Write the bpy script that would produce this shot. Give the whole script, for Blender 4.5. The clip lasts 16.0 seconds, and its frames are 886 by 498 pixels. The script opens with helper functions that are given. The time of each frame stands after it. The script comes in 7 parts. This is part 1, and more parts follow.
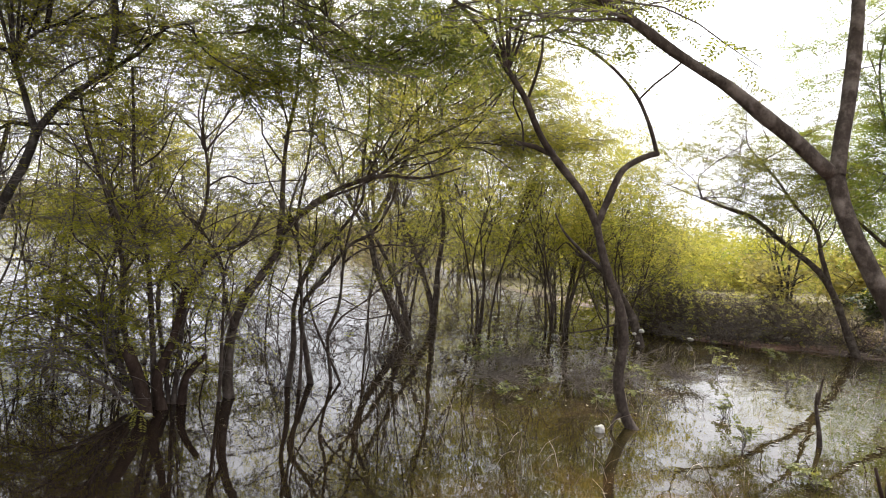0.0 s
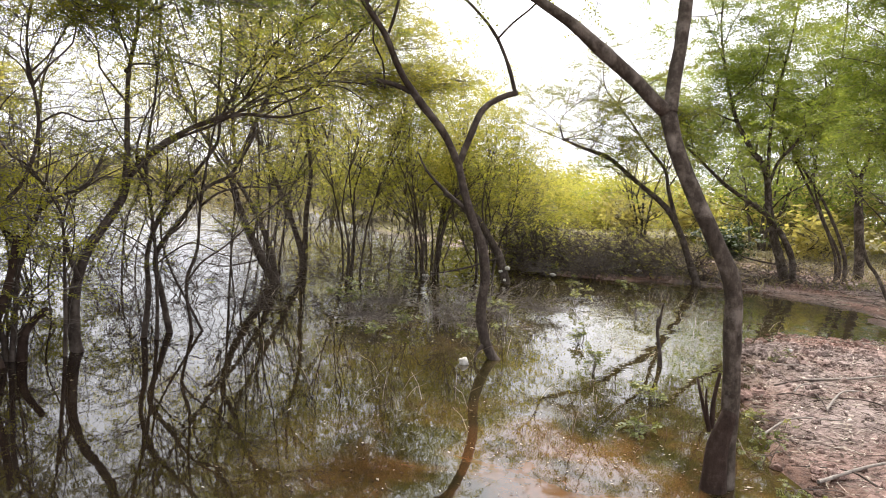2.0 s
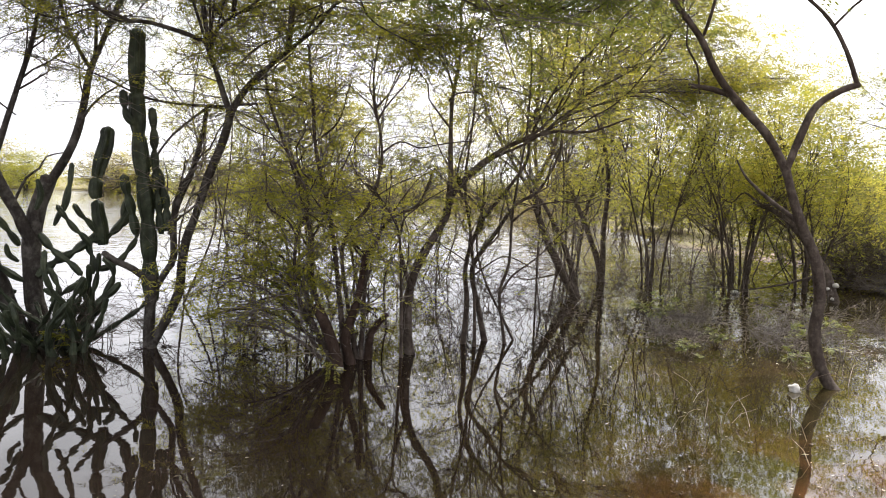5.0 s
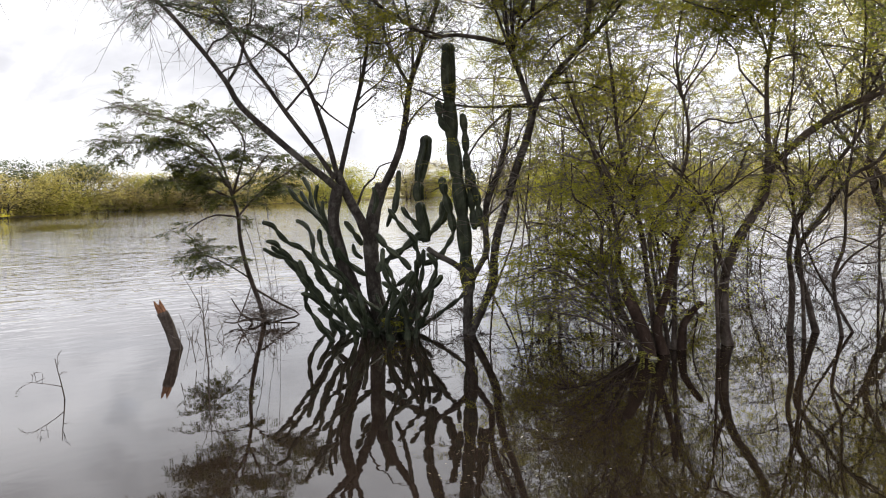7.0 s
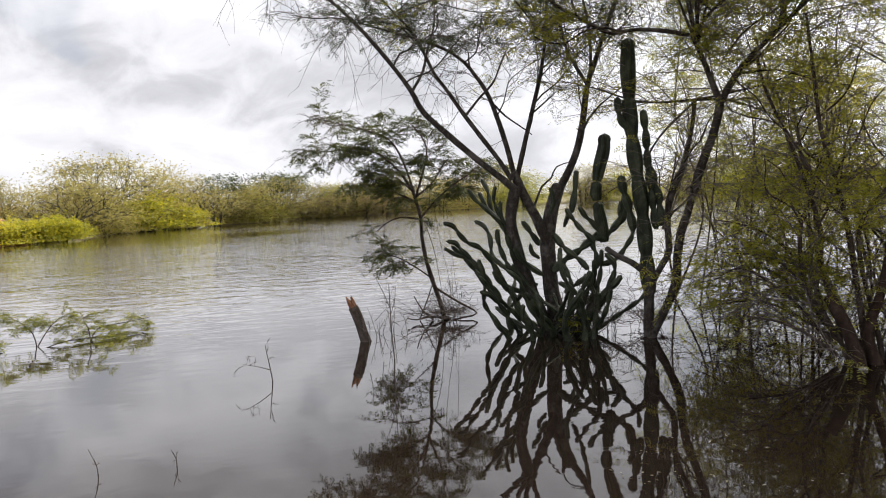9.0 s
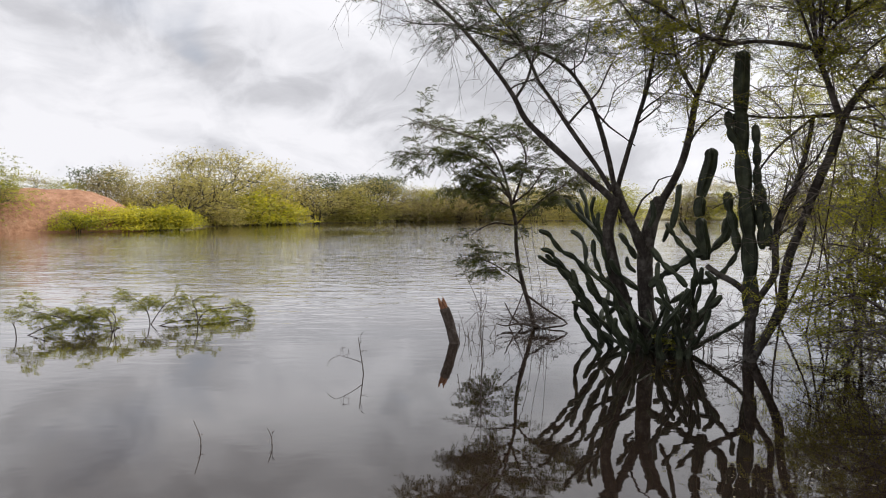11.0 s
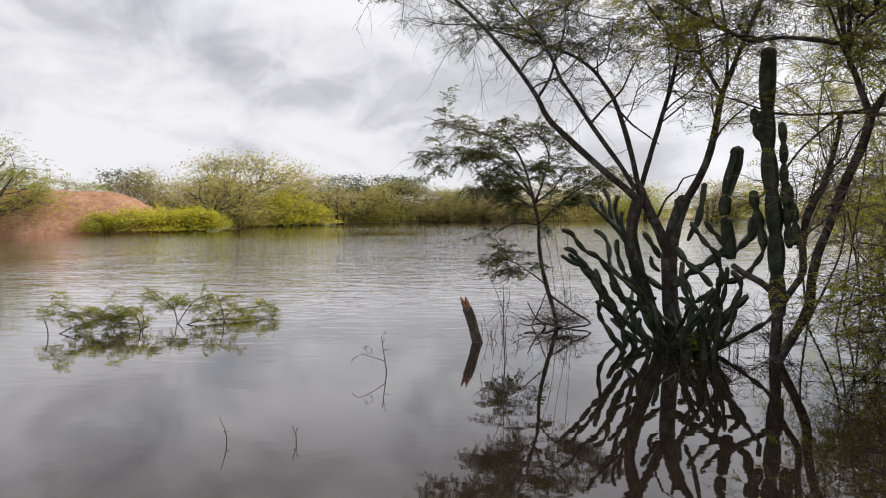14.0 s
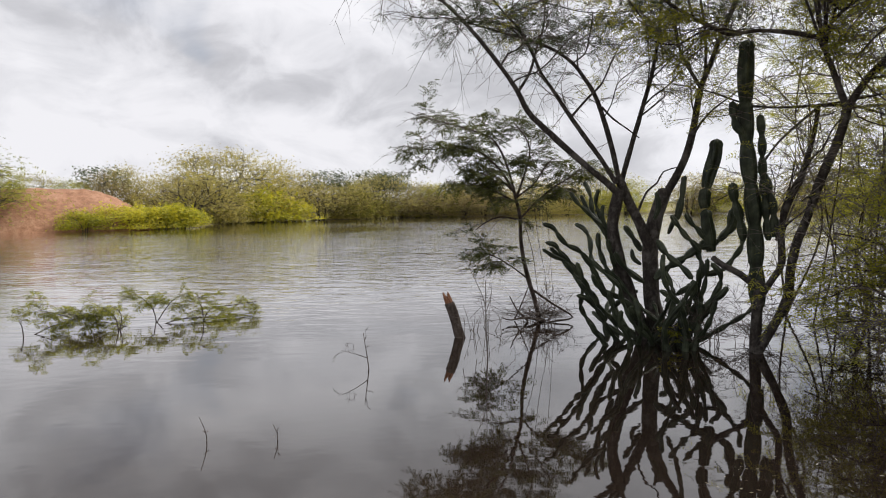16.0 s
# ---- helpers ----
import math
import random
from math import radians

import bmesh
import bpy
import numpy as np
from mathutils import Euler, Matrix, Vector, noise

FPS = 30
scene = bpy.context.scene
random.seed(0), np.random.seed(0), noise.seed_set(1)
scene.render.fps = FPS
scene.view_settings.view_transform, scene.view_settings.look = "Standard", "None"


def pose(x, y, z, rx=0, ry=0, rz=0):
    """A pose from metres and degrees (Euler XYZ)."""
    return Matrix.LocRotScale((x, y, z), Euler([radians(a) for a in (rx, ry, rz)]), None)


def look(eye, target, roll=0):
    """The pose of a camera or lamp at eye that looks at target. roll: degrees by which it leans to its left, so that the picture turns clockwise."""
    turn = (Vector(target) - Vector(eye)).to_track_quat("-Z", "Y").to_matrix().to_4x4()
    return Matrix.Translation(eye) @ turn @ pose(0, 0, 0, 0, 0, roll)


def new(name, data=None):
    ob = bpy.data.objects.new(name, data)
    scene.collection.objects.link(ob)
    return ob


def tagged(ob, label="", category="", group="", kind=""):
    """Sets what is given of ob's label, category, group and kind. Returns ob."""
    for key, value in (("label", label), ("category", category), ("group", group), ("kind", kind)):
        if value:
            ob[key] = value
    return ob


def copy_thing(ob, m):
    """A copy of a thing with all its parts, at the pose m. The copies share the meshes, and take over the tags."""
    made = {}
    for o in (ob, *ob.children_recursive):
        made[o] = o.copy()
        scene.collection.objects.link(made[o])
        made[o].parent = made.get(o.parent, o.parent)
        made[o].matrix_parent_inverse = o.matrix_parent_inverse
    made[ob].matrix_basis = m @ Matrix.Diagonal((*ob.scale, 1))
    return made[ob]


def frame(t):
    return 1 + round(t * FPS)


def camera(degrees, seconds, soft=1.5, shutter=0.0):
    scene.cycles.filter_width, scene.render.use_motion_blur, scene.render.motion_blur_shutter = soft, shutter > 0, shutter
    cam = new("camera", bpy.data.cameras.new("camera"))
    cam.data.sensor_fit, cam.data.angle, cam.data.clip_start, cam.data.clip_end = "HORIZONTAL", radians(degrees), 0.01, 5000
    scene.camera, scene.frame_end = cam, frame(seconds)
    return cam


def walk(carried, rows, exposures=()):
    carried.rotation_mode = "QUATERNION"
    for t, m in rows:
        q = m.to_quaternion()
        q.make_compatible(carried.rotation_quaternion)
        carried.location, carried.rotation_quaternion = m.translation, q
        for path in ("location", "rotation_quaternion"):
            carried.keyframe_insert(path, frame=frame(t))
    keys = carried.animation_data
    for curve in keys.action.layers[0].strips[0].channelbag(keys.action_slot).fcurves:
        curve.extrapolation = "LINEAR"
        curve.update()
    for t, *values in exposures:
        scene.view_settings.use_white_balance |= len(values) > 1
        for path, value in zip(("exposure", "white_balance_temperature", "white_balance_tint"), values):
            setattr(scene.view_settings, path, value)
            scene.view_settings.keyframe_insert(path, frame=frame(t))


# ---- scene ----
cam = camera(65.47, 16.0, soft=1.05)
PATH = [
    (0.0, 0.077, 0.141, 1.648, 89.25, -5.11, 0.07),
    (0.5, 0.115, 0.152, 1.633, 86.57, -4.58, -3.36),
    (1.0, 0.145, 0.170, 1.606, 84.92, -4.64, -6.24),
    (1.5, 0.158, 0.159, 1.608, 85.90, -5.23, -7.41),
    (2.0, 0.195, 0.137, 1.615, 85.48, -4.27, -10.29),
    (2.5, 0.218, 0.126, 1.610, 85.66, -4.80, -12.24),
    (3.0, 0.209, 0.111, 1.604, 86.11, -5.31, -12.73),
    (3.5, 0.183, 0.107, 1.609, 86.48, -4.99, -8.99),
    (4.0, 0.135, 0.115, 1.596, 85.62, -4.64, -2.94),
    (4.5, 0.052, 0.139, 1.583, 84.18, -2.87, 4.70),
    (4.7, 0.020, 0.136, 1.596, 84.91, -2.54, 8.45),
    (6.8, -0.157, 0.024, 1.561, 84.39, 1.19, 32.57),
    (7.0, -0.155, 0.022, 1.555, 84.76, 2.10, 36.44),
    (7.5, -0.131, 0.010, 1.540, 85.25, 3.81, 41.64),
    (8.0, -0.137, 0.008, 1.528, 85.23, 4.73, 44.50),
    (8.5, -0.133, -0.033, 1.514, 85.91, 4.55, 47.87),
    (9.0, -0.132, -0.068, 1.501, 85.90, 3.15, 50.73),
    (9.5, -0.116, -0.095, 1.497, 86.52, 1.84, 53.59),
    (9.7, -0.122, -0.109, 1.490, 86.23, 1.45, 54.62),
    (12.0, -0.094, -0.131, 1.470, 87.22, 0.21, 59.75),
    (12.5, -0.095, -0.130, 1.467, 86.73, 0.21, 60.32),
    (13.0, -0.084, -0.142, 1.451, 86.62, -0.13, 61.09),
    (13.5, -0.086, -0.146, 1.458, 86.49, -0.13, 60.82),
    (14.0, -0.087, -0.131, 1.464, 86.81, 0.32, 60.42),
    (14.5, -0.090, -0.127, 1.456, 86.79, 0.44, 60.19),
    (15.0, -0.094, -0.122, 1.459, 86.67, 0.78, 59.85),
    (15.5, -0.097, -0.118, 1.458, 86.60, 0.80, 59.42),
    (16.0, -0.109, -0.110, 1.463, 86.39, 0.80, 58.92),
]
EXPOSURES = [(t, stops, 6420, 12) for t, stops in ((0.0, 0.48), (0.6, 0.6), (1.2, 0.65), (4.0, 0.7), (4.5, 0.74), (7.0, 0.42), (8.0, 0.2), (9.0, 0.08), (12.0, -0.13), (16.0, -0.15))]
walk(cam, [(t, pose(*p)) for t, *p in PATH], EXPOSURES)

# ---- world and light ----
SUN_EL, SUN_AZ = radians(56), radians(8)   # azimuth to the right of +y
world = bpy.data.worlds.new("sky")
scene.world = world
world.use_nodes = True
wt = world.node_tree
wt.nodes.clear()


def node(tree, kind, **values):
    n = tree.nodes.new(kind)
    for k, v in values.items():
        if k in n.inputs:
            n.inputs[k].default_value = v
    return n


def join(tree, a, b):
    tree.links.new(a, b)


def math_node(tree, op, a, b=None, c=None, clamp=False):
    n = tree.nodes.new("ShaderNodeMath")
    n.operation, n.use_clamp = op, clamp
    for i, v in enumerate((a, b, c)):
        if v is None:
            continue
        if isinstance(v, (int, float)):
            n.inputs[i].default_value = v
        else:
            tree.links.new(v, n.inputs[i])
    return n.outputs[0]


def mix_color(tree, fac, a, b, blend="MIX"):
    n = tree.nodes.new("ShaderNodeMix")
    n.data_type, n.blend_type = "RGBA", blend
    for i, v in ((0, fac), (6, a), (7, b)):
        if isinstance(v, (int, float)):
            n.inputs[i].default_value = v
        elif isinstance(v, tuple):
            n.inputs[i].default_value = (*v, 1)
        else:
            tree.links.new(v, n.inputs[i])
    return n.outputs[2]


def ramp(tree, fac, *stops):
    n = tree.nodes.new("ShaderNodeValToRGB")
    e = n.color_ramp.elements
    while len(e) < len(stops):
        e.new(0.5)
    for s, (p, c) in zip(e, stops):
        s.position, s.color = p, (*c, 1) if isinstance(c, tuple) else (c, c, c, 1)
    tree.links.new(fac, n.inputs[0])
    return n.outputs[0]


def noise_tex(tree, vector, scale, detail=4, rough=0.55, distortion=0.0):
    n = node(tree, "ShaderNodeTexNoise", Scale=scale, Detail=detail, Roughness=rough, Distortion=distortion)
    if vector is not None:
        tree.links.new(vector, n.inputs["Vector"])
    return n.outputs[0]


def stretched(t, vector, sx, sy, sz):
    n = t.nodes.new("ShaderNodeMapping")
    n.inputs["Scale"].default_value = (sx, sy, sz)
    join(t, vector, n.inputs[0])
    return n.outputs[0]


def build_sky():
    t = wt
    sky = t.nodes.new("ShaderNodeTexSky")
    sky.sky_type, sky.sun_disc = "NISHITA", False
    sky.sun_elevation, sky.sun_rotation = SUN_EL, SUN_AZ
    blue = mix_color(t, 1.0, sky.outputs[0], (0.09, 0.09, 0.09), "MULTIPLY")
    co = t.nodes.new("ShaderNodeTexCoord").outputs["Generated"]
    puff = stretched(t, co, 1.0, 1.0, 1.8)
    big = noise_tex(t, puff, 2.3, 6, 0.5, 0.3)
    fine = noise_tex(t, puff, 7.5, 8, 0.55, 0.5)
    tone = math_node(t, "ADD", math_node(t, "MULTIPLY", big, 0.5), math_node(t, "MULTIPLY", fine, 0.5))
    cloud = ramp(t, tone, (0.37, (0.56, 0.565, 0.59)), (0.45, (0.69, 0.695, 0.72)), (0.5, (0.84, 0.845, 0.87)), (0.58, (0.98, 0.98, 1.0)))
    # the cloud is thin and bright towards the hidden sun
    sunward = t.nodes.new("ShaderNodeVectorMath")
    sunward.operation = "DOT_PRODUCT"
    join(t, co, sunward.inputs[0])
    sunward.inputs[1].default_value = (math.sin(SUN_AZ) * math.cos(SUN_EL), math.cos(SUN_AZ) * math.cos(SUN_EL), math.sin(SUN_EL))
    glow = math_node(t, "POWER", math_node(t, "MAXIMUM", sunward.outputs["Value"], 0.0), 4.0)
    cloud = mix_color(t, math_node(t, "MULTIPLY", glow, 0.85, clamp=True), cloud, (4.05, 4.1, 4.2))
    gap = noise_tex(t, puff, 3.6, 4, 0.5, 0.4)
    cover = ramp(t, gap, (0.3, 0.7), (0.4, 1.0))
    out = mix_color(t, cover, blue, cloud)
    bg = t.nodes.new("ShaderNodeBackground")
    bg.inputs[1].default_value = 1.0
    join(t, out, bg.inputs[0])
    end = t.nodes.new("ShaderNodeOutputWorld")
    join(t, bg.outputs[0], end.inputs[0])


build_sky()
sun_data = bpy.data.lights.new("sun", "SUN")
sun_data.energy, sun_data.angle, sun_data.color = 3.3, radians(7), (1.0, 0.95, 0.86)
sun = new("sun", sun_data)
SUN_DIR = Vector((math.sin(SUN_AZ) * math.cos(SUN_EL), math.cos(SUN_AZ) * math.cos(SUN_EL), math.sin(SUN_EL)))
sun.matrix_world = look(SUN_DIR * 40, (0, 0, 0))


# ---- materials ----
def material(name, rough=0.8, spec=0.3):
    m = bpy.data.materials.new(name)
    m.use_nodes = True
    t = m.node_tree
    t.nodes.clear()
    b = node(t, "ShaderNodeBsdfPrincipled", Roughness=rough)
    b.inputs["Specular IOR Level"].default_value = spec
    o = t.nodes.new("ShaderNodeOutputMaterial")
    join(t, b.outputs[0], o.inputs[0])
    return m, t, b, o


def position(t):
    return t.nodes.new("ShaderNodeNewGeometry").outputs["Position"]


def bump(t, b, height, strength, distance):
    n = node(t, "ShaderNodeBump", Strength=strength, Distance=distance)
    join(t, height, n.inputs["Height"])
    join(t, n.outputs[0], b.inputs["Normal"])


def bark_material(name, dark, mid, pale, lichen=0.3):
    m, t, b, o = material(name, 0.9, 0.15)
    p = position(t)
    streak = noise_tex(t, stretched(t, p, 26, 26, 8), 1.0, 5, 0.6)
    long_grain = math_node(t, "ADD", math_node(t, "MULTIPLY", streak, 0.5), math_node(t, "MULTIPLY", noise_tex(t, p, 24, 6, 0.7), 0.5))
    blotch = noise_tex(t, p, 7.0, 5, 0.6)
    c = ramp(t, long_grain, (0.3, dark), (0.52, mid), (0.75, pale))
    patch = ramp(t, blotch, (0.5, 0.0), (0.66, lichen))
    c = mix_color(t, patch, c, tuple(v * 1.5 + 0.02 for v in pale))
    join(t, c, b.inputs["Base Color"])
    bump(t, b, long_grain, 0.9, 0.02)
    return m


def leaf_material(name, a, b_, c_, through_=0.45):
    m, t, b, o = material(name, 0.5, 0.35)
    geo = t.nodes.new("ShaderNodeNewGeometry")
    patch = noise_tex(t, geo.outputs["Position"], 0.9, 3, 0.6)
    tone = math_node(t, "ADD", math_node(t, "MULTIPLY", geo.outputs["Random Per Island"], 0.5), math_node(t, "MULTIPLY", patch, 0.6))
    own = t.nodes.new("ShaderNodeObjectInfo").outputs["Random"]
    tone = math_node(t, "ADD", tone, math_node(t, "MULTIPLY", math_node(t, "SUBTRACT", own, 0.5), 0.34))
    col = ramp(t, tone, (0.22, a), (0.55, b_), (0.88, c_))
    join(t, col, b.inputs["Base Color"])
    tr = t.nodes.new("ShaderNodeBsdfTranslucent")
    join(t, mix_color(t, 1.0, col, (1.46, 1.33, 0.78), "MULTIPLY"), tr.inputs[0])
    mx = t.nodes.new("ShaderNodeMixShader")
    mx.inputs[0].default_value = through_
    join(t, b.outputs[0], mx.inputs[1])
    join(t, tr.outputs[0], mx.inputs[2])
    join(t, mx.outputs[0], o.inputs[0])
    return m


def speckled(name, stops, scale, scale2, rough=0.9, bump_d=0.02, bump_s=0.8, spec=0.2):
    m, t, b, o = material(name, rough, spec)
    p = position(t)
    a = noise_tex(t, p, scale, 8, 0.65)
    c = noise_tex(t, p, scale2, 5, 0.55)
    v = math_node(t, "ADD", math_node(t, "MULTIPLY", a, 0.6), math_node(t, "MULTIPLY", c, 0.4))
    join(t, ramp(t, v, *stops), b.inputs["Base Color"])
    bump(t, b, a, bump_s, bump_d)
    return m


def island_material(name, stops, rough=0.8, spec=0.2):
    m, t, b, o = material(name, rough, spec)
    geo = t.nodes.new("ShaderNodeNewGeometry")
    v = math_node(t, "ADD", math_node(t, "MULTIPLY", geo.outputs["Random Per Island"], 0.75),
                  math_node(t, "MULTIPLY", noise_tex(t, geo.outputs["Position"], 30, 3), 0.3))
    join(t, ramp(t, v, *stops), b.inputs["Base Color"])
    return m


bark_brown = bark_material("bark_brown", (0.02, 0.015, 0.012), (0.07, 0.055, 0.044), (0.19, 0.16, 0.135), 0.5)
bark_dark = bark_material("bark_dark", (0.024, 0.018, 0.015), (0.072, 0.056, 0.047), (0.15, 0.124, 0.107), 0.35)
bark_grey = bark_material("bark_grey", (0.015, 0.012, 0.011), (0.052, 0.045, 0.04), (0.15, 0.137, 0.124), 0.35)
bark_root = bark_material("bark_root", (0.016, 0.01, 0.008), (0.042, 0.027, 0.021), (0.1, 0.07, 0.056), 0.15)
twig_bark = bark_material("twig_bark", (0.075, 0.063, 0.055), (0.15, 0.127, 0.112), (0.24, 0.21, 0.19), 0.1)
dead_bark = bark_material("dead_bark", (0.13, 0.11, 0.095), (0.27, 0.235, 0.205), (0.44, 0.4, 0.35), 0.2)
leaf_yellow = leaf_material("leaf_yellow_green", (0.16, 0.18, 0.045), (0.3, 0.31, 0.075), (0.47, 0.44, 0.13), 0.72)
leaf_green = leaf_material("leaf_green", (0.12, 0.155, 0.04), (0.23, 0.265, 0.06), (0.36, 0.375, 0.09), 0.56)
leaf_fresh = leaf_material("leaf_fresh", (0.1, 0.15, 0.035), (0.19, 0.255, 0.055), (0.31, 0.36, 0.085), 0.56)
leaf_olive = leaf_material("leaf_olive", (0.11, 0.125, 0.03), (0.22, 0.235, 0.045), (0.38, 0.38, 0.055), 0.66)
leaf_shade = leaf_material("leaf_shade", (0.1, 0.113, 0.02), (0.2, 0.208, 0.034), (0.34, 0.33, 0.05), 0.62)
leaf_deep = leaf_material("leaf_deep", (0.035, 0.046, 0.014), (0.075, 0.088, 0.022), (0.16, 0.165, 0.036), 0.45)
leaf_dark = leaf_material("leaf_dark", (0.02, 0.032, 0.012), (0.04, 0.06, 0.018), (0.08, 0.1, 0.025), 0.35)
# distance haze is put into the next two leaf tones: paler, darks lifted
leaf_far_haze = leaf_material("leaf_far_haze", (0.245, 0.23, 0.095), (0.31, 0.285, 0.115), (0.38, 0.345, 0.14), 0.6)
leaf_brown = leaf_material("leaf_brown", (0.19, 0.165, 0.095), (0.24, 0.205, 0.115), (0.3, 0.255, 0.14), 0.58)
leaf_bright = leaf_material("leaf_bright", (0.17, 0.19, 0.02), (0.31, 0.31, 0.03), (0.46, 0.42, 0.04), 0.5)


def soil_material():
    m, t, b, o = material("soil", 0.95, 0.15)
    p = position(t)
    fine = noise_tex(t, p, 16, 8, 0.7)
    mid = noise_tex(t, p, 1.6, 5, 0.6)
    wide = noise_tex(t, p, 0.5, 4, 0.55)
    v = math_node(t, "ADD", math_node(t, "MULTIPLY", fine, 0.62), math_node(t, "MULTIPLY", mid, 0.38))
    c = ramp(t, v, (0.3, (0.04, 0.029, 0.024)), (0.42, (0.13, 0.097, 0.085)), (0.53, (0.31, 0.24, 0.215)), (0.66, (0.52, 0.43, 0.385)))
    red = ramp(t, wide, (0.42, 0.0), (0.62, 0.55))
    c = mix_color(t, red, c, mix_color(t, 1.0, c, (1.25, 0.82, 0.68), "MULTIPLY"))
    # thin grass covers the land away from the trampled bank
    span = t.nodes.new("ShaderNodeVectorMath")
    span.operation = "LENGTH"
    join(t, p, span.inputs[0])
    grown = math_node(t, "MULTIPLY", math_node(t, "SUBTRACT", span.outputs["Value"], 20.0), 0.15, clamp=True)
    grown = math_node(t, "MULTIPLY", grown, ramp(t, mid, (0.3, 0.55), (0.5, 1.0)))
    grass = ramp(t, fine, (0.3, (0.1, 0.09, 0.045)), (0.5, (0.22, 0.195, 0.11)), (0.7, (0.38, 0.33, 0.2)))
    c = mix_color(t, grown, c, grass)
    height = t.nodes.new("ShaderNodeSeparateXYZ")
    join(t, p, height.inputs[0])
    wet = math_node(t, "SUBTRACT", math_node(t, "ADD", 1.0, math_node(t, "MULTIPLY", mid, 1.2)), math_node(t, "MULTIPLY", height.outputs[2], 32.0), clamp=True)
    c = mix_color(t, wet, c, mix_color(t, 1.0, c, (0.5, 0.42, 0.36), "MULTIPLY"))
    join(t, c, b.inputs["Base Color"])
    join(t, math_node(t, "SUBTRACT", 0.95, math_node(t, "MULTIPLY", wet, 0.5)), b.inputs["Roughness"])
    bump(t, b, fine, 1.0, 0.06)
    return m


soil = soil_material()
red_soil = speckled("red_soil", ((0.3, (0.13, 0.065, 0.038)), (0.5, (0.28, 0.145, 0.085)), (0.7, (0.4, 0.245, 0.16))), 2.2, 0.35, 0.95, 0.3, 0.8)
straw = island_material("straw", ((0.1, (0.03, 0.02, 0.015)), (0.4, (0.09, 0.066, 0.05)), (0.62, (0.3, 0.24, 0.19)), (0.92, (0.68, 0.6, 0.5))))
grass_blade = leaf_material("grass_blade", (0.2, 0.18, 0.09), (0.34, 0.3, 0.16), (0.5, 0.43, 0.26), 0.35)
weed_leaf = leaf_material("weed_leaf", (0.08, 0.1, 0.03), (0.16, 0.18, 0.05), (0.28, 0.28, 0.1), 0.35)
white_plastic = speckled("white_plastic", ((0.3, (0.3, 0.28, 0.25)), (0.6, (0.55, 0.53, 0.5))), 30, 6, 0.5, 0.004, 0.4)
chaff = island_material("chaff", ((0.1, (0.03, 0.024, 0.014)), (0.45, (0.1, 0.084, 0.05)), (0.75, (0.21, 0.185, 0.12)), (0.95, (0.5, 0.47, 0.4))))
torn_wood = speckled("torn_wood", ((0.3, (0.11, 0.045, 0.025)), (0.55, (0.24, 0.115, 0.065)), (0.75, (0.38, 0.22, 0.14))), 60, 12, 0.8, 0.004, 0.6)


def cactus_material():
    m, t, b, o = material("cactus_skin", 0.55, 0.35)
    p = position(t)
    v = noise_tex(t, p, 9, 6, 0.6)
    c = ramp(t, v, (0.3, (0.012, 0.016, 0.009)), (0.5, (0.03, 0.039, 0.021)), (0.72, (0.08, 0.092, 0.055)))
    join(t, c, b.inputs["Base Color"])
    bump(t, b, noise_tex(t, p, 60, 3), 0.5, 0.006)
    return m


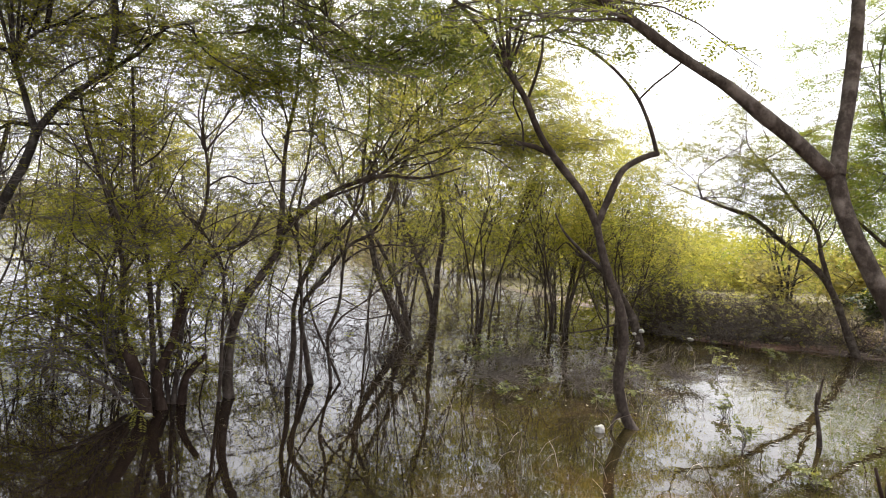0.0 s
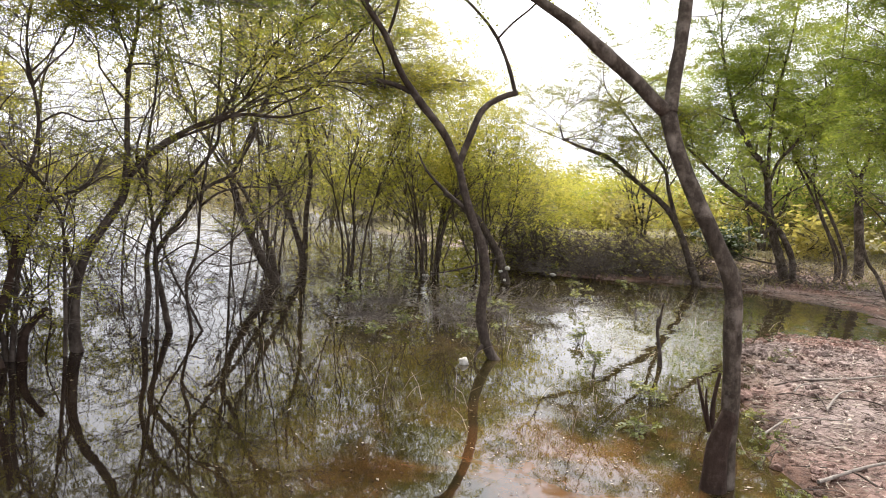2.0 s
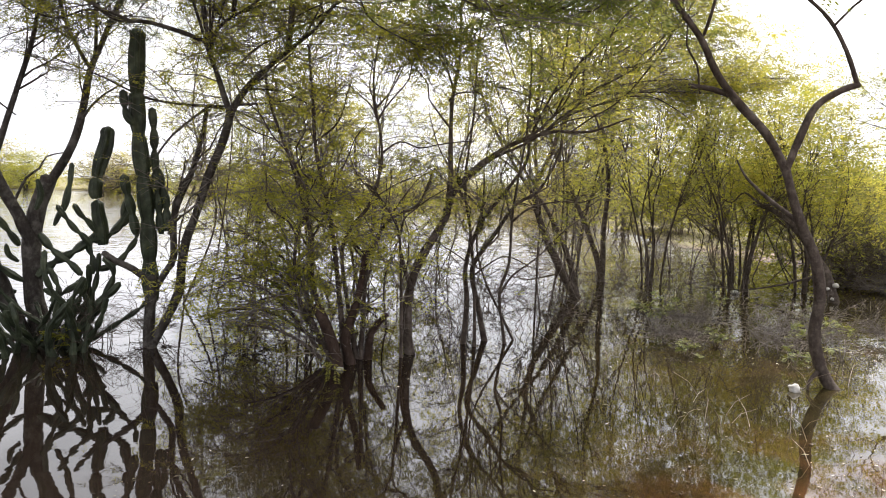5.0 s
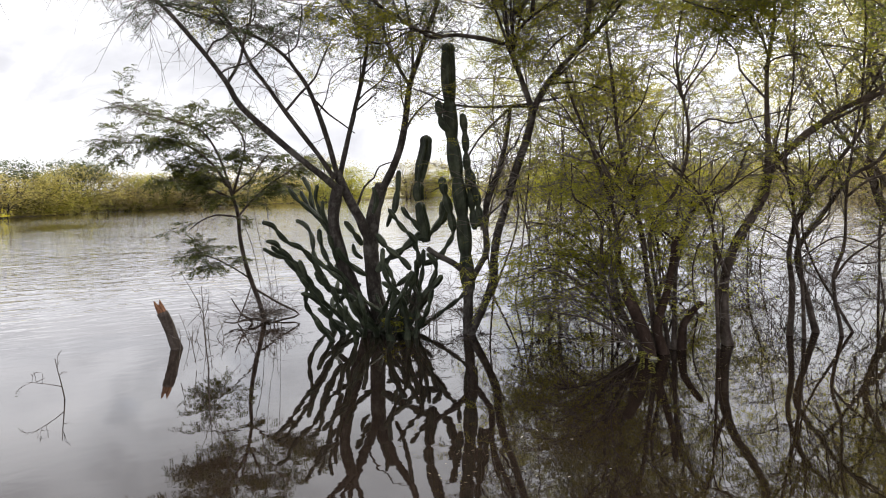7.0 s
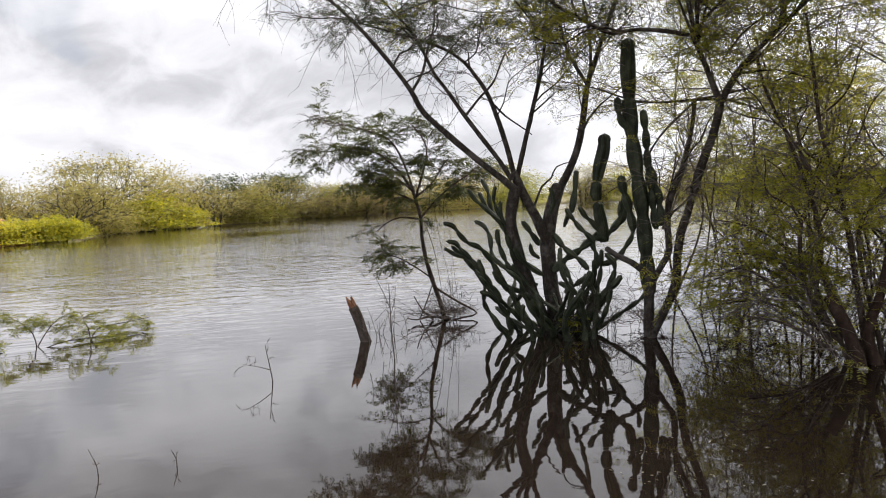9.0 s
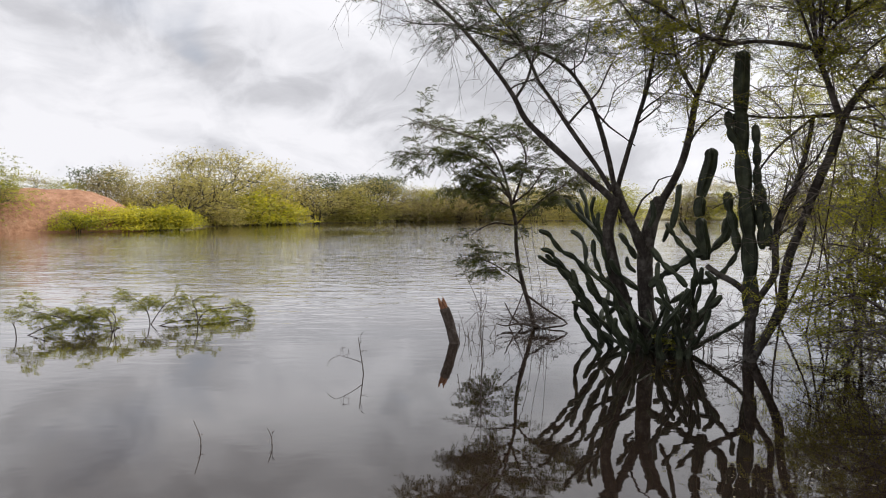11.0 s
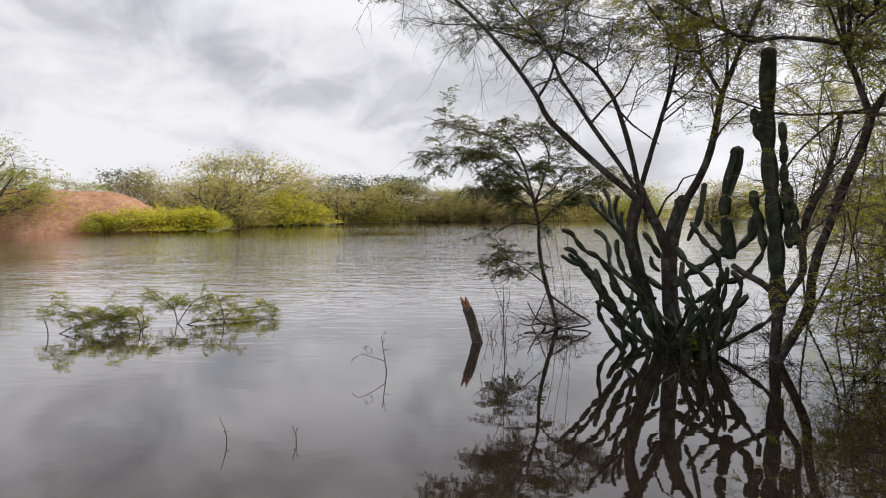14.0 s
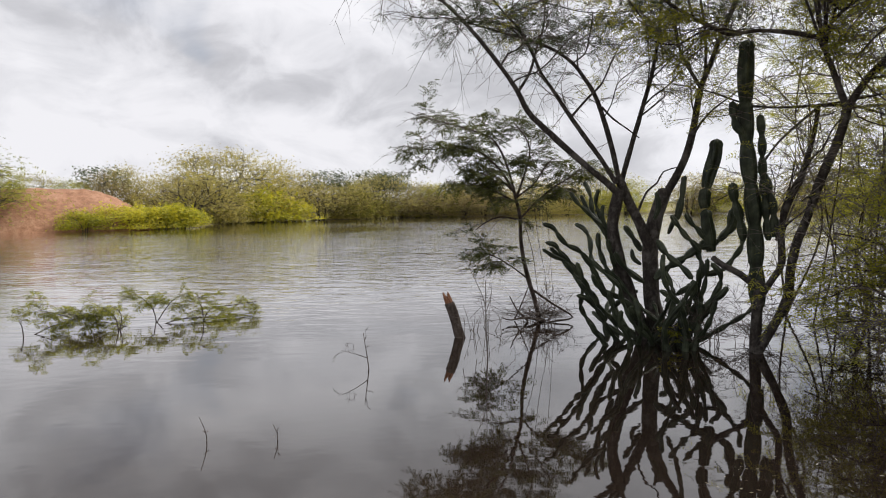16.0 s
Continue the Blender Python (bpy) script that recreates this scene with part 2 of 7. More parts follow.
def water_material():
    m, t, b, o = material("pond_water", 0.02, 0.5)
    p = position(t)
    sep = t.nodes.new("ShaderNodeSeparateXYZ")
    join(t, p, sep.inputs[0])
    silt = noise_tex(t, p, 0.35, 5, 0.6, 0.6)
    mud = noise_tex(t, p, 1.7, 5, 0.6, 0.8)
    # suspended silt: olive-brown in the sheltered shallows, greyer in the open lake
    shallow = math_node(t, "ADD", math_node(t, "MULTIPLY", sep.outputs[0], 0.3), 1.6, clamp=True)
    join(t, math_node(t, "SUBTRACT", 1.5, math_node(t, "MULTIPLY", shallow, 0.11)), b.inputs["IOR"])
    join(t, math_node(t, "MULTIPLY", math_node(t, "SUBTRACT", 1.0, shallow), 0.75), b.inputs["Coat Weight"])
    b.inputs["Coat IOR"].default_value, b.inputs["Coat Roughness"].default_value = 1.45, 0.02
    silty = math_node(t, "ADD", math_node(t, "MULTIPLY", sep.outputs[0], 0.4), 0.55, clamp=True)
    silty = math_node(t, "MULTIPLY", silty, math_node(t, "ADD", math_node(t, "MULTIPLY", silt, 0.8), 0.6), clamp=True)
    open_c = ramp(t, silt, (0.35, (0.016, 0.011, 0.008)), (0.65, (0.024, 0.016, 0.011)))
    near_c = ramp(t, mud, (0.34, (0.02, 0.0155, 0.006)), (0.55, (0.036, 0.027, 0.0105)), (0.72, (0.065, 0.04, 0.017)))
    body = mix_color(t, silty, open_c, near_c)
    away = t.nodes.new("ShaderNodeVectorMath")
    away.operation = "DISTANCE"
    join(t, p, away.inputs[0])
    away.inputs[1].default_value = (1.6, 3.7, 0.0)
    clay = math_node(t, "SUBTRACT", 1.15, math_node(t, "MULTIPLY", away.outputs["Value"], 0.6))
    clay = math_node(t, "MULTIPLY", clay, ramp(t, mud, (0.4, 0.0), (0.58, 1.0)), clamp=True)
    join(t, mix_color(t, clay, body, (0.12, 0.05, 0.018)), b.inputs["Base Color"])
    # ripples: calm in the lee of the trees, wind-ruffled further out
    dist = t.nodes.new("ShaderNodeVectorMath")
    dist.operation = "LENGTH"
    join(t, p, dist.inputs[0])
    wind = math_node(t, "MULTIPLY", math_node(t, "SUBTRACT", dist.outputs["Value"], 6.5), 0.07, clamp=True)
    wind = math_node(t, "MULTIPLY", wind, ramp(t, noise_tex(t, p, 0.06, 3), (0.35, 0.25), (0.6, 1.0)))
    turn = t.nodes.new("ShaderNodeMapping")
    turn.inputs["Rotation"].default_value = (0, 0, radians(-150))
    join(t, p, turn.inputs[0])
    crest = stretched(t, turn.outputs[0], 1.0, 0.42, 1.0)
    waves = math_node(t, "ADD", noise_tex(t, crest, 3.4, 3, 0.5, 0.6), math_node(t, "MULTIPLY", noise_tex(t, crest, 0.9, 2, 0.5, 0.4), 0.9))
    calm = noise_tex(t, p, 0.9, 2, 0.4)
    tiny = noise_tex(t, stretched(t, turn.outputs[0], 1.0, 0.6, 1.0), 9.0, 2, 0.4)
    # smaller waves in the lee of the far shore
    ease = math_node(t, "DIVIDE", 1.0, math_node(t, "ADD", 1.0, math_node(t, "MULTIPLY", dist.outputs["Value"], 0.008)))
    h = math_node(t, "MULTIPLY", math_node(t, "MULTIPLY", waves, math_node(t, "MULTIPLY", wind, ease)), 0.056)
    h = math_node(t, "ADD", h, math_node(t, "MULTIPLY", calm, 0.0012))
    h = math_node(t, "ADD", h, math_node(t, "MULTIPLY", tiny, 0.0005))
    bump(t, b, h, 1.0, 1.0)
    join(t, b.inputs["Normal"].links[0].from_socket, b.inputs["Coat Normal"])
    return m


cactus_skin = cactus_material()
pond_water = water_material()


# ---- building blocks ----
def quad_mesh(name, verts, quads, smooth=True):
    """A mesh of four-cornered faces from arrays."""
    verts, quads = np.asarray(verts, "f"), np.asarray(quads, "i")
    me = bpy.data.meshes.new(name)
    me.vertices.add(len(verts))
    me.vertices.foreach_set("co", verts.ravel())
    me.loops.add(quads.size)
    me.loops.foreach_set("vertex_index", quads.ravel())
    me.polygons.add(len(quads))
    me.polygons.foreach_set("loop_start", np.arange(len(quads), dtype="i") * 4)
    me.polygons.foreach_set("use_smooth", np.full(len(quads), smooth))
    me.update(calc_edges=True)
    return me


def part_of(name, me, mat, parent, label="", kind=""):
    """One mesh as an object under a thing or a part; at the top where parent is None."""
    ob = new(name, me)
    if not me.materials:
        me.materials.append(mat)
    if parent is not None:
        ob.parent = parent
    return tagged(ob, label=label, kind=kind)


def unit(v):
    return v / np.maximum(np.linalg.norm(v, axis=-1, keepdims=True), 1e-9)


def tubes(paths, radii, sides, shape=None):
    """Tubes along paths (n, k, 3) with radii (n, k), ends drawn to a point. shape: a factor (n, k, sides)."""
    n, k, _ = paths.shape
    tan = unit(np.gradient(paths, axis=1))
    mean = unit(paths[:, -1] - paths[:, 0] + 1e-6)
    ref = np.eye(3)[np.argmin(np.abs(mean), axis=1)][:, None, :]
    u = unit(np.cross(tan, ref))
    v = np.cross(tan, u)
    a = np.linspace(0, 2 * np.pi, sides, endpoint=False)
    rad = radii[:, :, None] * (1 if shape is None else shape)
    rad = np.broadcast_to(rad, (n, k, sides))
    ring = paths[:, :, None] + rad[..., None] * (np.cos(a)[:, None] * u[:, :, None] + np.sin(a)[:, None] * v[:, :, None])
    i, j, s = np.meshgrid(np.arange(n), np.arange(k - 1), np.arange(sides), indexing="ij")
    base, nxt = (i * k + j) * sides, (s + 1) % sides
    quads = np.stack([base + s, base + nxt, base + sides + nxt, base + sides + s], -1).reshape(-1, 4)
    return ring.reshape(-1, 3), quads


def smooth_path(points, step):
    """Points along a Catmull-Rom curve."""
    p = np.array(points, float)
    p = np.vstack([2 * p[0] - p[1], p, 2 * p[-1] - p[-2]])
    out = []
    for a, b, c, d in zip(p, p[1:], p[2:], p[3:]):
        m = max(2, int(np.linalg.norm(c - b) / step))
        t = np.linspace(0, 1, m, endpoint=False)[:, None]
        out.append(0.5 * (2 * b + (c - a) * t + (2 * a - 5 * b + 4 * c - d) * t ** 2 + (3 * b - a - 3 * c + d) * t ** 3))
    return np.vstack(out + [p[-2:-1]])


def lumps(paths, sides, amount, freq):
    """Uneven girth: a factor for each point of each ring."""
    n, k, _ = paths.shape
    f = np.ones((n, k, sides))
    for i in range(n):
        for j in range(k):
            q = Vector(paths[i, j]) * freq
            swell = noise.noise(q * 0.5) * amount
            for s in range(sides):
                a = 2 * math.pi * s / sides
                f[i, j, s] += swell + amount * noise.noise(q + Vector((math.cos(a), math.sin(a), 0)) * 1.3)
    return f


def limb_mesh(name, points, r0, r1, step=0.07, sides=11, flare=0.0):
    path = smooth_path(points, step)
    k = len(path)
    r = np.linspace(r0, r1, k)
    if flare:
        r += r0 * flare * np.exp(-np.linspace(0, 1, k) * 14)
    r = np.append(r, [r[-1] * 0.6, r[-1] * 0.02])
    end = path[-1] - path[-2]
    end = end / np.linalg.norm(end)
    path = np.vstack([path, path[-1] + end * r1 * 0.35, path[-1] + end * r1 * 0.5])
    big = path[None]
    v, q = tubes(big, r[None], sides, lumps(big, sides, 0.16, 5.0))
    return quad_mesh(name, v, q), path[:-2], r[:-2]


def grow(rng, limbs, n1, l1, n2, l2, n_leaf, start=0.3, up=0.25, spread=1.0, low=0.1, thin=1.0, flat=1.0, bare=None, patchy=0.26):
    """Twigs on limbs, smaller twigs on those, and the places and ways of leaves."""
    weight = np.array([np.linalg.norm(np.diff(p, axis=0), axis=1).sum() for p, r in limbs])
    pick = rng.choice(len(limbs), n1, p=weight / weight.sum())
    where = start + (1 - start) * rng.random(n1) ** 0.7
    a, d, r = np.zeros((n1, 3)), np.zeros((n1, 3)), np.zeros(n1)
    for i, (w, u) in enumerate(zip(pick, where)):
        p, rad = limbs[w]
        j = min(len(p) - 2, int(u * (len(p) - 1)))
        a[i], d[i], r[i] = p[j], p[j + 1] - p[j], rad[j]
    d = unit(0.7 * unit(d) + spread * unit(rng.normal(size=(n1, 3))) * [1, 1, flat] + [0, 0, up])

    def shoot(a, d, length, k, wob):
        steps = unit(d[:, None] + wob * np.cumsum(rng.normal(size=(len(a), k, 3)), axis=1) * 0.5) * (length / k)[:, None, None]
        steps[..., 2] -= (length / k)[:, None] * np.linspace(0, 0.25, k) ** 1.0
        pts = np.concatenate([a[:, None], a[:, None] + np.cumsum(steps, axis=1)], axis=1)
        pts[..., 2] = np.where(pts[..., 2] < low, low + (low - pts[..., 2]) * 0.15, pts[..., 2])
        return pts

    len1 = l1 * rng.uniform(0.5, 1.4, n1)
    p1 = shoot(a, d, len1, 5, 0.36)
    r1 = np.minimum((0.0045 + 0.0035 * len1) * thin, r * 0.7)[:, None] * np.linspace(1, 0.3, 6)
    m = n1 * n2
    own = np.repeat(np.arange(n1), n2)
    order = np.tile(np.arange(n2), n1)
    along = np.clip((order + rng.uniform(0.3, 1.0, m)) / n2, 0.1, 0.999) * 5
    at = np.minimum(along.astype(int), 4) + 1
    part_way = (along - at + 1)[:, None]
    from1 = p1[own, at - 1] * (1 - part_way) + p1[own, at] * part_way
    dir1 = unit(p1[own, at] - p1[own, at - 1])
    side1 = unit(np.cross(dir1, [0, 0, 1.0]) + 0.45 * rng.normal(size=(m, 3)) * [1, 1, flat]) * np.where(order % 2, 1, -1)[:, None]
    d2 = unit(dir1 * 0.65 + side1 * rng.uniform(0.4, 1.1, (m, 1)) + [0, 0, up * 0.4])
    len2 = l2 * rng.uniform(0.45, 1.4, m) * (1.15 - 0.5 * along / 5)
    p2 = shoot(from1, d2, len2, 3, 0.3)
    r2 = np.full(m, 0.0032 * thin)[:, None] * np.linspace(1, 0.35, 4)
    c = m * n_leaf
    own2 = np.repeat(np.arange(m), n_leaf)
    order2 = np.tile(np.arange(n_leaf), m)
    along2 = np.clip((order2 + rng.uniform(0.2, 1.0, c)) / max(n_leaf, 1), 0.0, 0.999) * 3
    at2 = np.minimum(along2.astype(int), 2) + 1
    mixf = (along2 - at2 + 1)[:, None]
    la = p2[own2, at2] * mixf + p2[own2, at2 - 1] * (1 - mixf)
    dir2 = unit(p2[own2, at2] - p2[own2, at2 - 1])
    side2 = unit(np.cross(dir2, [0, 0, 1.0]) + 0.3 * rng.normal(size=(c, 3)) * [1, 1, 0.5]) * np.where(order2 % 2, 1, -1)[:, None]
    ld = unit(0.6 * dir2 + 0.85 * side2 + 0.2 * rng.normal(size=(c, 3)) - [0, 0, 0.14])
    if n_leaf and patchy:                   # leafy patches with gaps between
        full = np.array([noise.noise(Vector(p) * 1.3 + Vector((7.1, n1 * 0.37, 2.2))) for p in p2[:, 2]]) + rng.normal(size=m) * 0.12 > patchy - 0.45
        la, ld = la[full[own2]], ld[full[own2]]
    if bare:                                # few leaves low down
        keep = rng.random(len(la)) < np.clip((la[:, 2] - bare[0]) / (bare[1] - bare[0]), 0.12, 1)
        la, ld = la[keep], ld[keep]
    return (p1, r1), (p2, r2), (la, ld)


def sprays(rng, la, ld, length, pairs, slim=0.22, rel=0.3, lean=1.0):
    """Feathery leaves: leaflets in pairs along a midrib."""
    n = len(la)
    size = length * rng.uniform(0.6, 1.3, n)
    up = unit(np.array([0, 0, 1.0]) + 0.38 * rng.normal(size=(n, 3)))
    side = unit(np.cross(ld, up))
    face = np.cross(side, ld)
    out = []
    for k in range(pairs):
        s = (k + 0.6) / pairs
        ll = rel * (1.0 - 0.45 * abs(s - 0.45)) * size
        root = la + ld * (s * size)[:, None] - face * (0.18 * s * s * size)[:, None]
        for sign in (-1, 1):
            way = unit(ld * 0.75 + side * sign * lean + face * rng.normal(size=(n, 1)) * 0.25)
            wide = unit(np.cross(way, face + 0.3 * rng.normal(size=(n, 3)))) * (ll * slim)[:, None]
            mid = root + way * (ll * 0.5)[:, None]
            out.append(np.stack([root, mid + wide, root + way * ll[:, None], mid - wide], 1))
    v = np.concatenate(out, 0).reshape(-1, 3)
    return v, np.arange(len(v)).reshape(-1, 4)


def plant(name, label, category, limbs, bark, leaf, seed, twigs=(60, 0.7, 5, 0.35, 5), leaf_size=0.12, pairs=5,
          start=0.3, up=0.25, spread=1.0, sides=11, group="", slim=0.2, rel=0.26, fine=True, step=0.07, grow_on=None, base=None, low=0.1, twig=None, flat=1.0, bare=None, hanging=None, patchy=0.26):
    """A tree or bush: an empty at its foot, limbs as parts, twigs and a crown of leaves."""
    rng = np.random.default_rng(seed)
    twig = twig or twig_bark
    foot = Vector(limbs[0][3]) if base is None else Vector(base)
    root = new(name)
    root.empty_display_size = 0.2
    root.location = (foot.x, foot.y, 0)
    tagged(root, label=label, category=category, group=group)
    off = np.array([foot.x, foot.y, 0.0])
    built = []
    for i, (kind, r0, r1, *points) in enumerate(limbs):
        pts = np.array(points) - off
        if kind in ("trunk", "stump") and -0.1 < pts[0][2] < 0.9:      # rooted below the surface
            pts = np.vstack([pts[0] * [1, 1, 0] - [0, 0, 0.2], pts])
        me, path, r = limb_mesh(kind, pts, r0, r1, step, sides, 0.12 if kind == "trunk" and pts[0][2] < 0.3 else 0.0)
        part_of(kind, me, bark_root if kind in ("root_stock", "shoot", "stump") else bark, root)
        if kind in ("trunk", "limb") and (grow_on is None or i in grow_on):
            built.append((path, r))
    n1, l1, n2, l2, n_leaf = twigs
    if n1:
        one, two, (la, ld) = grow(rng, built, n1, l1, n2, l2, n_leaf, start, up, spread, low, 1.0, flat, bare, patchy)
        v, q = tubes(*one, 3)
        if fine:
            v2, q2 = tubes(*two, 3)
            q = np.vstack([q, q2 + len(v)])
            v = np.vstack([v, v2])
        if hanging:                         # leafless twigs in tangles
            three, four, _ = grow(rng, built, hanging[0], hanging[1], 5, 0.3, 1, 0.1, hanging[2], 1.0, low, 0.7)
            for extra in (tubes(*three, 3), tubes(*four, 3)):
                q = np.vstack([q, extra[1] + len(v)])
                v = np.vstack([v, extra[0]])
        part_of("branchwork", quad_mesh("branchwork", v, q), twig, root, kind="stuff")
        if n_leaf:
            v, q = sprays(rng, la, ld, leaf_size, pairs, slim, rel)
            v[:, 2] = np.maximum(v[:, 2], 0.015)
            part_of("crown", quad_mesh("crown", v, q, False), leaf, root)
    return root


def stems(rng, x, y, height, reach, count, r0, z0=-0.1, lean=(0.0, 0.0)):
    """Limbs of a many-stemmed bush that rises from one foot."""
    out = []
    for i in range(count):
        a = 2 * math.pi * (i + rng.random() * 0.7) / count
        h, w = height * rng.uniform(0.65, 1.05), reach * rng.uniform(0.35, 1.0)
        b = a + rng.normal() * 0.9
        foot = reach * rng.uniform(0.08, 0.4)
        pts = [(x + foot * math.cos(b), y + foot * math.sin(b), z0)]
        bend = rng.normal(size=(4, 2)) * reach * 0.15
        for j, f in enumerate((0.25, 0.5, 0.75, 1.0)):
            pts.append((x + w * math.cos(a) * f ** 1.1 + lean[0] * f + bend[j][0], y + w * math.sin(a) * f ** 1.1 + lean[1] * f + bend[j][1], z0 + h * f))
        out.append(("trunk", r0 * rng.uniform(0.7, 1.1), r0 * 0.25, *pts))
    return out


def boughs(limbs, picks, seed, count, length, rise=0.5, r0=0.014):
    """Thin boughs that carry a crown on from the tips of the limbs picked."""
    rng = np.random.default_rng(seed)
    for w in picks:
        tip = np.array(limbs[w][-1])
        for i in range(count):
            a = 2 * math.pi * (i + rng.random()) / count
            way = np.array([math.cos(a), math.sin(a), rise * rng.uniform(0.5, 1.5)])
            pts = [tip - way * 0.02]
            for k in range(3):
                way = unit(way + rng.normal(size=3) * 0.3 - [0, 0, 0.1])
                pts.append(pts[-1] + way * length / 3 * rng.uniform(0.7, 1.3))
            limbs.append(("limb", min(r0, limbs[w][2]), 0.004, *[tuple(p) for p in pts]))


def branches(limbs, picks, seed, count, length, rise=0.4, r0=0.012, wild=0.32):
    """Crooked side branches along the limbs picked, the longest low down."""
    rng = np.random.default_rng(seed)
    for w in picks:
        path = smooth_path(limbs[w][3:], 0.1)
        for i in range(count):
            u = rng.uniform(0.25, 0.95)
            j = min(int(u * len(path)), len(path) - 2)
            a = rng.uniform(0, 2 * math.pi)
            way = unit(unit(path[j + 1] - path[j]) * 0.6 + [math.cos(a), math.sin(a), rise])
            pts = [path[j]]
            for k in range(5):
                way = unit(way + rng.normal(size=3) * wild + [0, 0, rise * 0.15])
                pts.append(pts[-1] + way * length / 5 * rng.uniform(0.6, 1.3) * (1.25 - 0.5 * u))
            limbs.append(("limb", min(r0, limbs[w][2] + (limbs[w][1] - limbs[w][2]) * (1 - u)) * rng.uniform(0.7, 1.1), 0.004, *[tuple(p) for p in pts]))


def clump_tree(name, label, x, y, h, w, seed, leaf, group="", category="tree", clumps=36, leaves=70, size=0.3, pairs=1, rel=0.6, slim=0.4,
               skirt=0.3, r0=0.06, stem_count=5, z0=0.1, puff=(0.25, 0.09), bark=None, fork=0.42, twigs=7, twig=None):
    """A tree whose crown is made of flattened clumps, each carried by its own bough."""
    rng = np.random.default_rng(seed)
    root = new(name)
    root.location = (x, y, 0)
    root.empty_display_size = 0.3
    tagged(root, label=label, category=category, group=group)
    a, lift = rng.uniform(0, 2 * np.pi, clumps), rng.uniform(0.0, 1.0, clumps)
    depth = np.where(rng.random(clumps) < 0.75, rng.uniform(0.85, 1.0, clumps), rng.uniform(0.4, 0.85, clumps))
    rr, rise = w * np.sqrt(1 - lift ** 2) * depth * 0.92, lift * depth
    lop = rng.normal(size=2) * 0.12 * w
    centre = np.column_stack([rr * np.cos(a) + lop[0] * rise, rr * np.sin(a) + lop[1] * rise, z0 + h * (skirt + (0.96 - skirt) * rise)])
    trunks = []
    for i in range(stem_count):
        b = 2 * math.pi * (i + rng.random()) / stem_count
        reach = np.array([math.cos(b), math.sin(b)]) * w
        foot, bend = reach * rng.uniform(0.02, 0.12), rng.normal(size=2) * w * 0.06
        top = h * rng.uniform(fork, fork + 0.25)
        pts = [(*foot, z0 - 0.35), (*(foot + reach * 0.06), z0 + top * 0.3), (*(foot + reach * 0.16 + bend), z0 + top * 0.65), (*(foot + reach * rng.uniform(0.25, 0.45)), z0 + top)]
        me, path, r = limb_mesh("trunk", np.array(pts), r0 * rng.uniform(0.7, 1.1), r0 * 0.3, h / 9, 6)
        part_of("trunk", me, bark or bark_grey, root)
        trunks.append(path)
    every = np.vstack([p[len(p) // 3:] for p in trunks])
    gap = np.linalg.norm(every[None] - (centre - [0, 0, 0.28 * h])[:, None], axis=2)
    start = every[np.argmin(gap, axis=1)]
    mid = 0.5 * (start + centre) + rng.normal(size=(clumps, 3)) * 0.04 * w - [0, 0, 0.03 * h]
    bough = np.stack([start, 0.5 * (start + mid) + rng.normal(size=(clumps, 3)) * 0.02 * w, mid, 0.5 * (mid + centre), centre], 1)
    v, q = tubes(bough, np.linspace(0.26, 0.08, 5)[None] * r0 * np.ones((clumps, 1)), 4)
    own = np.repeat(np.arange(clumps), twigs)
    way = unit(rng.normal(size=(len(own), 3)) * [1, 1, 0.45] + [0, 0, 0.15])
    span = puff[0] * w * rng.uniform(0.7, 1.7, len(own))[:, None]
    base = centre[own] * 0.8 + mid[own] * 0.2
    fine = np.stack([base, base + way * span * 0.5 + rng.normal(size=way.shape) * span * 0.08, base + way * span - [0, 0, 0.06 * puff[0] * w]], 1)
    v2, q2 = tubes(fine, np.array([[0.07, 0.05, 0.02]]) * r0 * np.ones((len(own), 1)), 3)
    part_of("branchwork", quad_mesh("branchwork", np.vstack([v, v2]), np.vstack([q, q2 + len(v)])), twig or bark or bark_grey, root, kind="stuff")
    own = np.repeat(np.arange(clumps), leaves)
    swell = rng.uniform(0.6, 1.3, clumps)[own][:, None]
    off = rng.normal(size=(len(own), 3)) * [puff[0] * w, puff[0] * w, puff[1] * h] * swell
    off[:, 2] -= 0.12 * np.hypot(off[:, 0], off[:, 1])
    la = centre[own] + off
    la[:, 2] = np.maximum(la[:, 2], z0 + 0.05)
    ld = unit(off * [1, 1, 0.3] + 0.6 * puff[0] * w * rng.normal(size=off.shape) * [1, 1, 0.5])
    part_of("crown", quad_mesh("crown", *sprays(rng, la, ld, size, pairs, slim, rel), False), leaf, root)
    return root


# ---- ground and water ----
SHORE = [(-30, -70), (-4, -30), (-1.2, -4), (-0.7, -0.6), (1.4, 1.5), (2.5, 2.7), (3.1, 3.45), (3.4, 4.3), (3.95, 5.6), (4.8, 7.0), (5.8, 8.2), (6.6, 8.7), (8.2, 8.5), (9.3, 9.1),
         (9.5, 10.2), (10.4, 11.2), (10.0, 12.6), (9.2, 13.9), (8.3, 14.6), (6.6, 14.4), (5.4, 14.6), (5.2, 17), (5.2, 20), (2.5, 26),
         (0, 40), (-8, 60), (-22, 76), (-42, 80), (-62, 70), (-73, 55), (-75, 40), (-73, 26), (-70, 18.5), (-62, 14), (-56, 10.5), (-53, 5), (-53, 0), (-52.5, -4), (-48, -25), (-44, -60)]


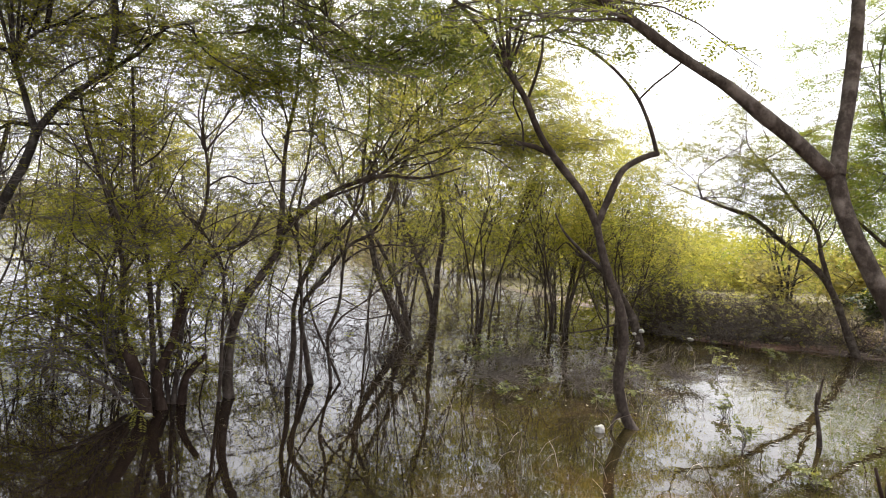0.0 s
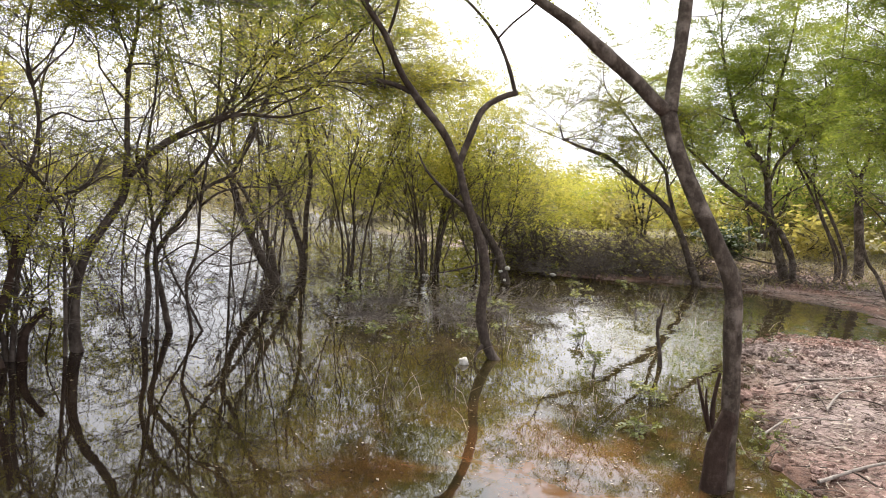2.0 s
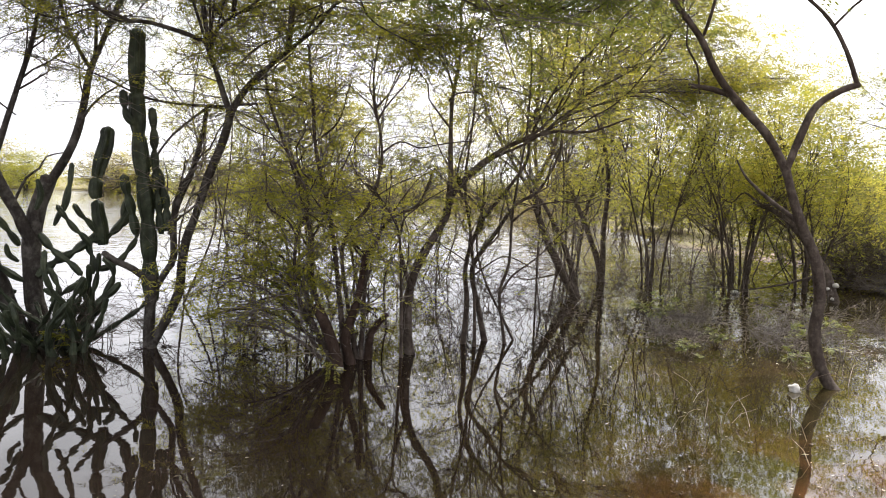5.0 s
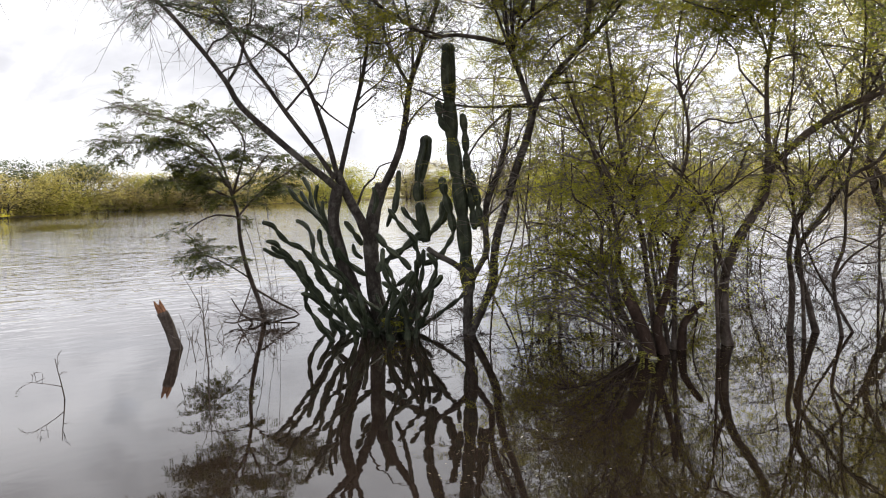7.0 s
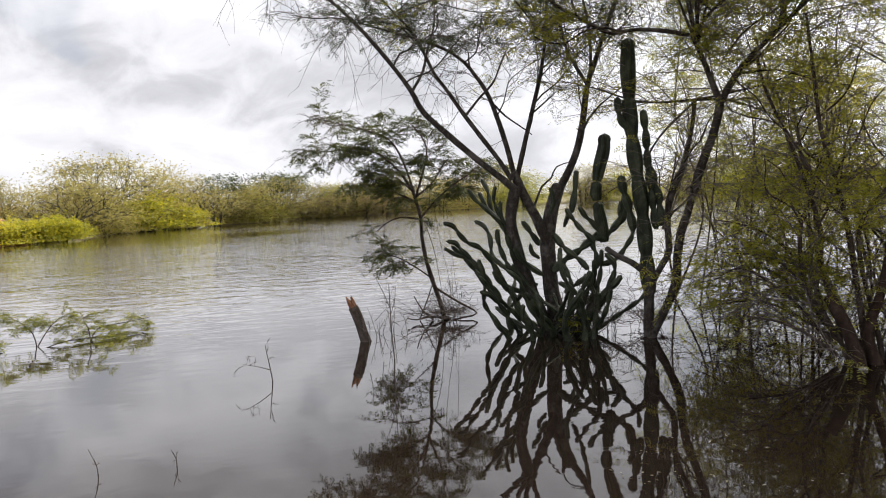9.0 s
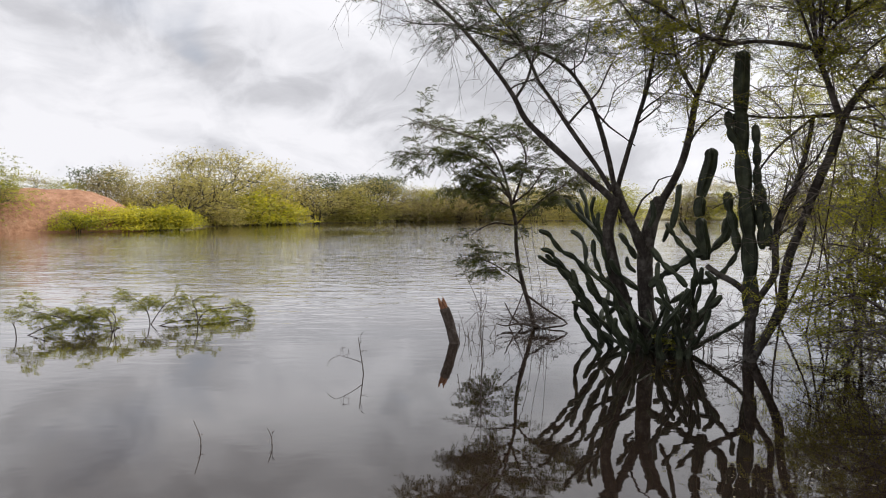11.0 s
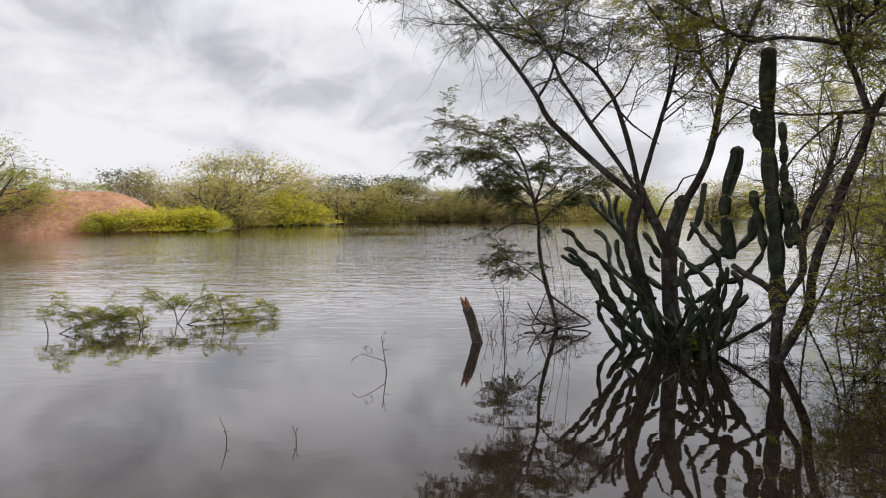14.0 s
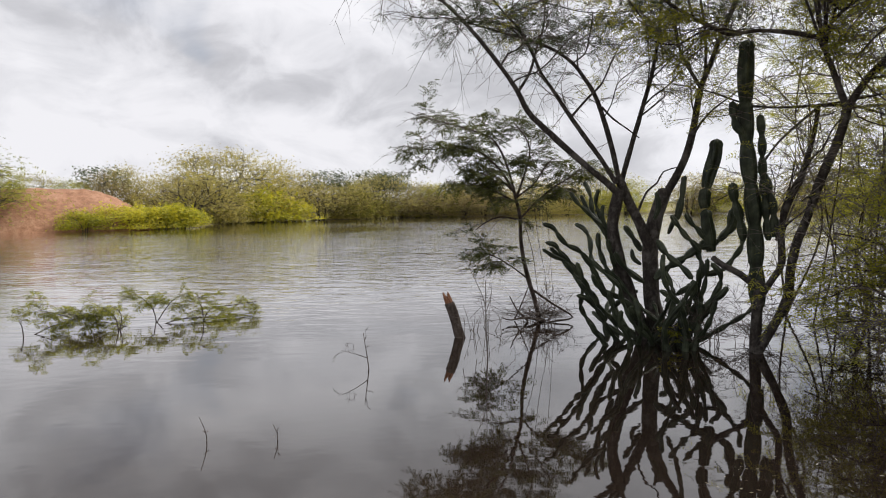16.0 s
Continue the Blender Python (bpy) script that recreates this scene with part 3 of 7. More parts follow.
def shore_distance(p):
    """Metres from the water's edge: positive on land."""
    poly = np.array(SHORE, float)
    best, inside = np.full(len(p), 1e9), np.zeros(len(p), bool)
    for a, b in zip(poly, np.roll(poly, -1, axis=0)):
        ab = b - a
        t = np.clip(((p - a) @ ab) / (ab @ ab), 0, 1)
        best = np.minimum(best, np.linalg.norm(p - a - t[:, None] * ab, axis=1))
        cross = (a[1] > p[:, 1]) != (b[1] > p[:, 1])
        with np.errstate(divide="ignore", invalid="ignore"):
            xs = (b[0] - a[0]) * (p[:, 1] - a[1]) / (b[1] - a[1]) + a[0]
        inside ^= cross & (p[:, 0] < xs)
    return np.where(inside, -best, best)


def ground_height(p):
    d = shore_distance(p)
    far = np.linalg.norm(p, axis=1)
    rough = np.array([noise.noise(Vector((x * 0.9, y * 0.9, 0))) * 0.5 + noise.noise(Vector((x * 3.1, y * 3.1, 5))) * 0.25
                      if f < 40 else noise.noise(Vector((x * 0.15, y * 0.15, 0))) for (x, y), f in zip(p, far)])
    d = d + rough * np.where(far < 40, 0.42, 0.22)
    land = 0.1 * (1 - np.exp(-np.maximum(d, 0) / 0.9)) + np.minimum(np.maximum(d, 0) * 0.02, 1.5) + np.where(d > 0, rough * 0.07, 0)
    bed = -0.45 * (1 - np.exp(np.minimum(d, 0) / 1.5))
    return np.where(d > 0, land, bed)


def build_ground():
    rings = np.concatenate([[0.05], np.geomspace(0.4, 26, 180), np.geomspace(27, 2500, 50)])
    n = 320
    a = np.linspace(0, 2 * np.pi, n, endpoint=False)
    xy = (rings[:, None, None] * np.stack([np.sin(a), np.cos(a)], -1)).reshape(-1, 2)
    v = np.column_stack([xy, ground_height(xy)])
    i, j = np.meshgrid(np.arange(len(rings) - 1), np.arange(n), indexing="ij")
    q = np.stack([i * n + j, (i + 1) * n + j, (i + 1) * n + (j + 1) % n, i * n + (j + 1) % n], -1).reshape(-1, 4)[:, ::-1]
    ob = part_of("ground", quad_mesh("ground", v, q), soil, None)
    tagged(ob, "pale brown earth littered with dry stalks", "ground", kind="structure")


def build_water():
    v = np.array([[-140, -160, 0], [60, -160, 0], [60, 110, 0], [-140, 110, 0]], float)
    ob = part_of("water", quad_mesh("water", v, [[0, 1, 2, 3]]), pond_water, None)
    tagged(ob, "murky brown lake water with still reflections", "water", kind="structure")


build_ground()
build_water()


def build_embankment():
    """A long heap of red earth on the far shore."""
    nx, ny = 70, 40
    u, w = np.meshgrid(np.linspace(-1, 1, nx), np.linspace(-1, 1, ny), indexing="ij")
    along, across = u * 17, w * 8
    z = 3.5 * np.clip(1.1 - np.abs(w) ** 1.8, 0, 1) * np.clip(1.1 - np.abs(u) ** 7, 0, 1)
    z += np.array([noise.noise(Vector((a * 0.4, c * 0.4, 3))) * 0.35 + noise.noise(Vector((a * 1.4, c * 1.4, 3))) * 0.15 for a, c in zip(along.ravel(), across.ravel())]).reshape(z.shape)
    z -= 0.4
    x = -61.5 - across
    y = -8.5 + along
    v = np.stack([x, y, z], -1).reshape(-1, 3)
    i, j = np.meshgrid(np.arange(nx - 1), np.arange(ny - 1), indexing="ij")
    q = np.stack([i * ny + j, i * ny + j + 1, (i + 1) * ny + j + 1, (i + 1) * ny + j], -1).reshape(-1, 4)
    ob = part_of("embankment", quad_mesh("embankment", v, q), red_soil, None)
    tagged(ob, "bare red earth embankment on the far shore", "embankment", kind="structure")


build_embankment()

# ---- trees by the water: limbs as name, girth at foot and tip, places ----
main_limbs = []
main_limbs.append(("trunk", 0.052, 0.048, (2.71, 3.75, -0.16), (2.69, 3.76, 0.14), (2.68, 3.76, 0.46), (2.65, 3.77, 0.91), (2.62, 3.78, 1.21), (2.52, 3.83, 1.44), (2.38, 3.91, 1.75), (2.27, 3.96, 2.00), (2.21, 3.99, 2.21)))
main_limbs.append(("limb", 0.043, 0.024, (2.21, 3.99, 2.20), (2.11, 3.97, 2.25), (1.95, 3.97, 2.38), (1.75, 3.98, 2.52), (1.57, 3.98, 2.64), (1.32, 3.99, 2.77), (1.04, 3.99, 2.94), (0.70, 3.98, 3.13)))
main_limbs.append(("limb", 0.045, 0.033, (2.22, 3.98, 2.20), (2.25, 4.02, 2.41), (2.29, 4.06, 2.66), (2.32, 4.10, 2.95), (2.34, 4.14, 3.30), (2.37, 4.19, 3.73)))
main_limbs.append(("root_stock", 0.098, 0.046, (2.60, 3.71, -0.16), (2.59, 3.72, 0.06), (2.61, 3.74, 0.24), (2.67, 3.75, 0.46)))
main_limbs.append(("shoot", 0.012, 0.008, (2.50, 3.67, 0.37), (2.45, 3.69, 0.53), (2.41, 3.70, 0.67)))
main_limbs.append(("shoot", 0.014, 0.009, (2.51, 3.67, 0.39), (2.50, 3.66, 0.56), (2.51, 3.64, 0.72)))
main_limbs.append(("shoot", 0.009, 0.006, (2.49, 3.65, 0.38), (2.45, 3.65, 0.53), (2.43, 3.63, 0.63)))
curvy_limbs = []
curvy_limbs.append(("trunk", 0.056, 0.041, (2.11, 6.75, -0.08), (2.04, 6.77, -0.00), (1.95, 6.79, 0.16), (1.88, 6.81, 0.45), (1.90, 6.81, 0.79), (1.84, 6.82, 1.13), (1.70, 6.85, 1.46), (1.61, 6.87, 1.73), (1.55, 6.89, 1.95)))
curvy_limbs.append(("limb", 0.041, 0.02, (1.55, 6.89, 1.93), (1.38, 6.86, 2.21), (1.13, 6.84, 2.48), (0.91, 6.81, 2.75), (0.74, 6.77, 3.06), (0.54, 6.72, 3.31), (0.30, 6.67, 3.61), (-0.01, 6.61, 3.89)))
curvy_limbs.append(("limb", 0.016, 0.011, (0.77, 6.84, 3.10), (0.82, 6.79, 3.29), (0.85, 6.74, 3.51), (0.83, 6.69, 3.80)))
curvy_limbs.append(("limb", 0.028, 0.021, (1.03, 6.87, 2.58), (0.87, 6.85, 2.63), (0.77, 6.83, 2.64), (0.67, 6.80, 2.65)))
curvy_limbs.append(("limb", 0.01, 0.007, (0.77, 6.84, 2.58), (0.73, 6.83, 2.84), (0.63, 6.82, 3.01), (0.63, 6.80, 3.29)))
curvy_limbs.append(("limb", 0.037, 0.028, (1.56, 6.88, 1.94), (1.65, 6.92, 2.19), (1.77, 6.94, 2.49), (1.96, 6.95, 2.63), (2.11, 6.96, 2.69)))
curvy_limbs.append(("limb", 0.021, 0.011, (2.10, 6.96, 2.67), (2.01, 6.94, 2.91), (1.86, 6.94, 3.20), (1.66, 6.95, 3.42), (1.41, 6.95, 3.60), (1.00, 6.97, 3.82)))
curvy_limbs.append(("limb", 0.011, 0.007, (1.86, 6.92, 3.19), (1.96, 6.76, 3.32), (2.05, 6.60, 3.40), (2.15, 6.43, 3.52)))
curvy_limbs.append(("limb", 0.025, 0.008, (1.70, 6.85, 1.45), (1.57, 6.96, 1.56), (1.46, 7.06, 1.66), (1.28, 7.16, 1.85), (1.20, 7.25, 2.02)))
curvy_limbs.append(("root", 0.025, 0.01, (1.90, 6.70, 0.15), (1.83, 6.67, 0.07), (1.81, 6.62, -0.03)))
curvy_limbs.append(("limb", 0.018, 0.007, (-0.03, 6.74, 3.75), (-0.24, 6.57, 3.45), (-0.55, 6.39, 3.21), (-0.87, 6.19, 3.12), (-1.14, 5.98, 3.17), (-1.38, 5.76, 3.24)))
curvy_limbs.append(("limb", 0.013, 0.005, (-0.54, 6.31, 3.19), (-0.78, 6.08, 3.25), (-1.04, 5.83, 3.39), (-1.19, 5.60, 3.52)))
tree3_limbs = []
tree3_limbs.append(("trunk", 0.055, 0.028, (-1.76, 6.57, -0.14), (-1.84, 6.61, 0.20), (-1.85, 6.66, 0.58), (-1.77, 6.75, 0.93), (-1.65, 6.84, 1.16), (-1.56, 6.92, 1.37), (-1.54, 6.98, 1.55), (-1.43, 7.07, 1.72), (-1.26, 7.16, 1.92)))
tree3_limbs.append(("limb", 0.028, 0.008, (-1.27, 7.16, 1.91), (-0.98, 7.37, 2.13), (-0.59, 7.57, 2.28), (-0.21, 7.76, 2.31), (0.19, 7.92, 2.47)))
tree3_limbs.append(("limb", 0.028, 0.014, (-1.54, 6.89, 1.42), (-1.53, 6.90, 1.75), (-1.54, 6.89, 2.10), (-1.54, 6.89, 2.50), (-1.49, 6.91, 2.91), (-1.49, 6.91, 3.35)))
tree3_limbs.append(("limb", 0.016, 0.006, (-0.97, 7.32, 2.13), (-0.74, 7.48, 2.28), (-0.50, 7.63, 2.53), (-0.07, 7.79, 2.81), (0.39, 7.91, 3.10)))
tree3_limbs.append(("limb", 0.017, 0.006, (-1.42, 7.13, 1.74), (-1.17, 7.31, 1.97), (-0.84, 7.49, 2.16), (-0.38, 7.67, 2.49), (0.18, 7.82, 2.69)))
tree3_limbs.append(("limb", 0.023, 0.016, (-1.81, 6.61, 0.63), (-1.87, 6.54, 0.84), (-1.89, 6.48, 0.99)))
tree3_limbs.append(("limb", 0.014, 0.006, (-1.49, 6.91, 3.34), (-1.45, 6.81, 3.86), (-1.34, 6.74, 4.55)))
tree3_limbs.append(("limb", 0.009, 0.005, (0.36, 7.92, 3.08), (0.72, 7.97, 3.59), (1.05, 8.01, 4.26), (1.12, 8.07, 5.09)))
tree3_limbs.append(("limb", 0.009, 0.005, (0.15, 7.82, 2.69), (0.55, 7.84, 3.29), (0.80, 7.86, 4.05), (0.81, 7.89, 4.78)))
thicket_limbs = []
thicket_limbs.append(("trunk", 0.032, 0.009, (-1.40, 7.24, -0.02), (-1.39, 7.33, 0.41), (-1.43, 7.40, 0.84), (-1.30, 7.52, 1.30), (-1.05, 7.65, 1.66), (-0.87, 7.77, 1.98), (-0.84, 7.86, 2.28), (-0.55, 7.98, 2.93)))
thicket_limbs.append(("trunk", 0.034, 0.012, (-1.19, 7.48, -0.07), (-1.31, 7.55, 0.38), (-1.40, 7.62, 0.77), (-1.20, 7.74, 1.13), (-0.97, 7.87, 1.50), (-0.76, 7.99, 1.64), (-0.56, 8.09, 2.03), (-0.53, 8.18, 2.26)))
thicket_limbs.append(("trunk", 0.021, 0.009, (-0.98, 7.42, 0.02), (-1.06, 7.46, 0.52), (-0.98, 7.52, 0.87), (-0.97, 7.57, 1.44), (-0.87, 7.64, 2.26)))
thicket_limbs.append(("trunk", 0.019, 0.009, (-1.26, 7.16, 0.06), (-1.30, 7.22, 0.65), (-1.37, 7.26, 1.19), (-1.46, 7.31, 1.72), (-1.41, 7.38, 2.44), (-1.41, 7.44, 3.15)))
thicket_limbs.append(("trunk", 0.017, 0.007, (-0.87, 7.64, -0.09), (-1.05, 7.61, 0.27), (-1.25, 7.57, 0.67), (-1.35, 7.55, 1.07), (-1.28, 7.57, 1.64)))
thicket_limbs.append(("trunk", 0.011, 0.005, (-0.55, 7.98, 2.92), (-0.47, 7.89, 3.63), (-0.35, 7.80, 4.42), (-0.45, 7.69, 5.14)))
thicket_limbs.append(("trunk", 0.011, 0.005, (-1.41, 7.44, 3.14), (-1.31, 7.31, 3.76), (-1.18, 7.18, 4.50)))
thicket_limbs.append(("trunk", 0.011, 0.005, (-0.87, 7.64, 2.24), (-0.85, 7.58, 3.04), (-0.94, 7.49, 3.77), (-0.87, 7.44, 4.57)))
tree2_limbs = []
tree2_limbs.append(("trunk", 0.085, 0.043, (-0.37, 11.40, -0.03), (-0.55, 11.41, 0.28), (-0.79, 11.41, 0.71), (-0.99, 11.41, 1.14), (-1.11, 11.42, 1.57), (-1.10, 11.44, 1.84)))
tree2_limbs.append(("trunk", 0.06, 0.03, (-0.37, 11.50, -0.02), (-0.48, 11.55, 0.46), (-0.65, 11.58, 0.89), (-0.89, 11.61, 1.32), (-1.07, 11.65, 1.59)))
tree2_limbs.append(("limb", 0.043, 0.017, (-1.10, 11.44, 1.82), (-0.90, 11.54, 2.30), (-0.80, 11.63, 2.63), (-0.55, 11.73, 3.25), (-0.34, 11.82, 4.01), (-0.13, 11.91, 4.78)))
tree2_limbs.append(("limb", 0.03, 0.013, (-1.12, 11.44, 1.59), (-1.22, 11.33, 1.73), (-1.43, 11.20, 2.05), (-1.66, 11.06, 2.43), (-1.90, 10.91, 2.88)))
tree2_limbs.append(("limb", 0.03, 0.013, (-1.09, 11.44, 1.84), (-1.16, 11.38, 2.61), (-1.12, 11.34, 3.46), (-1.12, 11.29, 4.12), (-1.19, 11.23, 4.76)))
tree2_limbs.append(("limb", 0.017, 0.007, (-0.13, 11.91, 4.76), (-0.03, 11.71, 5.88), (0.22, 11.52, 7.13)))
tree2_limbs.append(("limb", 0.017, 0.007, (-1.18, 11.23, 4.75), (-1.08, 11.04, 5.85), (-1.05, 10.84, 6.78)))
tree2_limbs.append(("limb", 0.015, 0.007, (-1.88, 10.92, 2.87), (-2.12, 10.66, 3.83), (-2.00, 10.48, 4.86), (-2.08, 10.26, 5.85)))
tree2b_limbs = []
tree2b_limbs.append(("trunk", 0.06, 0.02, (-0.02, 13.72, 0.19), (-0.18, 13.79, 0.70), (-0.55, 13.85, 1.53), (-1.04, 13.89, 2.56), (-1.30, 13.93, 3.38)))
tree2b_limbs.append(("trunk", 0.06, 0.02, (0.03, 13.72, 0.22), (0.01, 13.67, 1.05), (0.05, 13.62, 1.91), (-0.12, 13.56, 2.95), (-0.08, 13.51, 3.78)))
bagtree_limbs = []
bagtree_limbs.append(("trunk", 0.09, 0.05, (3.86, 12.91, 0.03), (3.72, 12.99, 0.50), (3.51, 13.08, 0.86), (3.34, 13.17, 1.12), (2.99, 13.29, 1.47), (2.60, 13.40, 1.66)))
bagtree_limbs.append(("limb", 0.022, 0.008, (3.70, 12.95, 0.48), (3.06, 13.07, 0.23), (2.42, 13.16, 0.09), (1.87, 13.21, 0.15)))
bagtree_limbs.append(("limb", 0.02, 0.008, (2.64, 13.29, 1.63), (2.42, 13.40, 1.81), (2.23, 13.50, 1.62), (2.01, 13.60, 1.77)))
shrub_limbs = []
shrub_limbs.append(("stump", 0.065, 0.045, (-2.26, 5.85, -0.05), (-2.32, 5.83, 0.23), (-2.40, 5.80, 0.44), (-2.45, 5.78, 0.55)))
shrub_limbs.append(("stump", 0.055, 0.025, (-2.18, 5.99, -0.05), (-2.25, 5.99, 0.24), (-2.20, 6.04, 0.47), (-2.16, 6.08, 0.67), (-2.12, 6.11, 1.03)))
shrub_limbs.append(("stump", 0.045, 0.025, (-2.11, 6.22, -0.04), (-2.08, 6.20, 0.24), (-1.96, 6.20, 0.41), (-1.92, 6.18, 0.44)))
shrub_limbs.append(("trunk", 0.03, 0.01, (-2.38, 6.03, 0.09), (-2.60, 6.03, 0.70), (-2.65, 6.09, 1.12), (-2.85, 6.09, 1.76), (-3.07, 6.08, 2.30), (-3.18, 6.12, 2.69)))
shrub_limbs.append(("trunk", 0.03, 0.01, (-2.29, 6.06, 0.09), (-2.39, 6.06, 0.92), (-2.48, 6.07, 1.39), (-2.61, 6.06, 1.91), (-2.67, 6.08, 2.42), (-2.73, 6.10, 2.89)))
shrub_limbs.append(("trunk", 0.026, 0.01, (-2.17, 6.20, 0.07), (-2.16, 6.31, 0.96), (-2.00, 6.47, 1.32), (-1.78, 6.63, 1.47), (-1.66, 6.76, 1.83)))
shrub_limbs.append(("trunk", 0.022, 0.008, (-2.22, 6.19, 0.07), (-2.37, 6.16, 1.02), (-2.14, 6.25, 1.48), (-2.06, 6.30, 1.94), (-2.16, 6.29, 2.55), (-2.12, 6.32, 3.05)))
shrub_limbs.append(("trunk", 0.018, 0.008, (-1.84, 6.41, 0.06), (-1.86, 6.40, 0.70), (-1.90, 6.39, 1.22), (-2.02, 6.36, 1.43), (-2.21, 6.30, 1.64)))
shrub_limbs.append(("trunk", 0.022, 0.008, (-2.43, 6.01, 0.08), (-2.68, 5.88, 0.61), (-2.69, 5.85, 1.14), (-2.59, 5.86, 1.49), (-2.80, 5.74, 2.00)))
shrub_limbs.append(("limb", 0.02, 0.006, (-2.61, 6.04, 0.27), (-2.69, 6.12, 0.58), (-2.98, 6.10, 0.95), (-3.27, 6.07, 1.11), (-3.56, 6.03, 1.17)))
shrub_limbs.append(("limb", 0.02, 0.006, (-2.52, 5.97, 0.13), (-2.73, 5.94, 0.39), (-2.94, 5.90, 0.59), (-3.20, 5.82, 0.75), (-3.42, 5.76, 0.64)))
shrub_limbs.append(("limb", 0.018, 0.006, (-2.44, 5.90, 0.05), (-2.63, 5.82, 0.21), (-2.81, 5.74, 0.31), (-3.05, 5.62, 0.36)))
dtree_limbs = []
dtree_limbs.append(("trunk", 0.0576, 0.049, (-4.22, 5.89, -0.07), (-4.22, 5.89, 0.22), (-4.21, 5.90, 0.49), (-4.20, 5.91, 0.68)))
dtree_limbs.append(("limb", 0.036, 0.0245, (-4.20, 5.90, 0.61), (-4.32, 5.78, 0.76), (-4.42, 5.67, 0.84), (-4.48, 5.58, 0.92)))
dtree_limbs.append(("limb", 0.036, 0.0202, (-4.18, 5.92, 0.57), (-4.11, 6.00, 0.74), (-4.07, 6.05, 0.87), (-4.09, 6.07, 1.19), (-4.06, 6.11, 1.41), (-4.00, 6.18, 1.62), (-3.96, 6.24, 1.83), (-3.92, 6.29, 2.09), (-3.90, 6.33, 2.36)))
dtree_limbs.append(("trunk", 0.0446, 0.036, (-4.17, 5.86, 0.01), (-4.05, 5.92, 0.29), (-3.94, 5.95, 0.55), (-3.91, 5.94, 0.79), (-3.86, 5.94, 1.05), (-3.77, 5.96, 1.31), (-3.69, 5.97, 1.56), (-3.62, 5.98, 1.76), (-3.52, 6.00, 2.00), (-3.46, 6.01, 2.26)))
dtree_limbs.append(("limb", 0.0288, 0.0216, (-3.46, 6.01, 2.24), (-3.54, 5.96, 2.53), (-3.62, 5.92, 2.78), (-3.67, 5.89, 2.91)))
dtree_limbs.append(("limb", 0.0216, 0.0101, (-3.66, 5.89, 2.89), (-3.81, 5.73, 2.94), (-4.00, 5.54, 2.98), (-4.16, 5.36, 2.96), (-4.27, 5.20, 3.05), (-4.42, 5.01, 3.19), (-4.53, 4.84, 3.32), (-4.77, 4.52, 3.51)))
dtree_limbs.append(("limb", 0.0173, 0.0072, (-3.66, 5.90, 2.88), (-3.55, 5.96, 3.03), (-3.45, 6.01, 3.14), (-3.27, 6.11, 3.24), (-2.94, 6.27, 3.40)))
dtree_limbs.append(("limb", 0.0302, 0.0108, (-3.46, 6.01, 2.25), (-3.36, 6.02, 2.41), (-3.22, 6.04, 2.58), (-2.94, 6.13, 2.85), (-2.70, 6.19, 3.06), (-2.54, 6.21, 3.27)))
dtree_limbs.append(("limb", 0.0144, 0.00576, (-4.14, 6.07, 1.08), (-4.10, 6.13, 1.41), (-4.07, 6.19, 1.68), (-4.07, 6.23, 1.84)))
dtree_limbs.append(("limb", 0.0216, 0.00864, (-3.45, 6.02, 3.13), (-3.33, 5.85, 3.54), (-3.35, 5.61, 4.03), (-3.20, 5.47, 4.49)))
dtree_limbs.append(("limb", 0.03, 0.012, (-2.91, 6.06, 2.83), (-2.81, 5.89, 3.30), (-2.86, 5.64, 3.85), (-2.82, 5.44, 4.30)))
big_limbs = []
big_limbs.append(("trunk", 0.084, 0.063, (-5.28, 5.54, -0.00), (-5.35, 5.45, 0.28), (-5.42, 5.37, 0.58), (-5.47, 5.29, 0.92), (-5.49, 5.25, 1.25), (-5.43, 5.28, 1.58)))
big_limbs.append(("trunk", 0.0966, 0.0714, (-5.17, 5.65, 0.01), (-5.25, 5.62, 0.34), (-5.30, 5.61, 0.70), (-5.31, 5.64, 1.06), (-5.29, 5.70, 1.34), (-5.25, 5.78, 1.58)))
big_limbs.append(("trunk", 0.0714, 0.0504, (-5.27, 5.62, 0.82), (-5.32, 5.54, 1.13), (-5.37, 5.46, 1.34), (-5.43, 5.38, 1.55), (-5.47, 5.31, 1.74)))
big_limbs.append(("limb", 0.0395, 0.0134, (-5.42, 5.29, 1.55), (-5.49, 5.13, 1.70), (-5.62, 4.93, 1.90), (-5.79, 4.69, 2.17), (-5.93, 4.47, 2.43), (-5.97, 4.35, 2.66), (-6.09, 4.15, 2.99), (-6.24, 3.93, 3.32), (-6.41, 3.69, 3.62), (-6.53, 3.49, 3.83)))
big_limbs.append(("limb", 0.0176, 0.00672, (-6.02, 4.41, 2.66), (-5.96, 4.52, 2.87), (-5.94, 4.59, 3.12), (-5.91, 4.66, 3.33), (-5.93, 4.70, 3.60)))
big_limbs.append(("limb", 0.0286, 0.0084, (-5.45, 5.26, 1.67), (-5.54, 5.12, 1.94), (-5.65, 4.96, 2.21), (-5.74, 4.82, 2.45), (-5.80, 4.70, 2.65), (-5.87, 4.59, 2.84), (-5.89, 4.51, 3.01), (-5.96, 4.38, 3.28), (-6.10, 4.20, 3.55), (-6.20, 4.05, 3.79)))
big_limbs.append(("limb", 0.0302, 0.0084, (-5.50, 5.35, 1.72), (-5.54, 5.29, 2.04), (-5.59, 5.21, 2.37), (-5.65, 5.13, 2.64), (-5.72, 5.04, 2.82), (-5.78, 4.95, 2.96), (-5.91, 4.80, 3.11), (-6.08, 4.62, 3.22), (-6.27, 4.42, 3.32), (-6.55, 4.14, 3.46)))
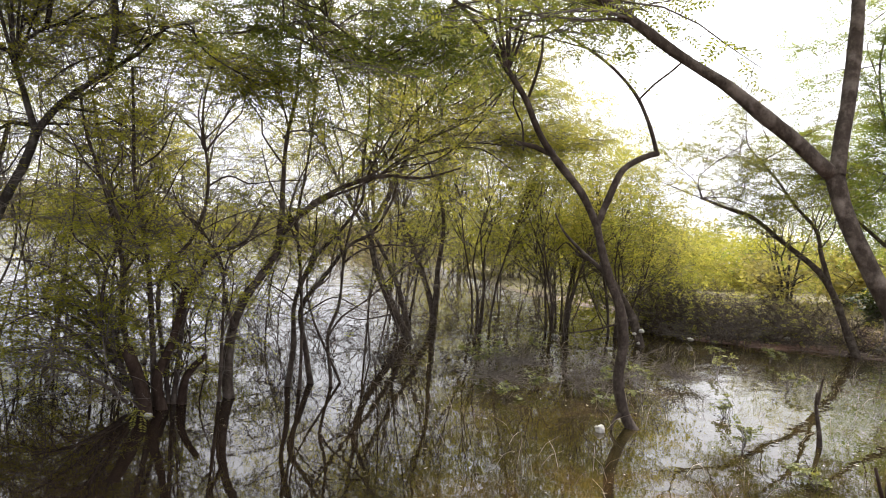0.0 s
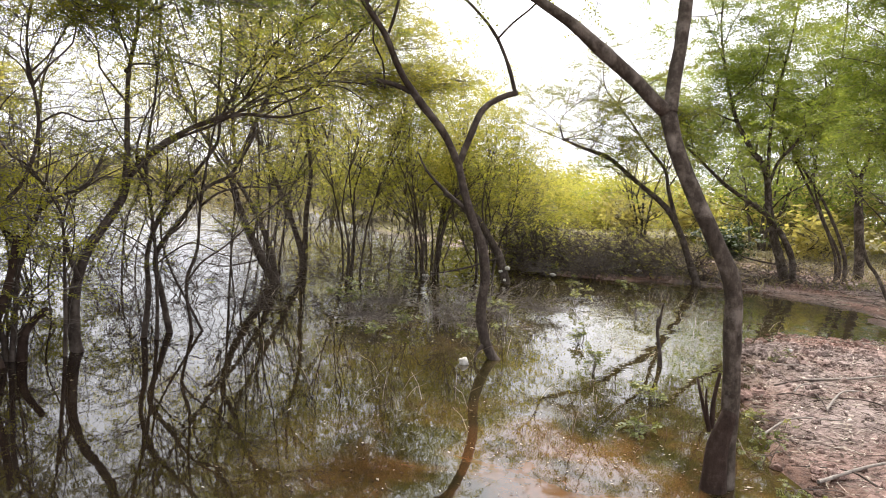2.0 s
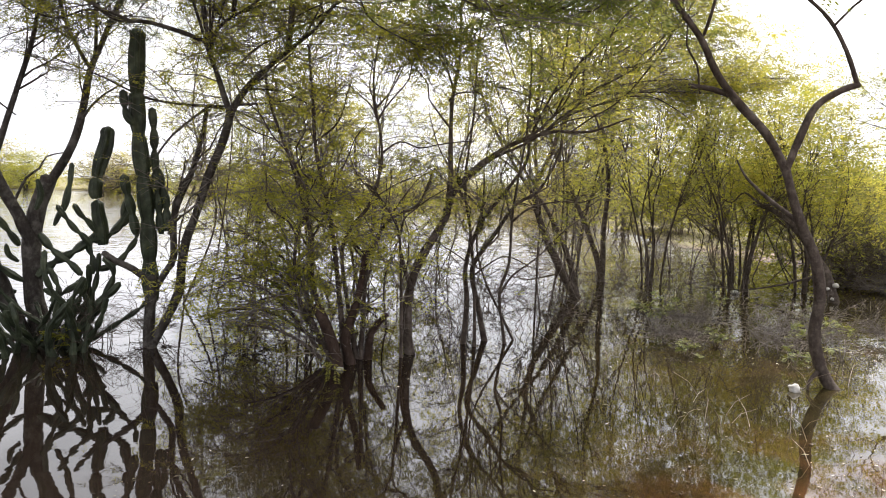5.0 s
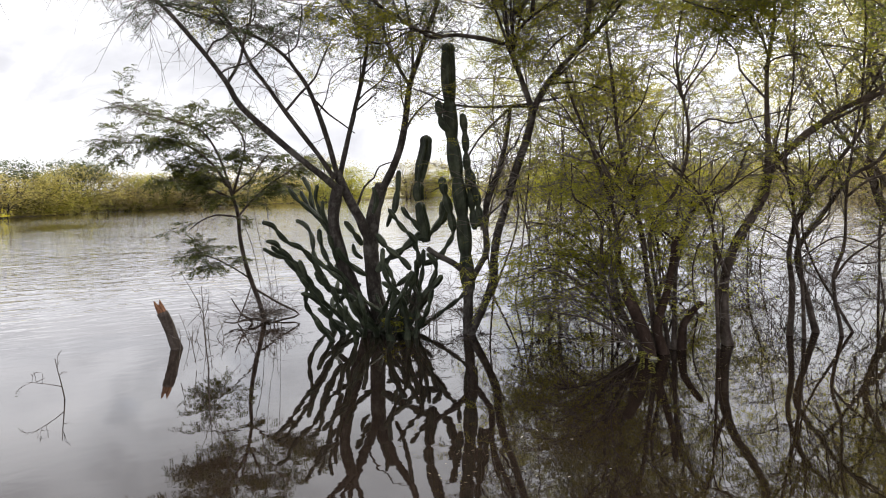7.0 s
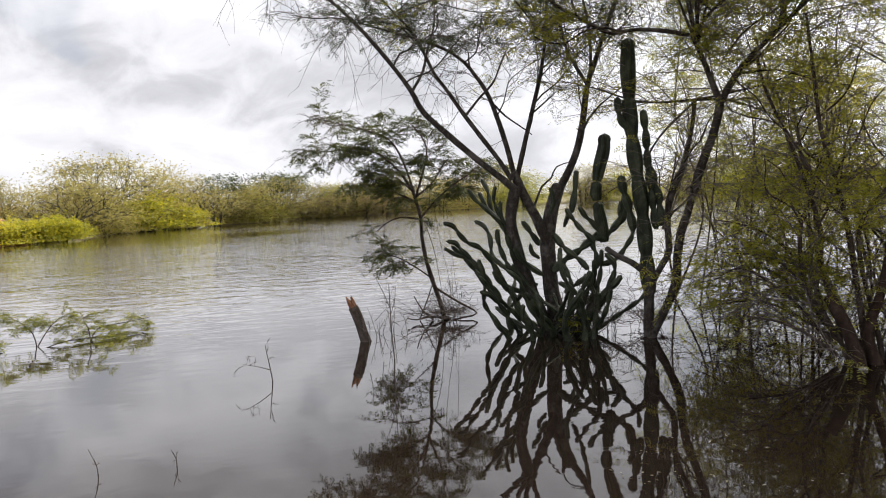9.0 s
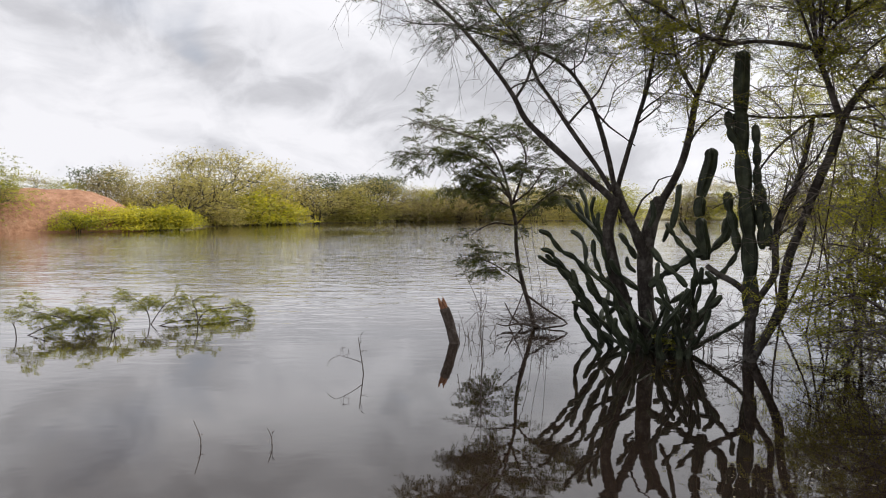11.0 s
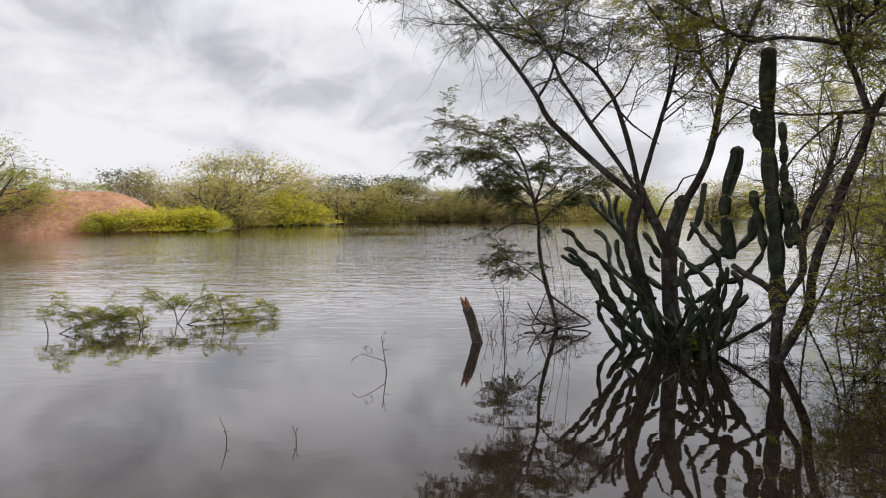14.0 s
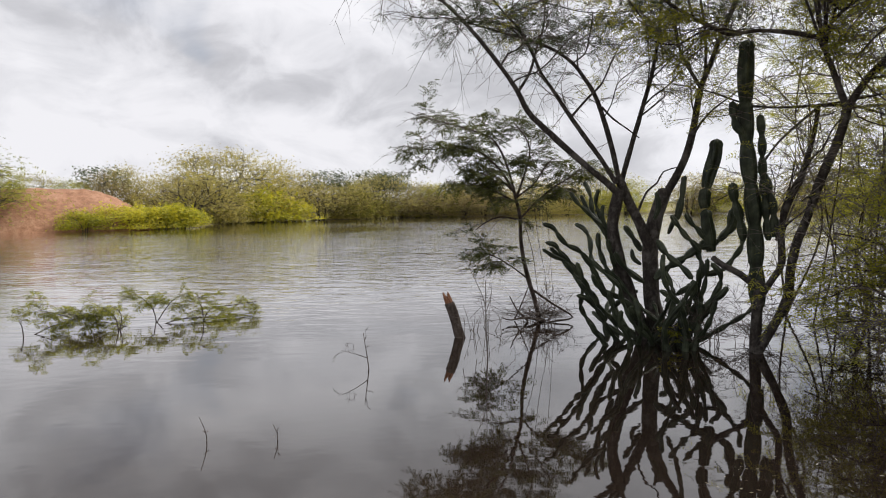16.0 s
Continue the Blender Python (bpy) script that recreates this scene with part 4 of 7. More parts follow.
big_limbs.append(("limb", 0.0286, 0.0134, (-5.51, 5.41, 1.72), (-5.47, 5.51, 2.09), (-5.42, 5.62, 2.49), (-5.38, 5.73, 2.88), (-5.37, 5.80, 3.25), (-5.38, 5.86, 3.65), (-5.40, 5.91, 4.05)))
big_limbs.append(("limb", 0.0101, 0.0042, (-5.39, 5.45, 2.12), (-5.36, 5.51, 2.30), (-5.33, 5.57, 2.62), (-5.32, 5.61, 2.92), (-5.36, 5.61, 3.28)))
big_limbs.append(("limb", 0.0437, 0.0202, (-5.25, 5.78, 1.53), (-5.17, 5.90, 1.79), (-5.13, 5.99, 2.00), (-5.10, 6.06, 2.30), (-5.10, 6.12, 2.57), (-5.09, 6.18, 2.75), (-5.04, 6.28, 3.02), (-4.99, 6.37, 3.29), (-4.92, 6.49, 3.61), (-4.86, 6.59, 3.94)))
big_limbs.append(("limb", 0.022, 0.01, (-5.08, 6.13, 2.69), (-5.15, 6.02, 2.90), (-5.19, 5.93, 3.09), (-5.20, 5.86, 3.34), (-5.22, 5.79, 3.62), (-5.22, 5.74, 3.88)))
big_limbs.append(("limb", 0.021, 0.01, (-5.08, 6.19, 2.76), (-5.11, 6.25, 3.06), (-5.16, 6.29, 3.35), (-5.23, 6.31, 3.64), (-5.32, 6.31, 3.97)))
big_limbs.append(("limb", 0.015, 0.006, (-5.10, 5.97, 2.07), (-5.01, 6.05, 2.30), (-4.92, 6.14, 2.44), (-4.81, 6.24, 2.55), (-4.74, 6.30, 2.62)))
big_limbs.append(("limb", 0.014, 0.005, (-5.35, 5.48, 1.37), (-5.30, 5.56, 1.58), (-5.24, 5.65, 1.67), (-5.21, 5.71, 1.79), (-5.10, 5.84, 1.84)))
big_limbs.append(("limb", 0.014, 0.005, (-5.73, 4.87, 2.37), (-5.62, 5.01, 2.57), (-5.53, 5.12, 2.71), (-5.48, 5.20, 2.91), (-5.42, 5.28, 3.11)))
big_limbs.append(("limb", 0.012, 0.005, (-5.64, 5.23, 2.50), (-5.57, 5.33, 2.37), (-5.49, 5.44, 2.27), (-5.41, 5.56, 2.16)))
big_limbs.append(("limb", 0.017, 0.008, (-5.85, 4.63, 3.57), (-5.66, 4.67, 3.70), (-5.42, 4.75, 3.78), (-5.14, 4.86, 3.80)))
lt_limbs = []
lt_limbs.append(("trunk", 0.03, 0.02, (-6.87, 5.37, -0.01), (-6.92, 5.31, 0.30), (-6.98, 5.23, 0.66), (-7.02, 5.19, 1.02), (-7.02, 5.18, 1.30), (-7.07, 5.13, 1.62)))
lt_limbs.append(("limb", 0.018, 0.006, (-7.07, 5.13, 1.62), (-7.10, 4.93, 1.90), (-7.17, 4.68, 2.11), (-7.28, 4.39, 2.18), (-7.37, 4.12, 2.14), (-7.45, 3.86, 2.16)))
lt_limbs.append(("limb", 0.016, 0.006, (-7.06, 5.14, 1.59), (-7.20, 5.09, 2.02), (-7.37, 5.00, 2.31), (-7.62, 4.82, 2.44), (-7.90, 4.61, 2.55), (-8.16, 4.42, 2.65)))
lt_limbs.append(("limb", 0.016, 0.006, (-7.05, 5.15, 1.55), (-7.00, 5.25, 1.87), (-6.98, 5.31, 2.15), (-7.06, 5.26, 2.36), (-7.14, 5.19, 2.48)))
lt_limbs.append(("limb", 0.014, 0.005, (-7.02, 5.19, 1.27), (-7.10, 4.93, 1.31), (-7.13, 4.74, 1.25), (-7.12, 4.58, 1.16)))
lt_limbs.append(("limb", 0.014, 0.005, (-7.02, 5.19, 1.29), (-6.93, 5.38, 1.50), (-6.84, 5.57, 1.67), (-6.74, 5.77, 1.80), (-6.70, 5.90, 1.90)))
lt_limbs.append(("limb", 0.013, 0.005, (-7.04, 5.16, 1.48), (-7.15, 4.92, 1.62), (-7.23, 4.71, 1.70), (-7.30, 4.52, 1.73)))
lt_limbs.append(("limb", 0.013, 0.005, (-7.07, 5.13, 1.62), (-7.28, 5.02, 1.81), (-7.51, 4.90, 1.87), (-7.68, 4.85, 1.91)))
lt_limbs.append(("limb", 0.013, 0.005, (-7.05, 5.15, 1.55), (-6.86, 5.28, 1.72), (-6.72, 5.34, 1.92), (-6.61, 5.38, 2.02)))
lt_limbs.append(("limb", 0.01, 0.004, (-6.96, 5.26, 0.52), (-6.99, 5.06, 0.67), (-7.04, 4.84, 0.81), (-7.08, 4.63, 0.90)))
lt_limbs.append(("deadwood", 0.016, 0.008, (-6.93, 5.30, 0.39), (-6.72, 5.47, 0.21), (-6.54, 5.62, 0.06), (-6.67, 5.38, 0.01), (-6.78, 5.16, -0.04)))
lt_limbs.append(("deadwood", 0.018, 0.006, (-6.75, 5.36, 0.00), (-6.85, 5.13, 0.06), (-6.91, 4.95, 0.04), (-6.93, 4.82, 0.08)))
lt_limbs.append(("deadwood", 0.015, 0.006, (-6.88, 5.19, 0.01), (-6.93, 5.06, 0.15), (-6.95, 4.96, 0.33)))
lt_limbs.append(("deadwood", 0.01, 0.005, (-7.07, 5.12, 0.01), (-7.01, 5.20, 0.23), (-6.94, 5.29, 0.52)))
lt_limbs.append(("vine", 0.004, 0.002, (-7.04, 5.24, 1.27), (-6.98, 5.34, 0.87), (-6.95, 5.40, 0.37), (-6.94, 5.45, -0.01)))
lt_limbs.append(("vine", 0.003, 0.002, (-6.99, 5.38, 1.44), (-6.95, 5.43, 0.94), (-6.90, 5.49, 0.51), (-6.88, 5.51, -0.03)))
lt_limbs.append(("vine", 0.003, 0.002, (-6.94, 5.52, 1.57), (-6.91, 5.56, 1.01), (-6.89, 5.59, 0.43), (-6.86, 5.62, -0.00)))
lt_limbs.append(("vine", 0.003, 0.002, (-6.98, 4.92, 0.12), (-7.09, 4.70, 0.23), (-7.18, 4.51, 0.06)))
tree4_limbs = []
tree4_limbs.append(("trunk", 0.09, 0.03, (8.76, 14.27, -0.08), (8.54, 14.40, 0.54), (8.32, 14.53, 1.17), (8.12, 14.64, 1.54), (7.93, 14.74, 1.78), (7.37, 15.01, 2.25), (6.79, 15.27, 2.73), (6.35, 15.45, 2.89), (5.77, 15.67, 3.10)))
tree4_limbs.append(("limb", 0.05, 0.02, (8.22, 14.58, 1.42), (8.06, 14.73, 2.05), (7.96, 14.85, 2.57), (7.60, 15.10, 3.06), (7.29, 15.31, 3.57), (6.97, 15.52, 4.02)))
tree5_limbs = []
tree5_limbs.append(("trunk", 0.123, 0.044, (11.42, 14.90, 0.00), (11.28, 15.00, 0.65), (11.12, 15.11, 1.19), (10.98, 15.22, 1.88), (10.90, 15.28, 2.57), (10.75, 15.37, 2.98), (10.56, 15.50, 3.24), (10.22, 15.72, 3.92), (10.06, 15.82, 4.48)))
tree5_limbs.append(("trunk", 0.088, 0.026, (11.57, 14.91, 0.54), (11.29, 14.89, 1.09), (10.88, 14.96, 1.61), (10.37, 15.09, 1.97), (9.80, 15.24, 2.33), (9.21, 15.38, 2.83), (8.75, 15.43, 3.20)))
tree5_limbs.append(("limb", 0.044, 0.018, (10.93, 15.25, 2.43), (11.16, 15.29, 3.02), (11.57, 15.20, 3.61), (11.75, 15.27, 4.47)))
tree5_limbs.append(("limb", 0.026, 0.013, (11.19, 14.69, 0.55), (10.86, 14.85, 0.57), (10.39, 15.09, 0.65), (10.18, 15.15, 0.77)))
tree5_limbs.append(("limb", 0.044, 0.018, (10.90, 15.27, 2.50), (10.86, 15.30, 4.10), (11.03, 15.18, 5.75), (11.11, 15.12, 7.09), (11.09, 15.14, 8.42)))
tree5_limbs.append(("limb", 0.035, 0.018, (10.23, 15.72, 3.90), (9.80, 15.79, 5.14), (9.53, 15.76, 6.47), (9.59, 15.52, 7.77)))
tree6_limbs = []
tree6_limbs.append(("trunk", 0.042, 0.021, (10.08, 10.13, -0.09), (9.91, 10.16, 0.21), (9.64, 10.28, 0.78), (9.45, 10.31, 1.01), (9.25, 10.36, 1.54)))
tree6_limbs.append(("trunk", 0.063, 0.028, (10.10, 10.12, -0.09), (10.00, 10.29, 0.80), (10.12, 10.26, 1.31), (10.19, 10.28, 1.81), (10.15, 10.40, 2.80), (10.17, 10.47, 3.80)))
tree6_limbs.append(("trunk", 0.098, 0.056, (10.32, 9.90, -0.09), (10.23, 9.99, 0.85), (10.14, 10.08, 1.62), (10.17, 10.05, 2.31), (10.18, 10.04, 3.28)))
tree6_limbs.append(("trunk", 0.112, 0.063, (10.56, 9.65, -0.05), (10.40, 9.82, 0.89), (10.31, 9.91, 1.65), (10.30, 9.92, 2.52)))
tree6_limbs.append(("limb", 0.028, 0.014, (10.17, 10.46, 3.75), (9.96, 10.53, 4.76), (9.74, 10.59, 5.72), (9.47, 10.70, 6.67)))
tree6_limbs.append(("limb", 0.035, 0.014, (10.18, 10.03, 3.23), (10.08, 9.91, 4.48), (9.70, 10.04, 5.57), (9.37, 10.11, 6.64)))
tree7_limbs = []
tree7_limbs.append(("trunk", 0.136, 0.096, (14.22, 15.84, 0.76), (14.12, 15.93, 1.81), (14.04, 15.99, 2.86)))
tree7_limbs.append(("limb", 0.056, 0.024, (14.05, 15.98, 2.71), (13.72, 16.26, 3.44), (13.43, 16.50, 4.34), (13.22, 16.67, 5.55)))
tree7_limbs.append(("limb", 0.056, 0.024, (14.05, 15.99, 2.78), (14.33, 15.97, 3.64), (14.56, 15.98, 4.57), (14.64, 16.13, 6.09)))
tree7_limbs.append(("trunk", 0.048, 0.020, (13.31, 15.30, 0.76), (12.90, 15.65, 2.02), (12.39, 16.04, 3.00), (11.98, 16.34, 3.87), (11.68, 16.56, 4.75)))
tree7_limbs.append(("trunk", 0.040, 0.020, (13.16, 15.43, 0.73), (12.74, 15.77, 2.00), (12.27, 16.13, 3.14), (11.83, 16.45, 4.31)))
tree7_limbs.append(("trunk", 0.040, 0.020, (13.55, 15.75, 0.72), (13.08, 15.93, 1.72), (12.73, 15.99, 2.74), (12.67, 15.83, 4.05)))
tree7_limbs.append(("limb", 0.032, 0.016, (13.44, 16.49, 4.26), (13.29, 16.19, 5.93), (13.06, 15.95, 7.31), (12.62, 15.86, 8.64)))
tree7_limbs.append(("limb", 0.032, 0.016, (14.31, 15.76, 5.92), (13.95, 15.41, 7.31), (13.41, 15.22, 8.56)))
cact_limbs = []
cact_limbs.append(("arm", 0.085, 0.08, (-4.32, 6.07, 0.41), (-4.32, 6.04, 0.63), (-4.33, 6.02, 1.08), (-4.34, 5.99, 1.41), (-4.37, 5.95, 1.85), (-4.38, 5.92, 2.17), (-4.38, 5.90, 2.44)))
cact_limbs.append(("arm", 0.08, 0.075, (-4.38, 5.91, 2.41), (-4.38, 5.90, 2.66), (-4.38, 5.91, 2.87), (-4.37, 5.91, 3.02)))
cact_limbs.append(("arm", 0.05, 0.045, (-4.36, 5.85, 2.11), (-4.42, 5.81, 2.22), (-4.44, 5.80, 2.36), (-4.44, 5.80, 2.44)))
cact_limbs.append(("arm", 0.055, 0.05, (-4.22, 6.07, 1.08), (-4.24, 6.05, 1.35), (-4.26, 6.02, 1.73), (-4.26, 6.00, 2.06), (-4.27, 5.98, 2.30)))
cact_limbs.append(("arm", 0.058, 0.055, (-4.35, 5.86, 1.08), (-4.37, 5.83, 1.30), (-4.40, 5.79, 1.49), (-4.41, 5.76, 1.65)))
cact_limbs.append(("arm", 0.055, 0.05, (-4.18, 6.10, 1.11), (-4.20, 6.11, 1.35), (-4.25, 6.09, 1.60), (-4.30, 6.08, 1.74)))
cact_limbs.append(("arm", 0.035, 0.03, (-4.99, 5.68, 1.28), (-4.96, 5.71, 1.47), (-4.95, 5.72, 1.61), (-4.94, 5.73, 1.74)))
cact_limbs.append(("arm", 0.043, 0.031, (-5.53, 5.19, 0.46), (-5.57, 5.08, 0.70), (-5.60, 4.97, 0.88), (-5.63, 4.87, 0.98), (-5.66, 4.76, 1.03), (-5.68, 4.67, 1.12), (-5.69, 4.59, 1.22), (-5.72, 4.48, 1.26)))
cact_limbs.append(("arm", 0.039, 0.029, (-5.55, 5.10, 0.38), (-5.62, 4.99, 0.59), (-5.67, 4.91, 0.73), (-5.70, 4.83, 0.84), (-5.75, 4.74, 0.95), (-5.77, 4.68, 1.03), (-5.82, 4.59, 1.06)))
cact_limbs.append(("arm", 0.031, 0.028, (-5.70, 4.77, 0.86), (-5.75, 4.65, 0.91), (-5.80, 4.54, 0.99)))
cact_limbs.append(("arm", 0.039, 0.031, (-5.38, 5.19, 0.02), (-5.40, 5.09, 0.15), (-5.41, 5.00, 0.30), (-5.43, 4.90, 0.42), (-5.45, 4.81, 0.57), (-5.46, 4.72, 0.68)))
cact_limbs.append(("arm", 0.031, 0.028, (-5.41, 4.89, 0.41), (-5.43, 4.80, 0.49), (-5.46, 4.71, 0.52)))
cact_limbs.append(("arm", 0.034, 0.031, (-5.28, 4.88, 0.07), (-5.28, 4.80, 0.15), (-5.29, 4.73, 0.26)))
cact_limbs.append(("arm", 0.039, 0.029, (-5.57, 5.29, 1.01), (-5.58, 5.22, 1.20), (-5.64, 5.12, 1.30), (-5.68, 5.03, 1.40), (-5.71, 4.95, 1.47), (-5.74, 4.87, 1.59)))
cact_limbs.append(("arm", 0.034, 0.029, (-5.66, 5.34, 1.09), (-5.74, 5.29, 1.25), (-5.81, 5.24, 1.34), (-5.86, 5.21, 1.44), (-5.91, 5.18, 1.56)))
cact_limbs.append(("arm", 0.034, 0.031, (-5.78, 5.37, 1.18), (-5.88, 5.32, 1.40), (-5.92, 5.33, 1.56), (-6.00, 5.31, 1.72)))
cact_limbs.append(("arm", 0.031, 0.029, (-5.66, 5.27, 1.25), (-5.70, 5.21, 1.46), (-5.66, 5.21, 1.62)))
cact_limbs.append(("arm", 0.031, 0.029, (-5.52, 5.20, 1.19), (-5.54, 5.15, 1.31), (-5.51, 5.13, 1.45)))
cact_limbs.append(("arm", 0.041, 0.031, (-5.53, 5.32, 0.36), (-5.64, 5.27, 0.52), (-5.73, 5.23, 0.68), (-5.79, 5.22, 0.86), (-5.83, 5.24, 1.05), (-5.90, 5.22, 1.18), (-6.00, 5.17, 1.24)))
cact_limbs.append(("arm", 0.034, 0.031, (-5.40, 5.17, 0.63), (-5.44, 5.11, 0.78), (-5.48, 5.07, 0.92), (-5.49, 5.04, 1.05), (-5.48, 5.03, 1.16)))
cact_limbs.append(("arm", 0.034, 0.029, (-5.45, 5.26, 0.77), (-5.46, 5.19, 0.94), (-5.45, 5.13, 1.09)))
cact_limbs.append(("arm", 0.039, 0.031, (-5.14, 5.27, 0.32), (-5.21, 5.14, 0.46), (-5.28, 5.01, 0.53), (-5.34, 4.89, 0.62), (-5.35, 4.82, 0.74)))
cact_limbs.append(("arm", 0.039, 0.031, (-5.16, 5.12, 0.16), (-5.21, 5.03, 0.28), (-5.22, 4.97, 0.43), (-5.22, 4.93, 0.57)))
cact_limbs.append(("arm", 0.033, 0.029, (-5.02, 4.98, 0.14), (-5.03, 4.90, 0.26), (-4.99, 4.87, 0.41)))
cact_limbs.append(("arm", 0.043, 0.039, (-5.05, 5.35, 0.09), (-5.07, 5.19, 0.25), (-5.07, 5.07, 0.42)))
cact_limbs.append(("arm", 0.043, 0.039, (-5.20, 5.41, 0.63), (-5.26, 5.30, 0.72), (-5.31, 5.19, 0.84), (-5.32, 5.11, 0.96)))
cact_limbs.append(("arm", 0.039, 0.034, (-5.19, 5.36, 0.96), (-5.22, 5.26, 1.11), (-5.25, 5.17, 1.23)))
cact_limbs.append(("arm", 0.031, 0.029, (-5.25, 5.84, 1.12), (-5.23, 5.90, 1.26), (-5.21, 5.95, 1.41), (-5.20, 5.99, 1.57), (-5.20, 6.02, 1.75)))
cact_limbs.append(("arm", 0.039, 0.031, (-4.88, 5.90, 0.94), (-4.95, 5.88, 1.03), (-5.02, 5.85, 1.10), (-5.09, 5.81, 1.21), (-5.17, 5.78, 1.33)))
cact_limbs.append(("arm", 0.034, 0.031, (-4.88, 5.97, 1.07), (-4.93, 5.93, 1.17), (-4.98, 5.88, 1.24), (-5.03, 5.84, 1.35)))
cact_limbs.append(("arm", 0.043, 0.036, (-5.14, 5.54, 1.07), (-5.06, 5.58, 0.94), (-4.97, 5.62, 0.85), (-4.89, 5.66, 0.78), (-4.81, 5.70, 0.67)))
cact_limbs.append(("arm", 0.056, 0.043, (-5.15, 5.52, 0.66), (-5.08, 5.66, 0.79), (-5.01, 5.79, 0.87), (-4.94, 5.92, 0.97), (-4.88, 6.03, 1.00), (-4.83, 6.15, 1.07), (-4.80, 6.25, 1.19), (-4.80, 6.31, 1.39)))
cact_limbs.append(("arm", 0.072, 0.068, (-4.87, 6.05, 0.94), (-4.88, 6.04, 1.09), (-4.90, 6.02, 1.24), (-4.91, 6.01, 1.39)))
cact_limbs.append(("arm", 0.072, 0.064, (-4.91, 6.01, 1.40), (-4.92, 6.00, 1.49), (-4.91, 6.02, 1.61)))
cact_limbs.append(("arm", 0.072, 0.072, (-4.91, 6.02, 1.61), (-4.88, 6.04, 1.77), (-4.84, 6.07, 1.95), (-4.83, 6.08, 2.12)))
cact_limbs.append(("arm", 0.039, 0.034, (-4.94, 5.45, 0.45), (-4.90, 5.51, 0.53), (-4.93, 5.50, 0.65), (-4.98, 5.48, 0.76)))
cact_limbs.append(("arm", 0.043, 0.039, (-4.94, 5.59, 0.05), (-4.86, 5.62, 0.24), (-4.82, 5.63, 0.40), (-4.75, 5.65, 0.57), (-4.75, 5.62, 0.68)))
cact_limbs.append(("arm", 0.043, 0.039, (-4.81, 5.57, 0.11), (-4.70, 5.63, 0.29), (-4.60, 5.69, 0.44), (-4.50, 5.74, 0.55), (-4.44, 5.76, 0.63)))
cact_limbs.append(("arm", 0.041, 0.036, (-4.76, 5.74, 0.30), (-4.69, 5.84, 0.47), (-4.65, 5.91, 0.61), (-4.66, 5.93, 0.73), (-4.74, 5.89, 0.84)))
cact_limbs.append(("arm", 0.039, 0.036, (-4.67, 5.62, 0.09), (-4.67, 5.60, 0.24), (-4.64, 5.61, 0.36), (-4.63, 5.59, 0.47)))
cact_limbs.append(("arm", 0.041, 0.036, (-4.87, 5.38, 0.08), (-4.83, 5.37, 0.24), (-4.73, 5.41, 0.36), (-4.68, 5.41, 0.51)))
cact_limbs.append(("arm", 0.039, 0.034, (-4.87, 5.91, 0.66), (-4.88, 5.93, 0.80), (-4.92, 5.92, 0.92), (-4.91, 5.94, 1.03)))
cact_limbs.append(("arm", 0.039, 0.033, (-4.85, 5.94, 0.70), (-4.75, 6.08, 0.75), (-4.70, 6.20, 0.88), (-4.67, 6.29, 1.01), (-4.70, 6.33, 1.18)))
cact_limbs.append(("arm", 0.052, 0.047, (-4.81, 6.24, 1.12), (-4.76, 6.28, 1.24), (-4.75, 6.29, 1.39), (-4.79, 6.26, 1.62)))
cact_limbs.append(("arm", 0.031, 0.029, (-4.98, 5.95, 0.97), (-4.90, 6.02, 1.06), (-4.83, 6.09, 1.05)))
cact_limbs.append(("arm", 0.039, 0.034, (-5.05, 5.49, 0.55), (-4.94, 5.54, 0.50), (-4.84, 5.58, 0.56), (-4.76, 5.61, 0.62)))
cact_limbs.append(("arm", 0.034, 0.031, (-5.15, 5.53, 1.57), (-5.13, 5.55, 1.43), (-5.16, 5.52, 1.28)))
cact_limbs.append(("arm", 0.031, 0.029, (-5.09, 5.25, 0.83), (-5.13, 5.18, 0.90), (-5.12, 5.15, 1.00)))
cact_limbs.append(("arm", 0.031, 0.029, (-5.29, 5.13, 0.67), (-5.31, 5.05, 0.73), (-5.34, 4.95, 0.78)))
raft_limbs = []
raft_limbs.append(("limb", 0.007, 0.004, (-9.51, -0.21, -0.04), (-9.52, -0.22, 0.15), (-9.54, -0.25, 0.24)))
raft_limbs.append(("limb", 0.007, 0.004, (-9.58, -0.15, -0.04), (-9.56, 0.09, 0.12), (-9.55, 0.31, 0.20), (-9.60, 0.04, 0.36), (-9.63, -0.05, 0.38)))
raft_limbs.append(("limb", 0.007, 0.004, (-9.64, 0.49, -0.04), (-9.55, 0.52, 0.08), (-9.45, 0.61, 0.22), (-9.41, 0.27, 0.31)))
raft_limbs.append(("limb", 0.007, 0.004, (-9.23, 0.78, -0.04), (-9.34, 0.75, 0.23), (-9.46, 0.62, 0.40)))
raft_limbs.append(("limb", 0.007, 0.004, (-9.38, 0.80, -0.04), (-9.29, 0.82, 0.26), (-9.23, 0.73, 0.41)))
raft_limbs.append(("limb", 0.007, 0.004, (-9.75, 1.28, -0.04), (-9.75, 1.25, 0.21), (-9.77, 1.12, 0.44), (-9.77, 1.03, 0.50)))
raft_limbs.append(("limb", 0.007, 0.004, (-9.66, 1.26, -0.04), (-9.64, 1.37, 0.21), (-9.62, 1.48, 0.39), (-9.60, 1.59, 0.47)))
raft_limbs.append(("limb", 0.007, 0.004, (-9.46, 1.82, -0.04), (-9.39, 1.79, 0.24), (-9.33, 1.73, 0.44), (-9.24, 1.91, 0.51)))
raft_limbs.append(("limb", 0.007, 0.004, (-9.46, 1.82, -0.04), (-9.52, 1.92, 0.18), (-9.54, 2.27, 0.22), (-9.57, 2.55, 0.24)))
